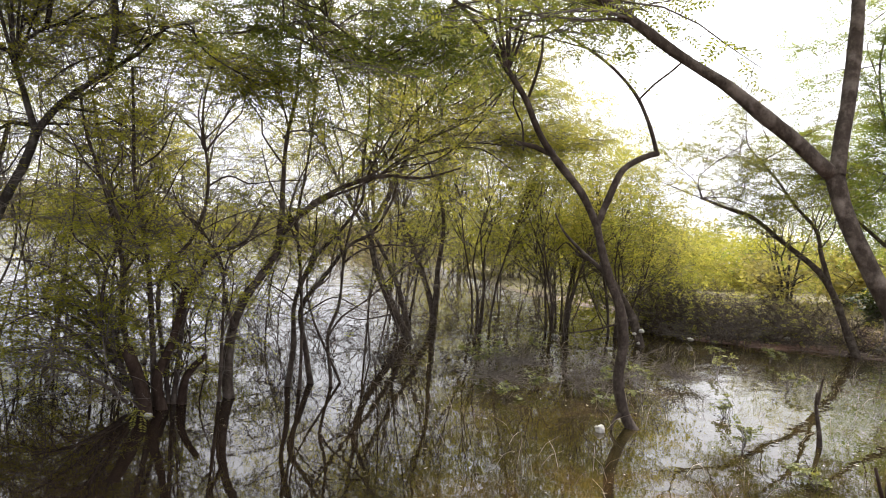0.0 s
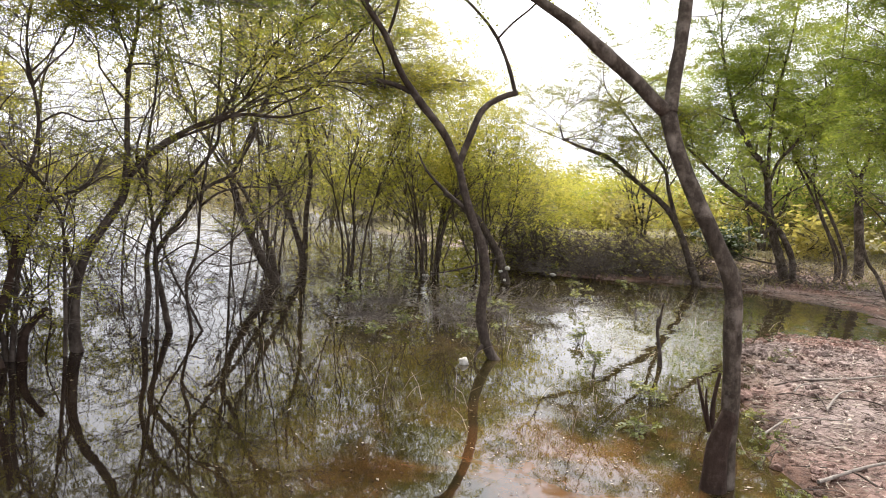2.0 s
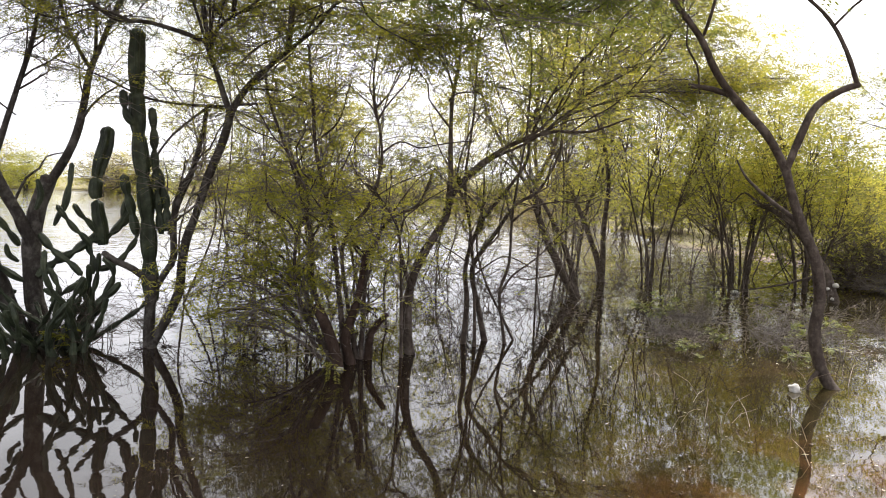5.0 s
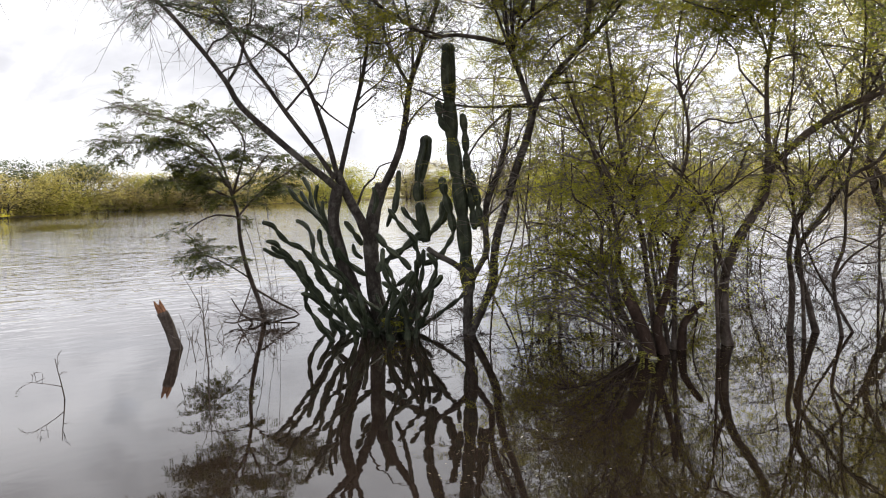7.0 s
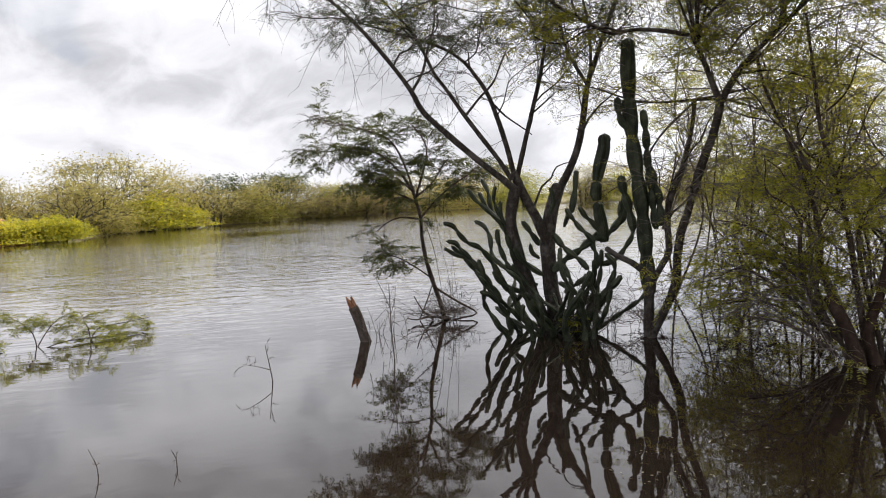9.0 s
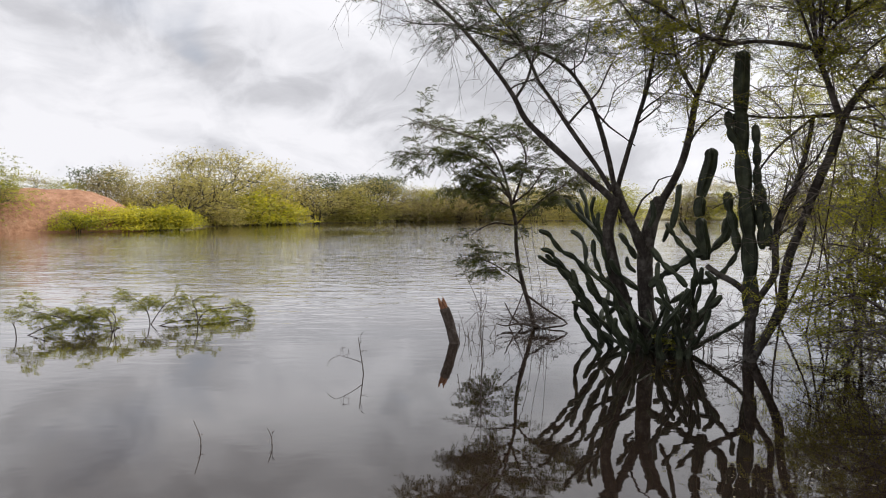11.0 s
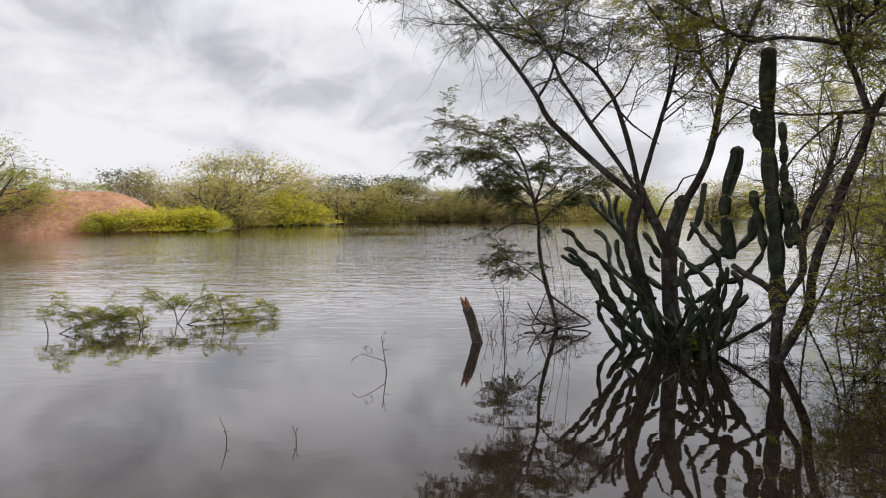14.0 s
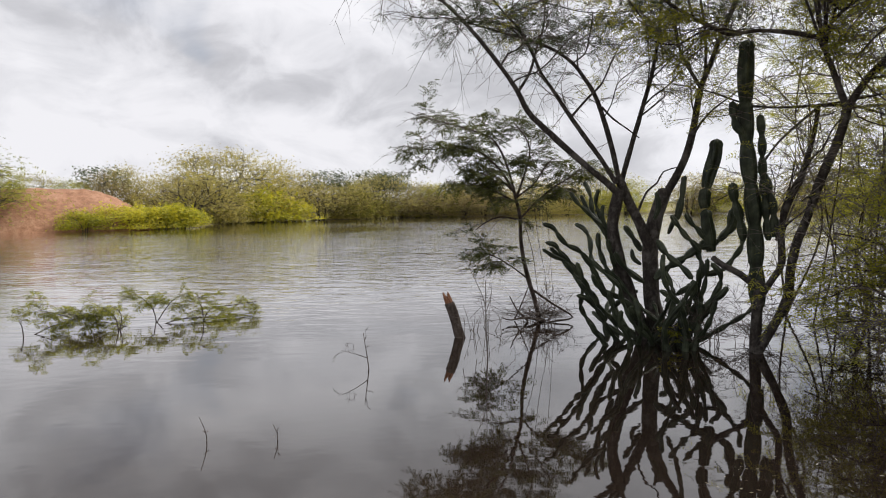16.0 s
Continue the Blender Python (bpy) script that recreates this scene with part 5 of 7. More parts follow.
raft_limbs.append(("limb", 0.007, 0.004, (-9.47, 1.24, -0.04), (-9.47, 1.58, 0.06), (-9.45, 2.09, 0.02), (-9.44, 2.47, 0.01)))
raft_limbs.append(("limb", 0.007, 0.004, (-9.60, 0.98, -0.04), (-9.51, 0.71, 0.09), (-9.41, 0.45, 0.21)))
wtwig_limbs = []
wtwig_limbs.append(("limb", 0.006, 0.003, (-5.72, 2.47, -0.02), (-5.73, 2.46, 0.10), (-5.74, 2.44, 0.25), (-5.74, 2.43, 0.33)))
wtwig_limbs.append(("limb", 0.004, 0.002, (-5.73, 2.46, 0.10), (-5.72, 2.35, 0.15), (-5.73, 2.21, 0.20)))
wtwig2_limbs = []
wtwig2_limbs.append(("limb", 0.004, 0.002, (-4.55, 0.80, -0.03), (-4.53, 0.79, 0.06), (-4.51, 0.75, 0.17)))
wtwig3_limbs = []
wtwig3_limbs.append(("limb", 0.004, 0.002, (-4.32, 1.18, -0.02), (-4.31, 1.18, 0.04), (-4.30, 1.15, 0.11)))
reed1_limbs = []
reed1_limbs.append(("limb", 0.008, 0.003, (-5.53, 3.64, -0.00), (-5.54, 3.63, 0.27), (-5.54, 3.63, 0.55), (-5.54, 3.63, 0.74)))
reed1_limbs.append(("limb", 0.004, 0.002, (-5.53, 3.62, 0.50), (-5.55, 3.58, 0.63), (-5.60, 3.51, 0.82), (-5.63, 3.46, 0.93)))
reed1_limbs.append(("limb", 0.004, 0.002, (-5.52, 3.62, 0.44), (-5.50, 3.66, 0.58), (-5.49, 3.67, 0.72)))
reed1_limbs.append(("limb", 0.004, 0.002, (-5.66, 3.60, 0.04), (-5.67, 3.58, 0.20), (-5.68, 3.56, 0.34)))
reed1_limbs.append(("limb", 0.004, 0.002, (-5.65, 3.43, 0.11), (-5.64, 3.45, 0.28), (-5.64, 3.44, 0.39)))
stick_limbs = []
stick_limbs.append(("limb", 0.03, 0.012, (3.82, 6.68, -0.08), (3.80, 6.69, 0.14), (3.76, 6.71, 0.39), (3.76, 6.71, 0.51)))
stick_limbs.append(("limb", 0.016, 0.01, (3.77, 6.70, 0.40), (3.77, 6.68, 0.53), (3.77, 6.65, 0.66)))
stump_limbs = []
stump_limbs.append(("trunk", 0.06, 0.055, (-6.49, 3.98, -0.11), (-6.51, 3.94, 0.03), (-6.54, 3.90, 0.21), (-6.57, 3.85, 0.38)))

for tip in [(1.5, 12.2, 3.4), (0.9, 11.8, 4.5), (1.7, 12.4, 4.3), (0.4, 12.0, 5.4), (1.3, 12.2, 5.2), (0.3, 11.9, 3.5), (2.3, 12.4, 3.4), (2.0, 12.0, 4.1), (2.8, 12.6, 3.7)]:
    tree2_limbs.append(("limb", 0.014, 0.004, (-0.55, 11.73, 3.2), (0.3 * tip[0] - 0.3, 11.9, 0.6 * tip[2] + 1.3), tip))
for tip in [(0.3, 7.0, 5.2), (-0.6, 7.3, 5.0), (1.2, 7.3, 5.6), (0.5, 6.4, 5.8), (1.8, 7.0, 5.0), (-0.4, 6.0, 5.4)]:
    curvy_limbs.append(("limb", 0.014, 0.004, (0.54, 6.72, 3.31), (0.35 + 0.3 * tip[0], 0.5 * tip[1] + 3.3, 4.2), tip))
branches(curvy_limbs, (10, 11, 10), 531, 7, 0.8, 0.3, 0.008)
boughs(curvy_limbs, (1, 2, 6, 10, 12, 13, 14, 15, 16, 17), 501, 4, 1.7, 0.35)
boughs(thicket_limbs, (0, 3, 5, 6, 7), 502, 3, 1.3, 0.5, 0.008)
boughs(tree3_limbs, (6, 7, 8), 503, 3, 1.4, 0.5, 0.008)
for tip in [(-3.7, 6.3, 0.7), (-3.5, 6.6, 0.4), (-3.3, 5.7, 0.9), (-3.0, 6.5, 0.8), (-3.8, 6.0, 0.3), (-2.9, 5.6, 0.6)]:
    shrub_limbs.append(("limb", 0.016, 0.005, (-2.45, 6.0, 0.15), (0.5 * tip[0] - 1.2, 0.5 * tip[1] + 3.0, 0.6 * tip[2] + 0.25), tip))
branches(tree3_limbs, (1, 2, 3, 4), 520, 5, 1.1, 0.5, 0.012)
branches(thicket_limbs, (0, 1, 2, 3, 4), 521, 4, 1.1, 0.6, 0.012)
branches(tree2_limbs, (0, 2, 3, 4), 522, 6, 1.6, 0.6, 0.018)
branches(tree2b_limbs, (0, 1), 523, 6, 1.4, 0.6, 0.016)
branches(shrub_limbs, (3, 4, 5, 6, 7, 8), 524, 5, 0.9, 0.5, 0.01)
for tip in [(-4.5, 5.4, 4.4), (-3.9, 6.6, 4.7), (-4.9, 6.3, 4.3), (-3.2, 6.8, 5.1), (-4.0, 5.5, 5.2), (-3.3, 5.2, 4.8), (-4.6, 6.0, 5.3)]:
    dtree_limbs.append(("limb", 0.013, 0.004, (-3.62, 5.92, 2.78), (0.4 * tip[0] - 2.15, 0.4 * tip[1] + 3.55, 0.5 * tip[2] + 1.6), tip))
branches(dtree_limbs, (2, 5, 6, 7), 525, 4, 0.9, 0.3, 0.012)
branches(big_limbs, (3, 5, 6, 7, 9, 10), 526, 4, 0.8, 0.2, 0.01)
branches(tree4_limbs, (0, 1), 527, 7, 1.5, 0.5, 0.014)
branches(tree5_limbs, (0, 1, 2, 4, 5), 528, 4, 1.8, 0.4, 0.018)
branches(tree6_limbs, (1, 2, 4, 5), 529, 4, 1.6, 0.4, 0.016)
branches(tree7_limbs, (1, 2, 3, 4), 530, 4, 1.8, 0.4, 0.018)
boughs(dtree_limbs, (5, 6, 7, 9, 10, 2, 11, 12, 13, 14, 15, 16, 17), 504, 4, 1.3, 0.25)
boughs(big_limbs, (3, 4, 5, 6, 7, 8, 9, 10, 11, 16), 505, 4, 0.7, 0.15)
boughs(tree4_limbs, (0, 1), 506, 5, 2.0, 0.4)
boughs(tree5_limbs, (0, 1, 2, 4, 5), 507, 4, 2.4, 0.3)
boughs(tree6_limbs, (1, 2, 4, 5), 508, 4, 2.0, 0.3)
boughs(tree7_limbs, (1, 2, 3, 4, 6, 7), 509, 4, 2.4, 0.3)


def tips(limbs, *first):
    """The limbs named, and all boughs after the traced ones."""
    return first + tuple(i for i, l in enumerate(limbs) if l[2] == 0.004)


plant("mesquite_tree", "tall forked tree with grey-brown bark at the bank's edge", "tree", main_limbs, bark_brown, leaf_green, 11,
      (34, 0.9, 7, 0.4, 5), 0.14, 7, start=0.8, grow_on=(1, 2), sides=16, step=0.05)
plant("crooked_tree", "slender crooked dark tree standing in the shallows", "tree", curvy_limbs, bark_dark, leaf_green, 12,
      (470, 0.8, 7, 0.35, 6), 0.13, 5, rel=0.32, slim=0.18, flat=0.4, start=0.2, patchy=0.16, grow_on=tips(curvy_limbs, *(10, 11) * 6), sides=12)
plant("arching_tree", "arching dark tree with thin boughs in the water", "tree", tree3_limbs, bark_dark, leaf_yellow, 13,
      (110, 0.9, 7, 0.4, 6), 0.12, 6, rel=0.3, slim=0.16, flat=0.4, start=0.12, grow_on=tips(tree3_limbs, 1, 2, 3, 4, 6, 7, 8), bare=(0.6, 1.9), hanging=(110, 0.9, 0.4), patchy=0.4)
plant("thicket_tree", "many-stemmed leafy thicket rising from the water", "tree", thicket_limbs, bark_dark, leaf_olive, 14,
      (90, 0.9, 7, 0.4, 6), 0.12, 6, rel=0.3, slim=0.16, flat=0.4, start=0.2, bare=(0.3, 1.7), hanging=(150, 0.8, 0.2), patchy=0.42)
plant("twin_trunk_tree", "two-trunked dark tree standing in flood water", "tree", tree2_limbs, bark_dark, leaf_yellow, 15,
      (330, 1.1, 7, 0.5, 5), 0.17, 4, rel=0.34, slim=0.18, flat=0.4, start=0.25, patchy=0.15, grow_on=(*range(2, 17), *range(8, 17), *range(8, 17)), bare=(1.6, 2.8), hanging=(80, 1.0, 0.4))
plant("sapling", "thin two-stemmed tree standing in flood water", "tree", tree2b_limbs, bark_dark, leaf_olive, 16,
      (50, 1.1, 6, 0.5, 3), 0.2, 4, start=0.3, hanging=(50, 1.0, 0.4))
plant("dead_tree", "leaning dead trunk with rubbish caught at its foot", "tree", bagtree_limbs, bark_dark, leaf_olive, 17,
      (20, 0.9, 5, 0.5, 0), start=0.4)
plant("flooded_shrub", "dense drowned shrub with dark stumps and drooping leaves", "shrub", shrub_limbs, bark_dark, leaf_olive, 18,
      (180, 0.7, 7, 0.36, 5), 0.12, 6, rel=0.3, slim=0.16, flat=0.9, start=0.1, up=0.05, grow_on=(3, 4, 5, 6, 7, 8, 9, 10, 11, 12, 13, 14, 15, 16, 17, 12, 13, 14, 15, 16, 17, 9, 10, 11), hanging=(110, 0.8, 0.3), bare=(-1.0, 0.6), patchy=0.36)
plant("forked_tree", "pale grey forked tree growing beside the cactus", "tree", dtree_limbs, bark_grey, leaf_shade, 19,
      (780, 0.75, 7, 0.36, 5), 0.12, 5, patchy=0.26, rel=0.3, start=0.1, up=0.05, grow_on=tips(dtree_limbs, 2, 4, 5, 6, 7, 9, 10), bare=(1.8, 2.7), hanging=(90, 0.5, -0.3), flat=0.4, slim=0.17)
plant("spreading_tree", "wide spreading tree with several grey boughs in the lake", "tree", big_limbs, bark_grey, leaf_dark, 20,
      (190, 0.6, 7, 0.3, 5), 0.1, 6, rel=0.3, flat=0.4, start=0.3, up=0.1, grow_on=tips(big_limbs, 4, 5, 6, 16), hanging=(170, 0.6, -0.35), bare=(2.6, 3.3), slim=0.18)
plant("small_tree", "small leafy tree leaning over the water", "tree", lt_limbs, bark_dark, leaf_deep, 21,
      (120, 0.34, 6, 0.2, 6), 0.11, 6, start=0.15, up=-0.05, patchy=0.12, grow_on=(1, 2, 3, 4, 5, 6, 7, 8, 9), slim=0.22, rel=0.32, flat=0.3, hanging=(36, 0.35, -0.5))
plant("leaning_tree", "leaning slim tree at the far edge of the pool", "tree", tree4_limbs, bark_dark, leaf_olive, 22,
      (230, 1.0, 7, 0.5, 5), 0.17, 4, rel=0.34, slim=0.18, start=0.3, flat=0.4, bare=(1.6, 2.6))
plant("bank_tree", "dark-trunked tree on the bare bank", "tree", tree5_limbs, bark_brown, leaf_fresh, 23,
      (312, 1.0, 6, 0.5, 6), 0.25, 4, patchy=0.08, slim=0.2, rel=0.34, start=0.2, grow_on=tips(tree5_limbs, 0, 1, 2, 4, 5), flat=0.5, up=0.1, bare=(2.0, 3.2))
plant("stout_tree", "several stout trunks on the bare bank", "tree", tree6_limbs, bark_brown, leaf_fresh, 24,
      (312, 0.9, 6, 0.45, 6), 0.23, 4, patchy=0.08, slim=0.2, rel=0.34, start=0.2, grow_on=tips(tree6_limbs, 1, 4, 5), flat=0.5, up=0.1, bare=(2.2, 3.2))
plant("old_tree", "thick old trunk with leaning stems on the bank", "tree", tree7_limbs, bark_brown, leaf_fresh, 25,
      (337, 1.1, 6, 0.55, 6), 0.26, 4, patchy=0.08, slim=0.2, rel=0.34, start=0.2, grow_on=tips(tree7_limbs, 1, 2, 3, 4, 6, 7), flat=0.5, up=0.1, bare=(2.2, 3.6))


# ---- cactus ----
def cactus_arm(points, r0, r1, seed):
    """A ribbed column, pinched where one season's growth ends."""
    rng = np.random.default_rng(seed)
    path = smooth_path(points, 0.022)
    k, sides = len(path), 30 if r0 > 0.06 else 20
    s = np.concatenate([[0], np.cumsum(np.linalg.norm(np.diff(path, axis=0), axis=1))])
    joint = max(0.1, s[-1] / max(1, round(s[-1] / (0.2 if r0 < 0.06 else 0.42))))
    r0, r1 = (r0 * 0.7, r1 * 0.7) if r0 < 0.06 else (r0 * 0.84, r1 * 0.84)
    pinch = (0.45 if r0 < 0.06 else 0.66) + (0.62 if r0 < 0.06 else 0.34) * np.abs(np.sin(np.pi * s / joint)) ** 0.7
    r = np.linspace(r0, r1, k) * pinch * (1 + 0.05 * rng.normal())
    tip = np.clip((s[-1] - s) / (r1 * 1.3), 0, 1)
    r = np.where(tip < 1, np.linspace(r0, r1, k) * np.sqrt(np.maximum(1 - (1 - tip) ** 2, 0.002)), r)
    a = np.linspace(0, 2 * np.pi, sides, endpoint=False)
    ribs = 1 + 0.24 * np.cos(5 * a + rng.random() * 6)
    return quad_mesh("arm", *tubes(path[None], r[None], sides, np.broadcast_to(ribs, (1, k, sides))))


def build_cactus(limbs):
    x, y = -5.15, 5.5
    root = new("columnar_cactus")
    root.location = (x, y, 0)
    root.empty_display_size = 0.2
    tagged(root, "dark green candelabra cactus with many jointed arms in flood water", "cactus")
    for i, (kind, r0, r1, *points) in enumerate(limbs):
        pts = np.array(points) - [x, y, 0]
        if pts[0][2] < 0.2:                 # rooted under water
            pts = np.vstack([pts[0] * [0.8, 0.8, 0] - [0, 0, 0.1], pts])
        me = cactus_arm(pts, r0, r1, 300 + i)
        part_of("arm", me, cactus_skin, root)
    rng = np.random.default_rng(77)
    for i in range(26):                     # slender arms crowded round the foot
        a = rng.uniform(0, 2 * math.pi)
        p = np.array([rng.uniform(-0.5, 0.6), rng.uniform(-0.3, 0.35), -0.06])
        way = np.array([math.cos(a) * 0.4, math.sin(a) * 0.3, 0.25])
        n, pts = rng.integers(3, 5) + (i % 3 == 0) * 2, [p]
        for k in range(n):
            way = way * 0.8 + rng.normal(size=3) * [0.2, 0.2, 0.05] + [0, 0, 0.16]
            pts.append(pts[-1] + way / np.linalg.norm(way) * rng.uniform(0.17, 0.27))
            pts[-1][2] = max(pts[-1][2], 0.05)
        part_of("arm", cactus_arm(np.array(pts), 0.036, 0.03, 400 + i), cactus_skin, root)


build_cactus(cact_limbs)


# ---- thickets and far trees ----
def bush(name, label, x, y, height, reach, count, seed, leaf, twigs, leaf_size, pairs, r0=0.04, group="", category="bush", up=0.25, lean=(0, 0), start=0.15, sides=6, z0=-0.1, slim=0.22, rel=0.26, fine=True, bark=None, twig=None, step=0.25, bare=None, spread=1.0, hanging=None, patchy=0.26):
    rng = np.random.default_rng(seed)
    return plant(name, label, category, stems(rng, x, y, height, reach, count, r0, z0, lean), bark or bark_dark, leaf, seed, twigs, leaf_size, pairs,
                 start=start, up=up, sides=sides, group=group, step=step, base=(x, y, 0), slim=slim, rel=rel, fine=fine, twig=twig, bare=bare, spread=spread, hanging=hanging, patchy=patchy)


for i, (x, y, h, w) in enumerate([(0.9, 14.8, 3.4, 1.5), (2.2, 14.4, 3.0, 1.4), (1.6, 17.0, 4.4, 1.8), (3.5, 15.6, 4.2, 1.7), (-0.6, 18.5, 4.4, 1.9), (4.6, 15.4, 3.2, 1.4), (2.9, 18.5, 4.0, 1.8), (0.4, 20.6, 3.6, 1.6), (1.9, 24.5, 3.0, 2.0), (-0.9, 20.4, 3.6, 1.6)]):
    bush("thorn_bush", "tangled grey thorn bush standing in shallow water", x, y, h, w, 5, 40 + i, leaf_yellow if i > 1 else leaf_olive,
         (90, 1.1, 6, 0.5, (2, 2, 4, 3, 4, 3, 4, 3, 3, 3)[i]), 0.16, 4, 0.013, "flooded thorn bushes", up=0.15, start=0.15, bark=bark_dark, bare=(0.6, 1.6), spread=1.3, hanging=(90, 0.9, 0.2), rel=0.34)
for i, (x, y, h, w) in enumerate([(2.4, 13.6, 4.4, 1.6), (0.9, 13.8, 5.7, 1.7), (3.7, 14.0, 4.0, 1.3), (-0.7, 14.6, 5.4, 1.6), (2.9, 15.6, 4.8, 1.5)]):
    clump_tree("yellow_tree", "airy yellow-green tree on the far edge of the pool", x, y, h, w, 50 + i, leaf_yellow, "yellow-green trees",
               clumps=62 if h > 5 else 50, leaves=60, size=0.15, pairs=2, rel=0.5, slim=0.2, skirt=0.52 if h > 5 else 0.42, r0=0.032, stem_count=5, z0=-0.1, puff=(0.2, 0.05), bark=bark_dark, fork=0.35)
for i, (x, y, h, w) in enumerate([(4.8, 17.5, 3.3, 1.5), (11.6, 36.0, 3.5, 3.0), (15.2, 37.0, 3.7, 3.2), (19.5, 40.0, 3.4, 3.2), (13.8, 44.0, 3.7, 3.4), (23.6, 43.0, 3.3, 3.2), (8.0, 40.0, 4.4, 3.2)]):
    clump_tree("yellow_bush", "low spreading yellow-green bush beyond the pool", x, y, h, w, 60 + i, leaf_yellow if i % 2 else leaf_olive, "yellow-green bushes", "bush",
               clumps=54, leaves=90, size=0.14 + 0.04 * w, pairs=2, rel=0.5, slim=0.2, skirt=0.03, r0=0.025, stem_count=6, z0=0.1, puff=(0.22, 0.07), bark=bark_dark, fork=0.3)
for i, (x, y, h, w) in enumerate([(19, 50, 4.0, 4.0), (24.5, 50, 4.2, 4.0), (30, 51, 4.4, 4.0), (14, 49, 4.4, 4.0), (35, 50, 4.4, 4.0)]):
    clump_tree("yellow_tree", "airy yellow-green tree well beyond the pool", x, y, h, w, 66 + i, leaf_yellow, "yellow-green trees",
               clumps=34, leaves=60, size=0.45, pairs=1, rel=0.6, slim=0.3, skirt=0.2, r0=0.06, bark=bark_dark)
for i, (x, y, h, w, n) in enumerate([(-5.0, 8.3, 5.4, 1.7, 4), (-2.7, 7.7, 3.8, 1.1, 5), (-3.5, 8.0, 5.0, 1.2, 6), (-0.7, 9.0, 3.6, 1.0, 4), (-3.6, 9.6, 3.8, 1.2, 5), (-2.9, 12.5, 4.0, 1.4, 6)]):
    bush("stem_cluster", "cluster of thin grey stems rising from the flood water", x, y, h, w, n, 30 + i, leaf_yellow if i % 2 else leaf_olive,
         (130 if x < -4 else 85, 0.9, 7, 0.38, 4), 0.12, 5, 0.014, "stem clusters in the water", "shrub", up=0.25, start=0.2, sides=6, step=0.15, bark=bark_dark, bare=(2.0, 2.8) if x < -4 else (0.5, 1.7), hanging=(15 if x < -4 else 60, 0.8, 0.1), patchy=0.08 if x < -4 else 0.36, rel=0.32, slim=0.17)
for i, (x, y, h, w) in enumerate([(-3.1, 9.2, 2.0, 1.1), (-4.8, 10.2, 2.8, 1.4), (-5.0, 9.0, 3.3, 1.1), (-5.6, 10.4, 3.8, 1.4), (-3.6, 12.6, 2.4, 1.3)]):
    bush("flooded_bush", "leafy olive bush standing in the lake to its lower twigs", x, y, h, w, 7, 130 + i, leaf_olive,
         (70, 0.8, 7, 0.36, 5), 0.14, 4, 0.012, "leafy bushes in the lake", up=0.1, start=0.08, bark=bark_dark, rel=0.34, slim=0.18, spread=1.2, patchy=0.38)
for i, (x, y) in enumerate([(5.2, 14.7), (5.9, 14.6), (6.6, 14.7), (7.3, 15.0), (8.0, 15.0), (9.0, 14.9), (9.9, 14.8), (10.7, 14.4), (11.4, 13.8), (7.7, 16.2), (6.3, 16.0), (5.6, 15.6), (7.0, 15.7), (8.4, 16.6), (5.4, 16.8), (6.9, 17.6)]):
    bush("dead_brush", "low heap of bare grey brushwood at the water's edge", x, y, 0.85 if i % 3 else 0.55, 0.9, 9, 600 + i, leaf_olive,
         (70, 0.65, 5, 0.35, 0), 0.1, 3, 0.014, "brushwood along the edge", "brushwood", up=0.05, bark=twig_bark, twig=bark_dark if i % 2 else twig_bark)
for i in range(16):
    bush("thorn_brush", "grey leafless thorn brush behind the pool's edge", 4.9 + 0.27 * i, 15.3 + 1.3 * (i % 3) + 0.3 * math.sin(i * 2.7), 0.85 + 0.3 * math.sin(i * 1.7), 0.8, 8, 640 + i, leaf_yellow,
         (70, 0.7, 6, 0.4, 1), 0.12, 4, 0.018, "thorn brush behind the pool", "brushwood", up=0.15, bark=bark_dark, twig=bark_dark, z0=0.0, rel=0.4, slim=0.24, patchy=0.5)


FAR = "trees along the far shore"
variants = [
    clump_tree("far_tree", "round olive tree on the far shore", -76, 34, 4.5, 3.2, 71, leaf_far_haze, FAR, clumps=50, leaves=84, size=0.26, slim=0.32, skirt=0.03, r0=0.08),
    clump_tree("far_tree", "pale half-bare umbrella tree on the far shore", -73, 15.5, 5.0, 3.9, 72, leaf_far_haze, FAR, clumps=44, leaves=64, size=0.24, slim=0.32, skirt=0.22, r0=0.11, puff=(0.22, 0.06), twigs=12),
    clump_tree("far_tree", "low green tree on the far shore", -77, 44, 3.8, 3.2, 73, leaf_olive, FAR, clumps=50, leaves=84, size=0.26, slim=0.32, skirt=0.03, r0=0.08),
    clump_tree("far_tree", "brownish thorny tree on the far shore", -76, 49, 4.2, 3.2, 74, leaf_brown, FAR, clumps=50, leaves=76, size=0.26, slim=0.32, skirt=0.03, r0=0.08, twigs=10)]
low_green = clump_tree("far_bush", "bright yellow-green bush at the far waterline", -55.6, 8.8, 1.8, 2.3, 75, leaf_bright, "bright far bushes", "bush", clumps=36, leaves=80, size=0.26, skirt=0.03, r0=0.05, puff=(0.2, 0.1))


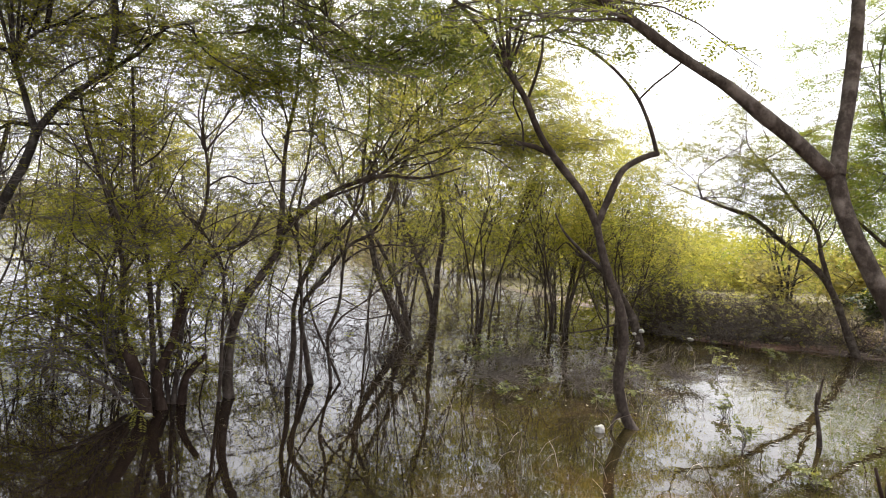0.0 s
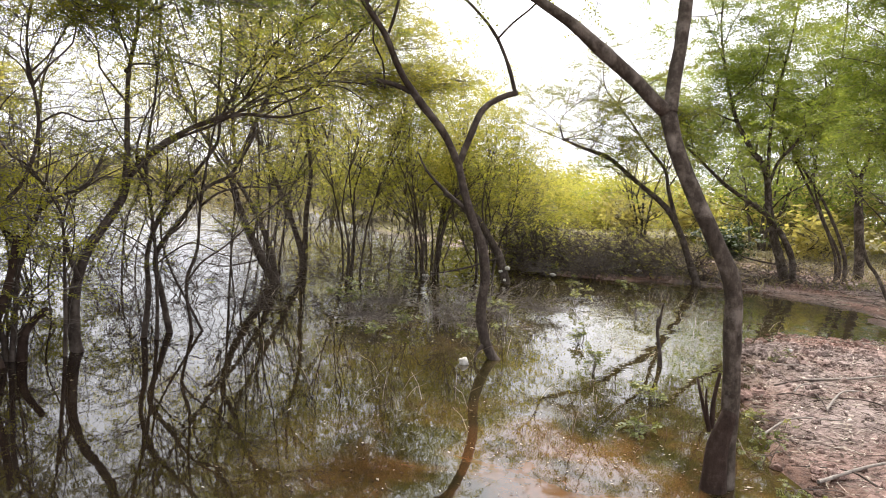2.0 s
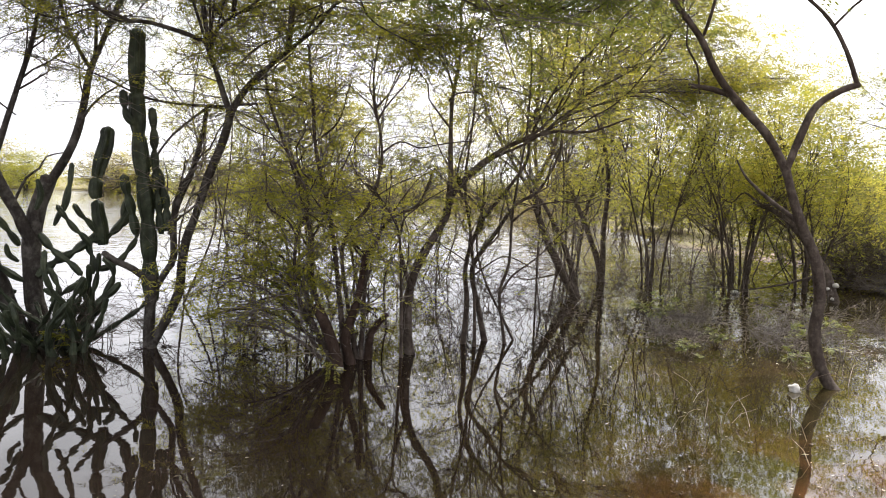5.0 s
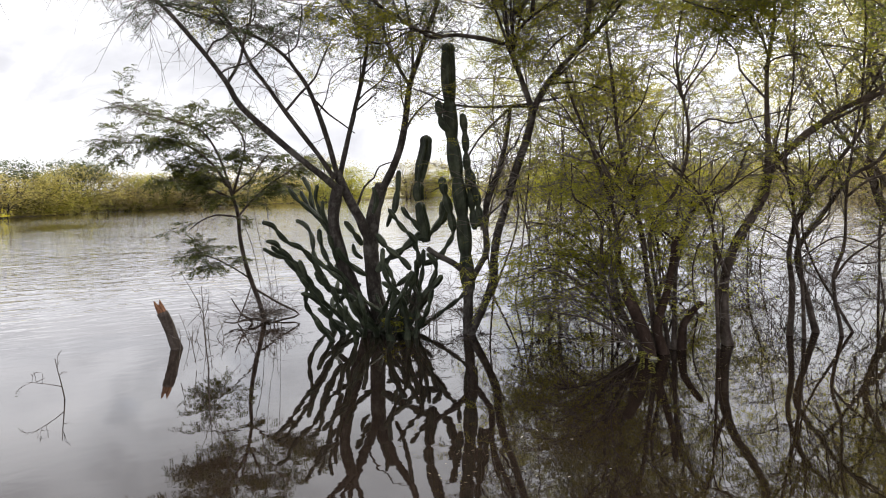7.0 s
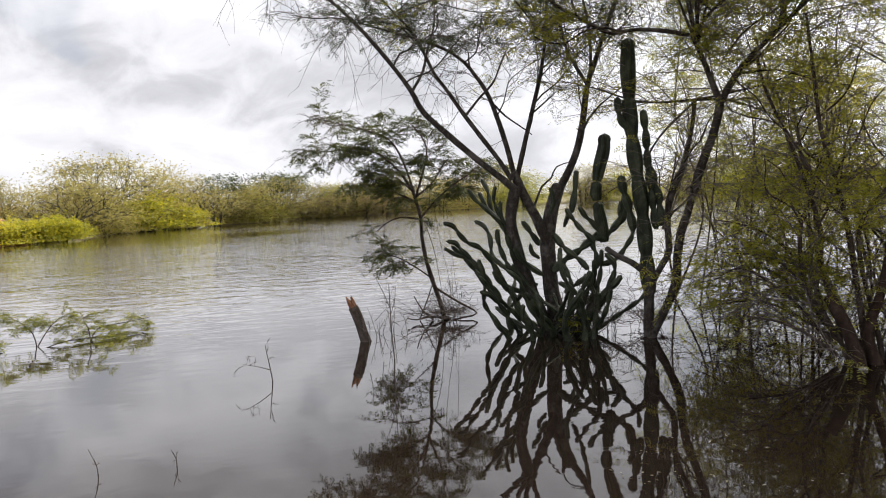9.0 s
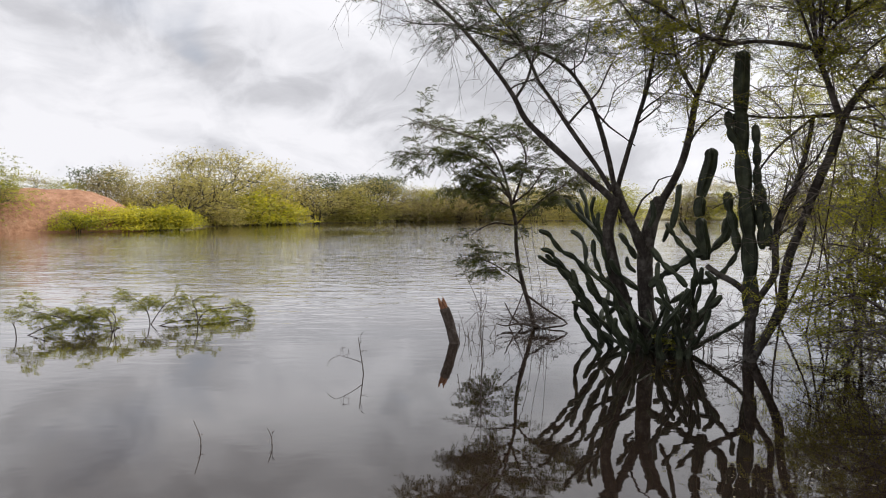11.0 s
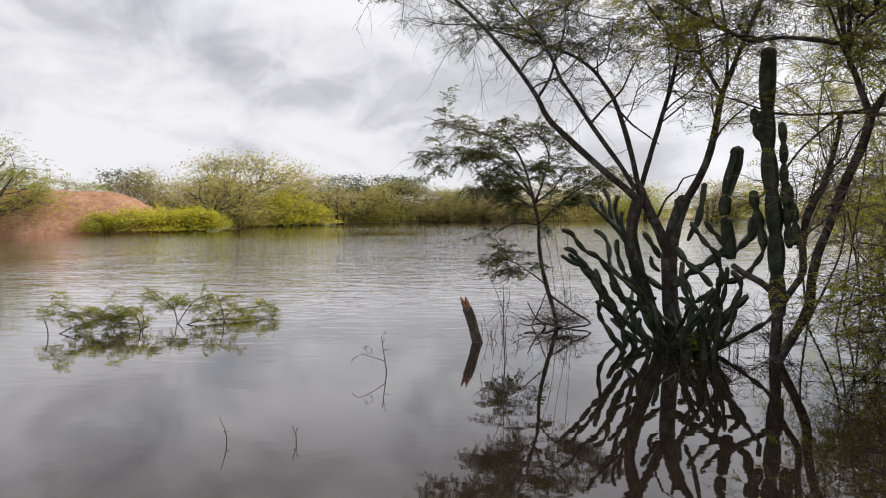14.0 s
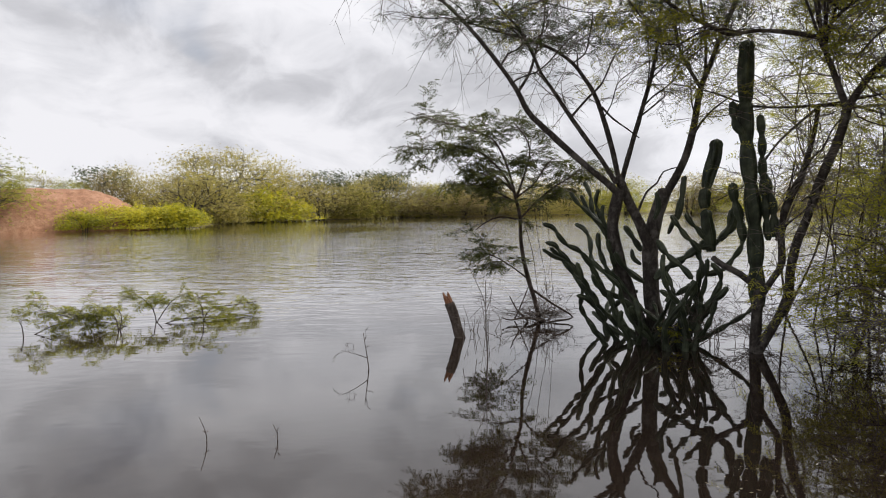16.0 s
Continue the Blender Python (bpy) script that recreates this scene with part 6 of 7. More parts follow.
def scatter_far():
    rng = np.random.default_rng(7)
    line = np.array(SHORE[SHORE.index((2.5, 26)):] + [(-40, -90)], float)
    for a, b in zip(line, line[1:]):
        d = b - a
        length = np.linalg.norm(d)
        land = np.array([d[1], -d[0]]) / length
        rows = max(1, int(length / 4.4))
        for i in range(rows):
            for depth in (1.2, 6.5):
                if depth > 2 and i % 3 == 2:
                    continue
                along = a + d * ((i + rng.uniform(0.1, 0.9)) / rows)
                p = along + land * (depth + rng.uniform(-0.6, 1.5))
                if shore_distance(p[None])[0] < 0.3:
                    p = 2 * along - p
                if p[0] > 0 or p[1] < -30 or (p[0] < -44 and p[1] < 12):
                    continue
                k = rng.uniform(0.75, 1.08) * (1.0 if depth < 2 else 1.16)
                o = variants[rng.integers(0, 4)]
                copy_thing(o, Matrix.LocRotScale((p[0], p[1], 0.1), Euler((0, 0, rng.uniform(0, 6.3))), (k * 1.15, k * 1.15, k * rng.uniform(0.85, 1.1) * (0.7 if p[0] > -30 else 1.0))))


scatter_far()
for i, (x, y, k) in enumerate([(-68, 14, 1.1), (-74, 18, 1.6), (-75, 22.5, 1.42), (-72, 16.0, 1.45), (-70, 11, 0.95), (-76, 26.0, 1.15)]):
    copy_thing(variants[i % 2], Matrix.LocRotScale((x, y, 0.2), Euler((0, 0, i * 1.3)), (k, k, k)))
for i in range(15):
    copy_thing(variants[(0, 3, 1, 2)[i % 4]], Matrix.LocRotScale((-78.5 - 0.9 * math.sin(i * 1.9), 24 + 3.4 * i, 0.3), Euler((0, 0, i * 2.3)), (1.5, 1.5, 0.85 + 0.3 * math.sin(i * 2.1))))
for x, y, k in [(-53.6, 3.2, 0.75), (-54.2, 5.2, 0.9), (-56.5, 10.3, 0.75), (-70.5, 20.5, 1.7), (-72.5, 23.5, 1.4), (-54.8, 7.0, 0.9), (-69.5, 17.0, 1.1)]:
    copy_thing(low_green, Matrix.LocRotScale((x, y, 0.1), Euler((0, 0, x)), (k, k, k)))
clump_tree("shore_tree", "broad green tree at the end of the red embankment", -54, -4.0, 7.2, 4.3, 76, leaf_olive, clumps=60, leaves=90, size=0.3, pairs=2, rel=0.5, slim=0.3, skirt=0.18, r0=0.14, puff=(0.24, 0.05), twigs=14)
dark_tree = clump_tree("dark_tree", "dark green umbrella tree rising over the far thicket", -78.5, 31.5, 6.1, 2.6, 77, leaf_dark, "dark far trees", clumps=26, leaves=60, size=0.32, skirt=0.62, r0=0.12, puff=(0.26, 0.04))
for x, y, k in [(-79, 37.5, 1.0), (-79.5, 40.0, 0.97), (-74.5, 6.5, 0.95)]:
    copy_thing(dark_tree, Matrix.LocRotScale((x, y, 0.1), Euler((0, 0, y)), (k, k, k)))
for i, (x, y, h) in enumerate([(-70, -3, 3.4), (-71, 3, 3.0), (-70, 6, 3.6), (-70, -9, 3.6), (-71, 0, 2.8), (-71, 8.5, 3.8), (-71, -6, 3.2)]):
    copy_thing(variants[(0, 2, 3, 2, 1, 0, 2)[i]], Matrix.LocRotScale((x, y, 1.8), Euler((0, 0, i)), (0.7, 0.7, h / 4.6)))

# the wood behind the bank
for i, (x, y, h, w) in enumerate([(4.8, 31.0, 8.2, 3.2), (14.6, 29.0, 5.6, 2.6)]):
    clump_tree("airy_tree", "thin hazy tree with feathery pale leaves behind the pool", x, y, h, w, 86 + i, leaf_olive, "airy trees", clumps=44, leaves=44, size=0.26, pairs=2, rel=0.4, slim=0.2, skirt=0.4, r0=0.07, puff=(0.22, 0.045))
WOOD = "wood behind the bank"
wood_a = clump_tree("wood_tree", "green many-stemmed tree in the wood behind the bank", 17.5, 24.5, 6.6, 3.4, 81, leaf_fresh, WOOD, clumps=54, leaves=60, size=0.34, pairs=2, rel=0.45, slim=0.24, skirt=0.3, r0=0.08, puff=(0.22, 0.05), bark=bark_brown)
wood_b = clump_tree("wood_tree", "yellowish many-stemmed tree in the wood behind the bank", 23, 32, 4.4, 3.0, 82, leaf_yellow, WOOD, clumps=44, leaves=60, size=0.4, pairs=1, rel=0.6, slim=0.3, skirt=0.2, r0=0.07, bark=bark_brown)
wood_c = bush("low_bush", "low olive undergrowth behind the bank", 17, 21.0, 1.7, 1.6, 7, 83, leaf_far_haze, (50, 0.9, 4, 0.4, 4), 0.34, 1, 0.03, "undergrowth behind the bank", z0=0.1, rel=0.6, slim=0.34, fine=False)
for i, (x, y, k) in enumerate([(22, 21, 1.0), (25, 17.5, 1.05), (21, 27, 1.1), (27, 25, 1.2), (30, 19, 1.2), (28, 13, 1.1), (24, 9, 1.1)]):
    copy_thing(wood_a, Matrix.LocRotScale((x, y, 0.2), Euler((0, 0, i * 1.7)), (k, k, k)))
for i, (x, y, k) in enumerate([(9, 42, 1.0), (3.5, 33, 0.8), (12, 58, 1.2), (1, 36, 0.95), (27, 34, 1.0), (22, 60, 1.2), (31, 62, 1.2)]):
    copy_thing(wood_b, Matrix.LocRotScale((x, y, 0.2), Euler((0, 0, i * 1.7)), (k, k, k)))
for i, (x, y, k) in enumerate([(16.5, 27.5, 1.2), (20.5, 25, 1.4), (24, 24, 1.5), (27, 21, 1.5), (23, 28, 1.6), (14, 29, 1.1), (29, 17, 1.5), (15.5, 35, 1.0), (20, 40, 1.2), (11, 34, 0.8), (18.5, 25, 1.2), (25, 42, 1.3)]):
    copy_thing(wood_c, Matrix.LocRotScale((x, y, 0.2), Euler((0, 0, i * 2.1)), (k, k, k)))

bush("dark_bush", "dense dark green bush on the bare bank", 13.3, 20.2, 1.0, 0.7, 7, 84, leaf_dark, (60, 0.6, 5, 0.3, 5), 0.26, 2, 0.03, "", "bush", z0=0.1, rel=0.5, slim=0.36, fine=False)

# ---- things in the water ----
raft_limbs = [(k, a, b, *[(x, y, z * 0.72) for x, y, z in pts]) for k, a, b, *pts in raft_limbs]
plant("floating_branch", "fallen leafy branch lying half sunk in the lake", "branch", raft_limbs, bark_dark, leaf_olive, 90,
      (80, 0.22, 5, 0.12, 5), 0.085, 5, start=0.15, up=0.05, patchy=0, sides=6, low=0.03, rel=0.36, slim=0.2, flat=0.7)
plant("water_twig", "bare twig with a few leaves standing in the water", "twig", wtwig_limbs, twig_bark, leaf_dark, 91, (6, 0.1, 2, 0.06, 2), 0.05, 3, start=0.5, sides=5, step=0.03, low=0.02, group="twigs in the water")
plant("water_twig", "thin bare twig standing in the water", "twig", wtwig2_limbs, twig_bark, leaf_dark, 92, (2, 0.05, 1, 0.03, 0), sides=5, step=0.03, low=0.02, group="twigs in the water")
plant("water_twig", "thin bare twig standing in the water", "twig", wtwig3_limbs, twig_bark, leaf_dark, 93, (2, 0.05, 1, 0.03, 0), sides=5, step=0.03, low=0.02, group="twigs in the water")
plant("reed_clump", "thin dry stems standing beside the broken stump", "reeds", reed1_limbs, twig_bark, leaf_dark, 94, (16, 0.16, 2, 0.08, 1), 0.04, 3, sides=5, step=0.03, low=0.02)
plant("snag", "forked dark stick standing in the shallows", "stick", stick_limbs, bark_dark, leaf_dark, 95, (0, 0, 0, 0, 0), sides=7, step=0.04)


def thin_stems(label, x, y, reach, count, height, seed):
    """Dry upright stems, a few of them forked, in shallow water."""
    rng = np.random.default_rng(seed)
    limbs = []
    for i in range(count):
        a, r = rng.uniform(0, 2 * math.pi), reach * math.sqrt(rng.random())
        p = np.array([x + r * math.cos(a), y + r * math.sin(a), -0.03])
        h, lean = height * rng.uniform(0.35, 1.0), rng.normal(size=2) * 0.07
        mid, top = p + [lean[0] * 0.4, lean[1] * 0.4, h * 0.5], p + [lean[0], lean[1], h]
        limbs.append(("limb", 0.0045, 0.002, tuple(p), tuple(mid), tuple(top)))
        if i % 2:
            limbs.append(("limb", 0.003, 0.0015, tuple(mid), tuple(mid + [lean[1] + 0.03, -lean[0], h * 0.2]), tuple(mid + [lean[1] * 2 + 0.05, -lean[0] * 2, h * 0.45])))
    plant("reed_clump", label, "reeds", limbs, twig_bark, leaf_dark, seed, (10, 0.1, 2, 0.06, 1), 0.03, 3, sides=4, step=0.06, low=0.02, base=(x, y, 0), group="thin stems in the water")


thin_stems("thin dry stems standing between stump and small tree", -6.55, 4.45, 0.35, 9, 0.5, 96)
thin_stems("thin reddish dry stems beside the cactus trunk", -4.75, 5.95, 0.3, 16, 0.62, 97)
thin_stems("thin dry stems round the foot of the small tree", -6.8, 5.3, 0.35, 12, 0.6, 98)


def build_stump(limbs):
    kind, r0, r1, *points = limbs[0]
    x, y = points[0][0], points[0][1]
    root = new("broken_stump")
    root.location = (x, y, 0)
    root.empty_display_size = 0.1
    tagged(root, "broken dark stump with a torn orange-brown top", "stump")
    off = np.array([x, y, 0])
    me, path, r = limb_mesh("trunk", np.array(points) - off, r0, r1, 0.03, 14)
    part_of("trunk", me, bark_dark, root)
    rng = np.random.default_rng(5)
    a, end = path[-1], path[-1] - path[-4]
    end = end / np.linalg.norm(end)
    for i in range(9):                      # splinters
        ang = 2 * math.pi * i / 9
        side = np.array([math.cos(ang), math.sin(ang), 0]) * 0.03
        h = 0.17 * rng.uniform(0.45, 1.0) * (1.15 if math.cos(ang) < 0.2 else 0.6)
        p = np.stack([a + side * 0.9 - end * 0.02, a + side * 0.95 + end * h * 0.5, a + side + end * h])[None]
        part_of("splinter", quad_mesh("splinter", *tubes(p, np.array([[0.022, 0.018, 0.003]]), 6)), torn_wood, root)


build_stump(stump_limbs)

# ---- litter, weeds and flotsam ----
def on_ground(rng, n, x0, x1, y0, y1, least=0.08):
    p = np.column_stack([rng.uniform(x0, x1, n), rng.uniform(y0, y1, n)])
    return p[shore_distance(p) > least]


def build_straw(label, n, x0, x1, y0, y1, long, thick, seed):
    rng = np.random.default_rng(seed)
    p = on_ground(rng, n, x0, x1, y0, y1)
    p = p[[noise.noise(Vector((x * 1.1, y * 1.1, 9))) > rng.uniform(-0.55, 0.4) for x, y in p]]
    m = len(p)
    z = ground_height(p) + rng.uniform(0.0, 0.035, m)
    a, l = rng.uniform(0, 2 * np.pi, m), long * rng.uniform(0.25, 1.0, m) ** 1.5
    d = np.column_stack([np.cos(a), np.sin(a), rng.normal(size=m) * 0.12]) * l[:, None] * 0.5
    mid = np.column_stack([p, z])
    bend = np.column_stack([-np.sin(a), np.cos(a), np.zeros(m)]) * (l * rng.normal(size=m) * 0.12)[:, None]
    path = np.stack([mid - d, mid + bend, mid + d], 1)
    path[..., 2] = np.maximum(path[..., 2], z[:, None] - 0.012)
    r = (thick * rng.uniform(0.5, 1.3, m))[:, None] * np.array([1, 0.9, 0.5])
    ob = part_of("dry_stalks", quad_mesh("dry_stalks", *tubes(path, r, 3), False), straw, None)
    tagged(ob, label, "plant litter", kind="stuff")


build_straw("dry stalks and twigs strewn over the bank", 24000, 2.2, 9.5, 1.0, 8.9, 0.16, 0.0026, 201)
build_straw("dry stalks scattered on the far bank", 11000, 4.0, 22.0, 9.0, 24.0, 0.45, 0.007, 202)


def lump_shapes(rng, centres, sizes, flat=0.8, rows=5, cols=7):
    """Uneven clods: small knobbly balls joined into arrays."""
    th = np.linspace(0.02, np.pi - 0.02, rows)
    ph = np.linspace(0, 2 * np.pi, cols, endpoint=False)
    base = np.stack([np.sin(th)[:, None] * np.cos(ph), np.sin(th)[:, None] * np.sin(ph), np.repeat(np.cos(th)[:, None], cols, 1)], -1)
    n = len(centres)
    k = 1 + 0.16 * rng.normal(size=(n, rows, cols, 1))
    v = centres[:, None, None] + base[None] * k * sizes[:, None, None, None] * [1, 1, flat]
    i, r, c = np.meshgrid(np.arange(n), np.arange(rows - 1), np.arange(cols), indexing="ij")
    b = (i * rows + r) * cols
    q = np.stack([b + c, b + cols + c, b + cols + (c + 1) % cols, b + (c + 1) % cols], -1).reshape(-1, 4)
    return v.reshape(-1, 3), q


def build_clods():
    rng = np.random.default_rng(203)
    p = np.vstack([on_ground(rng, 700, 3.4, 8.5, 5.0, 8.8, 0.02), on_ground(rng, 2600, 2.4, 9, 1.2, 8.8, 0.05), on_ground(rng, 900, 5.4, 13, 13.2, 16.5, 0.03)])
    heap = np.column_stack([rng.normal(5.9, 0.4, 260), rng.normal(7.3, 0.35, 260)])
    p = np.vstack([p, heap[shore_distance(heap) > 0.02]])
    size = 0.008 + 0.036 * rng.random(len(p)) ** 2 * np.where(rng.random(len(p)) < 0.15, 2.0, 1)
    edge = np.column_stack([rng.uniform(2.2, 8.5, 5000), rng.uniform(2.2, 9.0, 5000)])
    edge = edge[np.abs(shore_distance(edge) - 0.05) < 0.16]
    p, size = np.vstack([p, edge]), np.concatenate([size, 0.01 + 0.035 * rng.random(len(edge)) ** 2])
    c = np.column_stack([p, ground_height(p) + size * 0.2])
    ob = part_of("clods", quad_mesh("clods", *lump_shapes(rng, c, size), False), soil, None)
    tagged(ob, "red-brown clods of earth along the bank", "clods", kind="stuff")


build_clods()


def build_flotsam():
    """Leaf scraps and chaff floating on the pool."""
    rng = np.random.default_rng(204)
    n = 30000
    p = np.column_stack([rng.uniform(-2.5, 8.5, n), rng.uniform(2.8, 13.5, n)])
    keep = np.array([noise.noise(Vector((x * 0.55, y * 0.55, 2))) + 0.07 * x > rng.uniform(-0.3, 0.7) for x, y in p])
    p = p[keep & (shore_distance(p) < -0.05)]
    m = len(p)
    a, l = rng.uniform(0, 2 * np.pi, m), rng.uniform(0.004, 0.015, m) * np.where(rng.random(m) < 0.05, 2.0, 1)
    u = np.column_stack([np.cos(a), np.sin(a), rng.normal(size=m) * 0.15]) * l[:, None]
    w = np.column_stack([-np.sin(a), np.cos(a), rng.normal(size=m) * 0.15]) * (l * rng.uniform(0.2, 0.6, m))[:, None]
    c = np.column_stack([p, np.full(m, 0.007)])
    v = np.stack([c - u, c + w, c + u, c - w], 1)
    v[..., 2] = np.maximum(v[..., 2], 0.003)
    ob = part_of("flotsam", quad_mesh("flotsam", v.reshape(-1, 3), np.arange(4 * m).reshape(-1, 4), False), chaff, None)
    tagged(ob, "pale leaf scraps and chaff floating on the pool", "flotsam", kind="stuff")


build_flotsam()


def weed(x, y, h, seed, leaf=None, n=4, size=0.06, name="water_weed", label="small pale green weed rising from the water"):
    rng = np.random.default_rng(seed)
    limbs = [("limb", 0.005, 0.002, (x, y, -0.03), *[(x + rng.normal() * 0.1 * f, y + rng.normal() * 0.1 * f, h * f * rng.uniform(0.8, 1.1)) for f in (0.5, 1.0)]) for _ in range(n)]
    plant(name, label, "weed", limbs, twig_bark, leaf or weed_leaf, seed, (8, 0.09, 2, 0.05, 3), size, 3, patchy=0, start=0.3, sides=4, step=0.06, rel=0.55, slim=0.32, low=0.02, group="weeds in the pool")


for i, (x, y, h) in enumerate([(0.66, 9.1, 0.28), (1.0, 9.8, 0.3), (0.75, 9.3, 0.35), (2.9, 6.3, 0.22), (1.57, 10.5, 0.3), (2.55, 9.4, 0.35), (2.2, 8.6, 0.3), (2.5, 8.0, 0.4), (1.3, 8.2, 0.2), (5.0, 9.6, 0.25),
                                (4.3, 10.4, 0.3), (3.3, 7.6, 0.16), (3.1, 5.4, 0.12), (2.6, 4.7, 0.1), (1.9, 7.4, 0.2), (0.9, 7.6, 0.2), (4.8, 11.8, 0.3), (6.0, 12.3, 0.3)]):
    weed(x, y, h, 210 + i)
for i, (x, y, h) in enumerate([(3.2, 4.1, 0.1), (3.7, 4.8, 0.08), (3.45, 4.4, 0.09), (5.4, 6.9, 0.14), (7.5, 7.8, 0.12), (4.6, 5.4, 0.1), (3.0, 3.5, 0.1), (12.2, 13.6, 0.25), (12.9, 14.2, 0.3), (11.9, 15.2, 0.25), (10.2, 15.6, 0.2), (13.6, 13.2, 0.3), (6.0, 15.4, 0.35), (7.2, 14.9, 0.3), (8.6, 15.4, 0.35), (9.5, 16.0, 0.3), (12.6, 16.4, 0.3), (5.6, 14.9, 0.3)]):
    weed(x, y, h, 230 + i, n=3, size=0.035 if y < 9 else 0.07, label="small green weed on the bare bank", name="bank_weed")
for i, (x, y, h, w) in enumerate([(1.83, 8.2, 0.5, 0.45), (2.5, 8.9, 0.5, 0.4), (1.2, 9.4, 0.3, 0.35), (0.9, 8.2, 0.22, 0.3), (3.4, 9.3, 0.3, 0.35), (-6.75, 5.25, 0.35, 0.45), (-4.9, 5.7, 0.5, 0.5), (-4.5, 6.3, 0.6, 0.5), (-3.6, 6.6, 0.4, 0.5), (-2.9, 7.2, 0.7, 0.6), (-1.6, 7.9, 0.8, 0.6), (-0.7, 8.3, 0.7, 0.6), (-0.2, 10.4, 0.8, 0.7), (-1.5, 9.9, 0.9, 0.7), (-2.6, 10.6, 0.8, 0.8), (0.6, 11.2, 0.7, 0.7), (1.3, 12.4, 0.8, 0.8), (2.3, 13.2, 0.8, 0.8), (-1.2, 13.2, 0.9, 0.9)]):
    bush("drowned_brush", "bare tangled twigs of a drowned bush", x, y, h, w, 12, 240 + i, leaf_olive, (60, 0.4, 5, 0.22, 0), 0.1, 3, 0.006, "drowned brush", "brushwood", up=0.1, bark=twig_bark if i < 5 else bark_dark, twig=twig_bark if i < 5 else bark_dark, step=0.1)


weed(-4.86, 5.4, 0.22, 259, leaf_olive, 5, 0.07, label="yellow-green sprig at the foot of the cactus")


def soft_lump(name, label, category, x, y, z, size, seed, mat, flat=0.8, group=""):
    """A rounded lump with shallow dents."""
    bm = bmesh.new()
    bmesh.ops.create_icosphere(bm, subdivisions=3, radius=size)
    for v in bm.verts:
        q = v.co.normalized()
        v.co *= 1 + 0.4 * noise.noise(q * 1.6 + Vector((seed, 0, 0))) + 0.16 * noise.noise(q * 4 + Vector((seed, 3, 0)))
        v.co.z *= flat
    me = bpy.data.meshes.new(name)
    bm.to_mesh(me)
    bm.free()
    for f in me.polygons:
        f.use_smooth = True
    ob = part_of(name, me, mat, None)
    ob.location = (x, y, z)
    return tagged(ob, label, category, group)


soft_lump("foam_lump", "dirty white lump of foam floating by the crooked tree", "foam", 1.68, 6.54, 0.02, 0.05, 3, white_plastic, 0.85)
for i, (x, y, z, r) in enumerate([(3.72, 12.8, 0.24, 0.035), (3.86, 12.85, 0.3, 0.05), (3.8, 12.76, 0.08, 0.03)]):
    soft_lump("plastic_bag", "crumpled white plastic bag caught on the dead trunk", "plastic bag", x, y, z, r, 10 + i, white_plastic, 0.8, "bags on the dead trunk")
for i, (x, y, z, r) in enumerate([(2.35, 13.2, 0.03, 0.07), (5.2, 14.0, 0.1, 0.06), (7.6, 14.9, 0.2, 0.07), (5.64, 7.09, 0.13, 0.03), (-2.2, 5.75, 0.01, 0.03)]):
    soft_lump("plastic_scrap", "small white scrap of plastic rubbish", "rubbish", x, y, z, r, 20 + i, white_plastic, 0.5, "white rubbish scraps")


def fallen_stick(points, r0, r1, mat):
    pts = np.array(points, float)
    pts[:, 2] += ground_height(pts[:, :2])
    me, path, r = limb_mesh("fallen_stick", pts - pts[0], r0, r1, 0.06, 7)
    ob = part_of("fallen_stick", me, mat, None)
    ob.location = pts[0]
    tagged(ob, "dry fallen stick lying on the bare bank", "stick", "sticks on the bank")


def strew_sticks():
    rng = np.random.default_rng(270)
    p = on_ground(rng, 70, 2.8, 8.5, 2.2, 8.4, 0.2)
    for x, y in p[:38]:
        a, l = rng.uniform(0, 6.3), rng.uniform(0.25, 0.8)
        c, d = math.cos(a) * l, math.sin(a) * l
        fallen_stick([(x, y, 0.02), (x + c * 0.5 + rng.normal() * 0.04, y + d * 0.5, 0.045), (x + c, y + d, 0.02)], rng.uniform(0.004, 0.009), 0.003, bark_dark if rng.random() < 0.5 else dead_bark)


for pts, r0, r1 in [([(3.3, 3.72, 0.03), (3.8, 3.8, 0.05), (4.5, 3.92, 0.03)], 0.013, 0.007), ([(4.4, 5.0, 0.02), (4.8, 5.3, 0.05), (5.1, 5.35, 0.02)], 0.012, 0.006),
                    ([(3.5, 4.6, 0.02), (3.9, 4.75, 0.06), (4.3, 4.7, 0.02)], 0.01, 0.005), ([(5.0, 6.0, 0.02), (5.5, 5.9, 0.04), (6.1, 6.1, 0.02)], 0.014, 0.007),
                    ([(6.0, 4.8, 0.02), (6.4, 5.2, 0.04), (6.6, 5.6, 0.02)], 0.012, 0.006), ([(4.0, 3.0, 0.02), (4.4, 3.2, 0.05), (5.0, 3.2, 0.02)], 0.014, 0.008),
                    ([(9.5, 14.9, 0.02), (10.2, 15.2, 0.12), (11.2, 15.1, 0.04)], 0.05, 0.03), ([(9.4, 14.6, 0.02), (9.55, 14.7, 0.5), (9.5, 14.8, 0.9)], 0.03, 0.015)]:
    fallen_stick(pts, r0, r1, dead_bark)
strew_sticks()


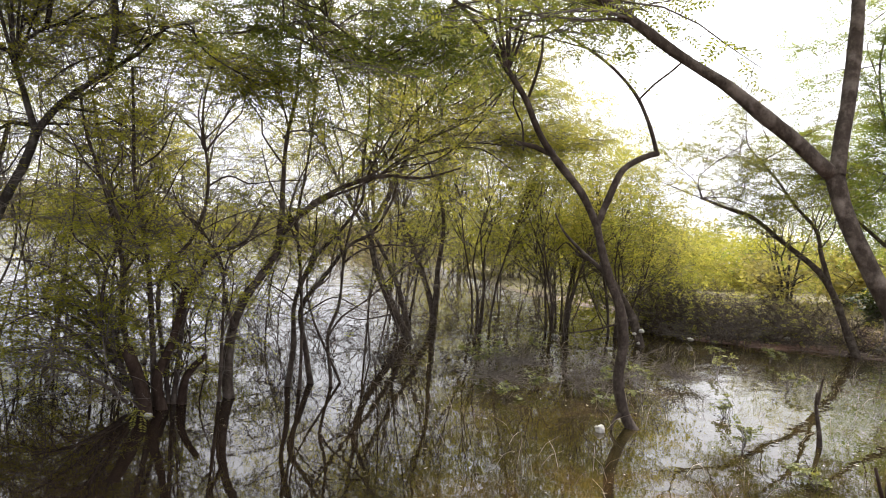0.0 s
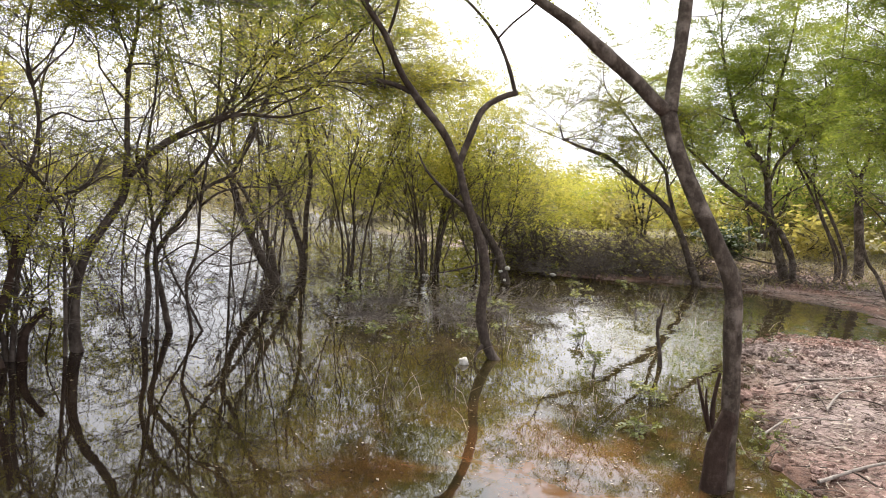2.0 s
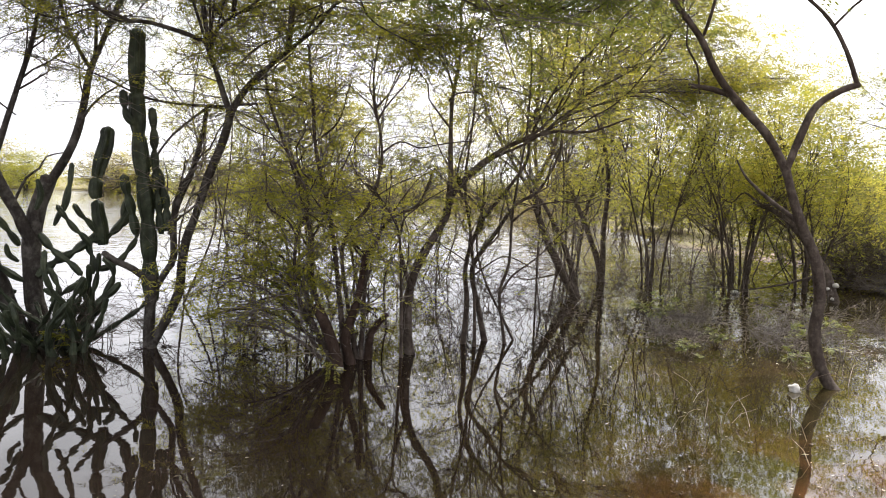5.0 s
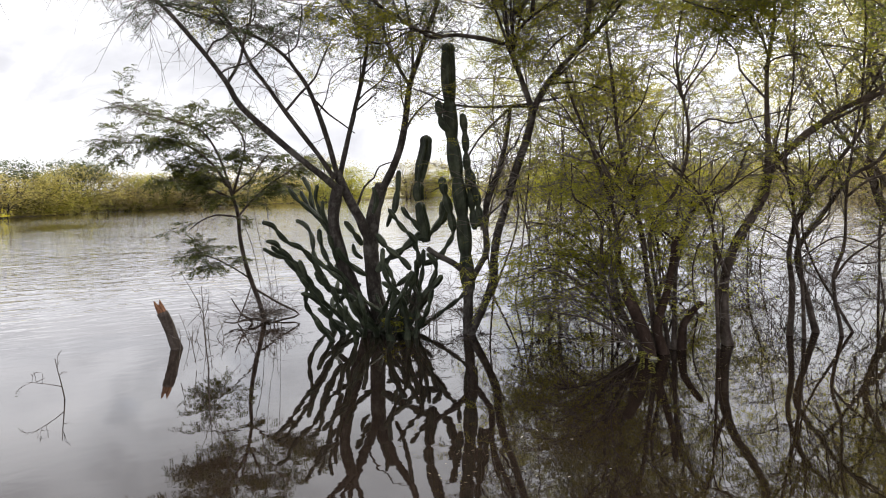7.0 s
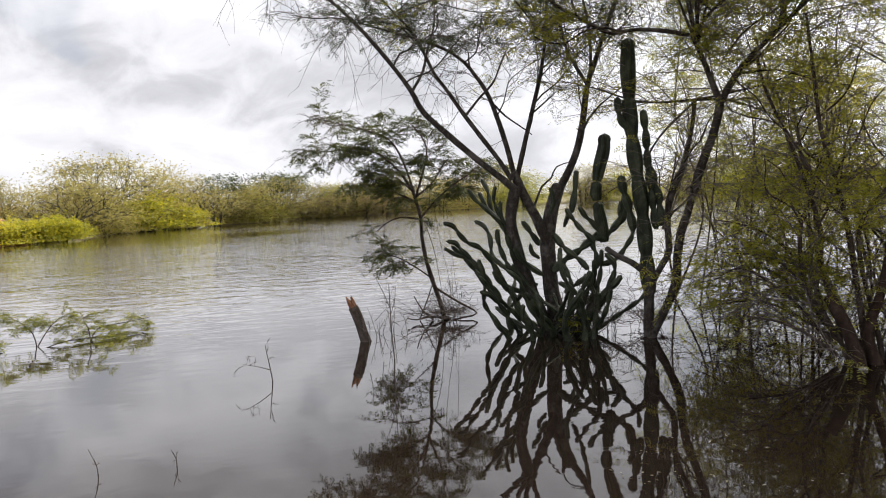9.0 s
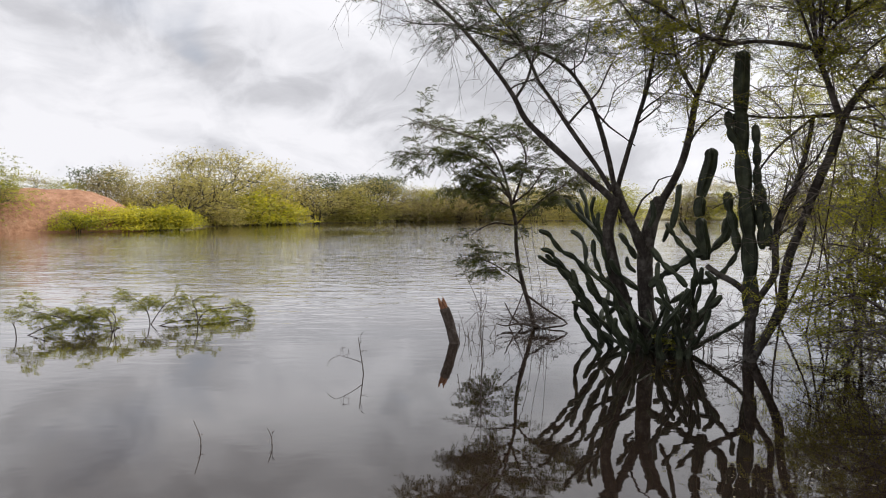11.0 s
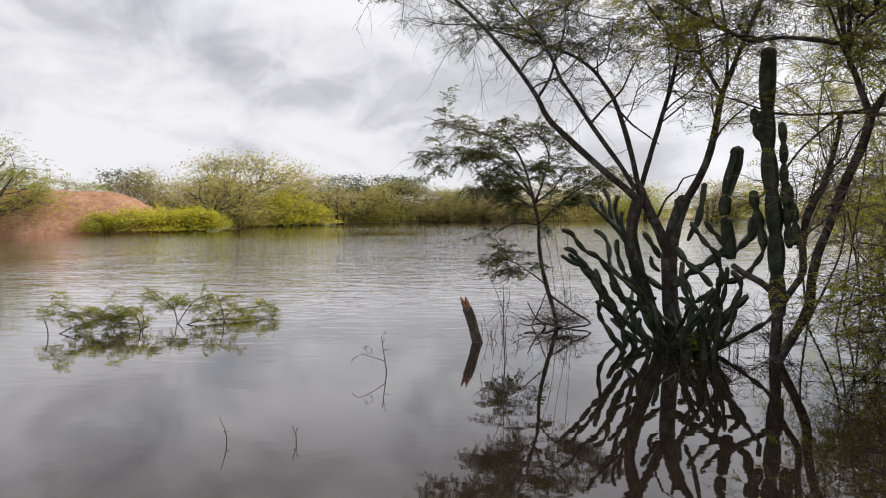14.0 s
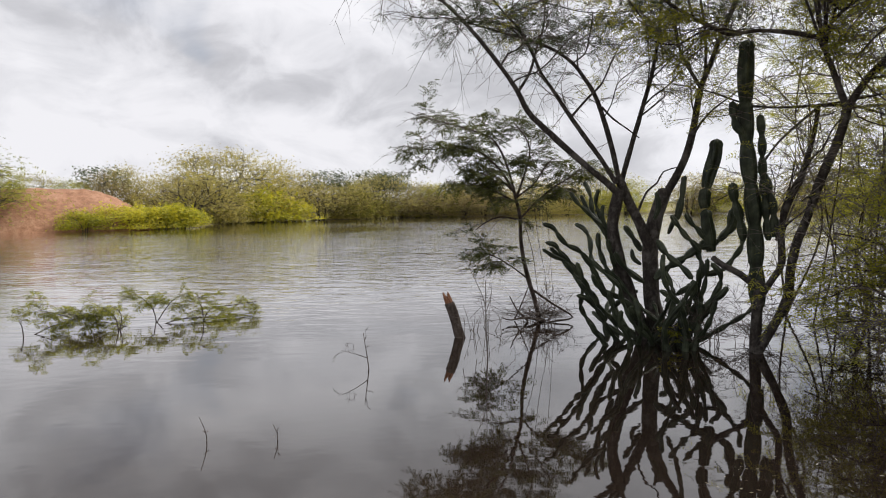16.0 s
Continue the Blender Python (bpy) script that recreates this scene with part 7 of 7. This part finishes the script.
def build_grass():
    """Dry grass and seedlings under the bushes behind the pool."""
    rng = np.random.default_rng(260)
    p = on_ground(rng, 14000, 5.0, 22.0, 13.5, 28.0, 0.1)
    p = p[[noise.noise(Vector((x * 0.45, y * 0.45, 4))) > rng.uniform(-0.5, 0.3) for x, y in p]]
    m = len(p)
    h = rng.uniform(0.06, 0.24, m)
    a = rng.uniform(0, 2 * np.pi, m)
    lean = np.column_stack([np.cos(a), np.sin(a)]) * (h * rng.uniform(0.3, 1.6, m))[:, None]
    z = ground_height(p) - 0.01
    path = np.stack([np.column_stack([p, z]), np.column_stack([p + lean * 0.35, z + h * 0.6]), np.column_stack([p + lean, z + h])], 1)
    r = (rng.uniform(0.006, 0.014, m))[:, None] * np.array([1, 0.8, 0.15])
    ob = part_of("dry_grass", quad_mesh("dry_grass", *tubes(path, r, 3), False), grass_blade, None)
    tagged(ob, "thin dry yellowish grass behind the pool", "grass", kind="stuff")


build_grass()


def build_scraps():
    """Dead leaves and chips on the bank."""
    rng = np.random.default_rng(262)
    p = on_ground(rng, 15000, 2.3, 9.5, 1.0, 8.9, 0.06)
    m = len(p)
    a, l = rng.uniform(0, 2 * np.pi, m), rng.uniform(0.005, 0.02, m)
    u = np.column_stack([np.cos(a), np.sin(a), rng.normal(size=m) * 0.4]) * l[:, None]
    w = np.column_stack([-np.sin(a), np.cos(a), rng.normal(size=m) * 0.4]) * (l * rng.uniform(0.25, 0.7, m))[:, None]
    c = np.column_stack([p, ground_height(p) + 0.014])
    v = np.stack([c - u, c + w, c + u, c - w], 1)
    ob = part_of("leaf_scraps", quad_mesh("leaf_scraps", v.reshape(-1, 3), np.arange(4 * m).reshape(-1, 4), False), straw, None)
    tagged(ob, "dead leaves and wood chips on the bank", "plant litter", kind="stuff")


def build_drowned_grass():
    rng = np.random.default_rng(263)
    n = 2000
    p = np.column_stack([rng.uniform(-0.5, 7.5, n), rng.uniform(4.2, 13.5, n)])
    p = p[np.array([noise.noise(Vector((x * 0.7, y * 0.7, 8))) > rng.uniform(0.0, 0.5) for x, y in p]) & (shore_distance(p) < -0.1)]
    m = len(p)
    h, a = rng.uniform(0.04, 0.22, m), rng.uniform(0, 2 * np.pi, m)
    lean = np.column_stack([np.cos(a), np.sin(a)]) * (h * rng.uniform(0.1, 1.3, m))[:, None]
    path = np.stack([np.column_stack([p, np.full(m, -0.02)]), np.column_stack([p + lean * 0.4, h * 0.6]), np.column_stack([p + lean, h])], 1)
    r = rng.uniform(0.0015, 0.003, m)[:, None] * np.array([1, 0.8, 0.3])
    ob = part_of("drowned_grass", quad_mesh("drowned_grass", *tubes(path, r, 3), False), straw, None)
    tagged(ob, "dry drowned grass stems poking out of the pool", "grass", kind="stuff")


build_scraps()
build_drowned_grass()
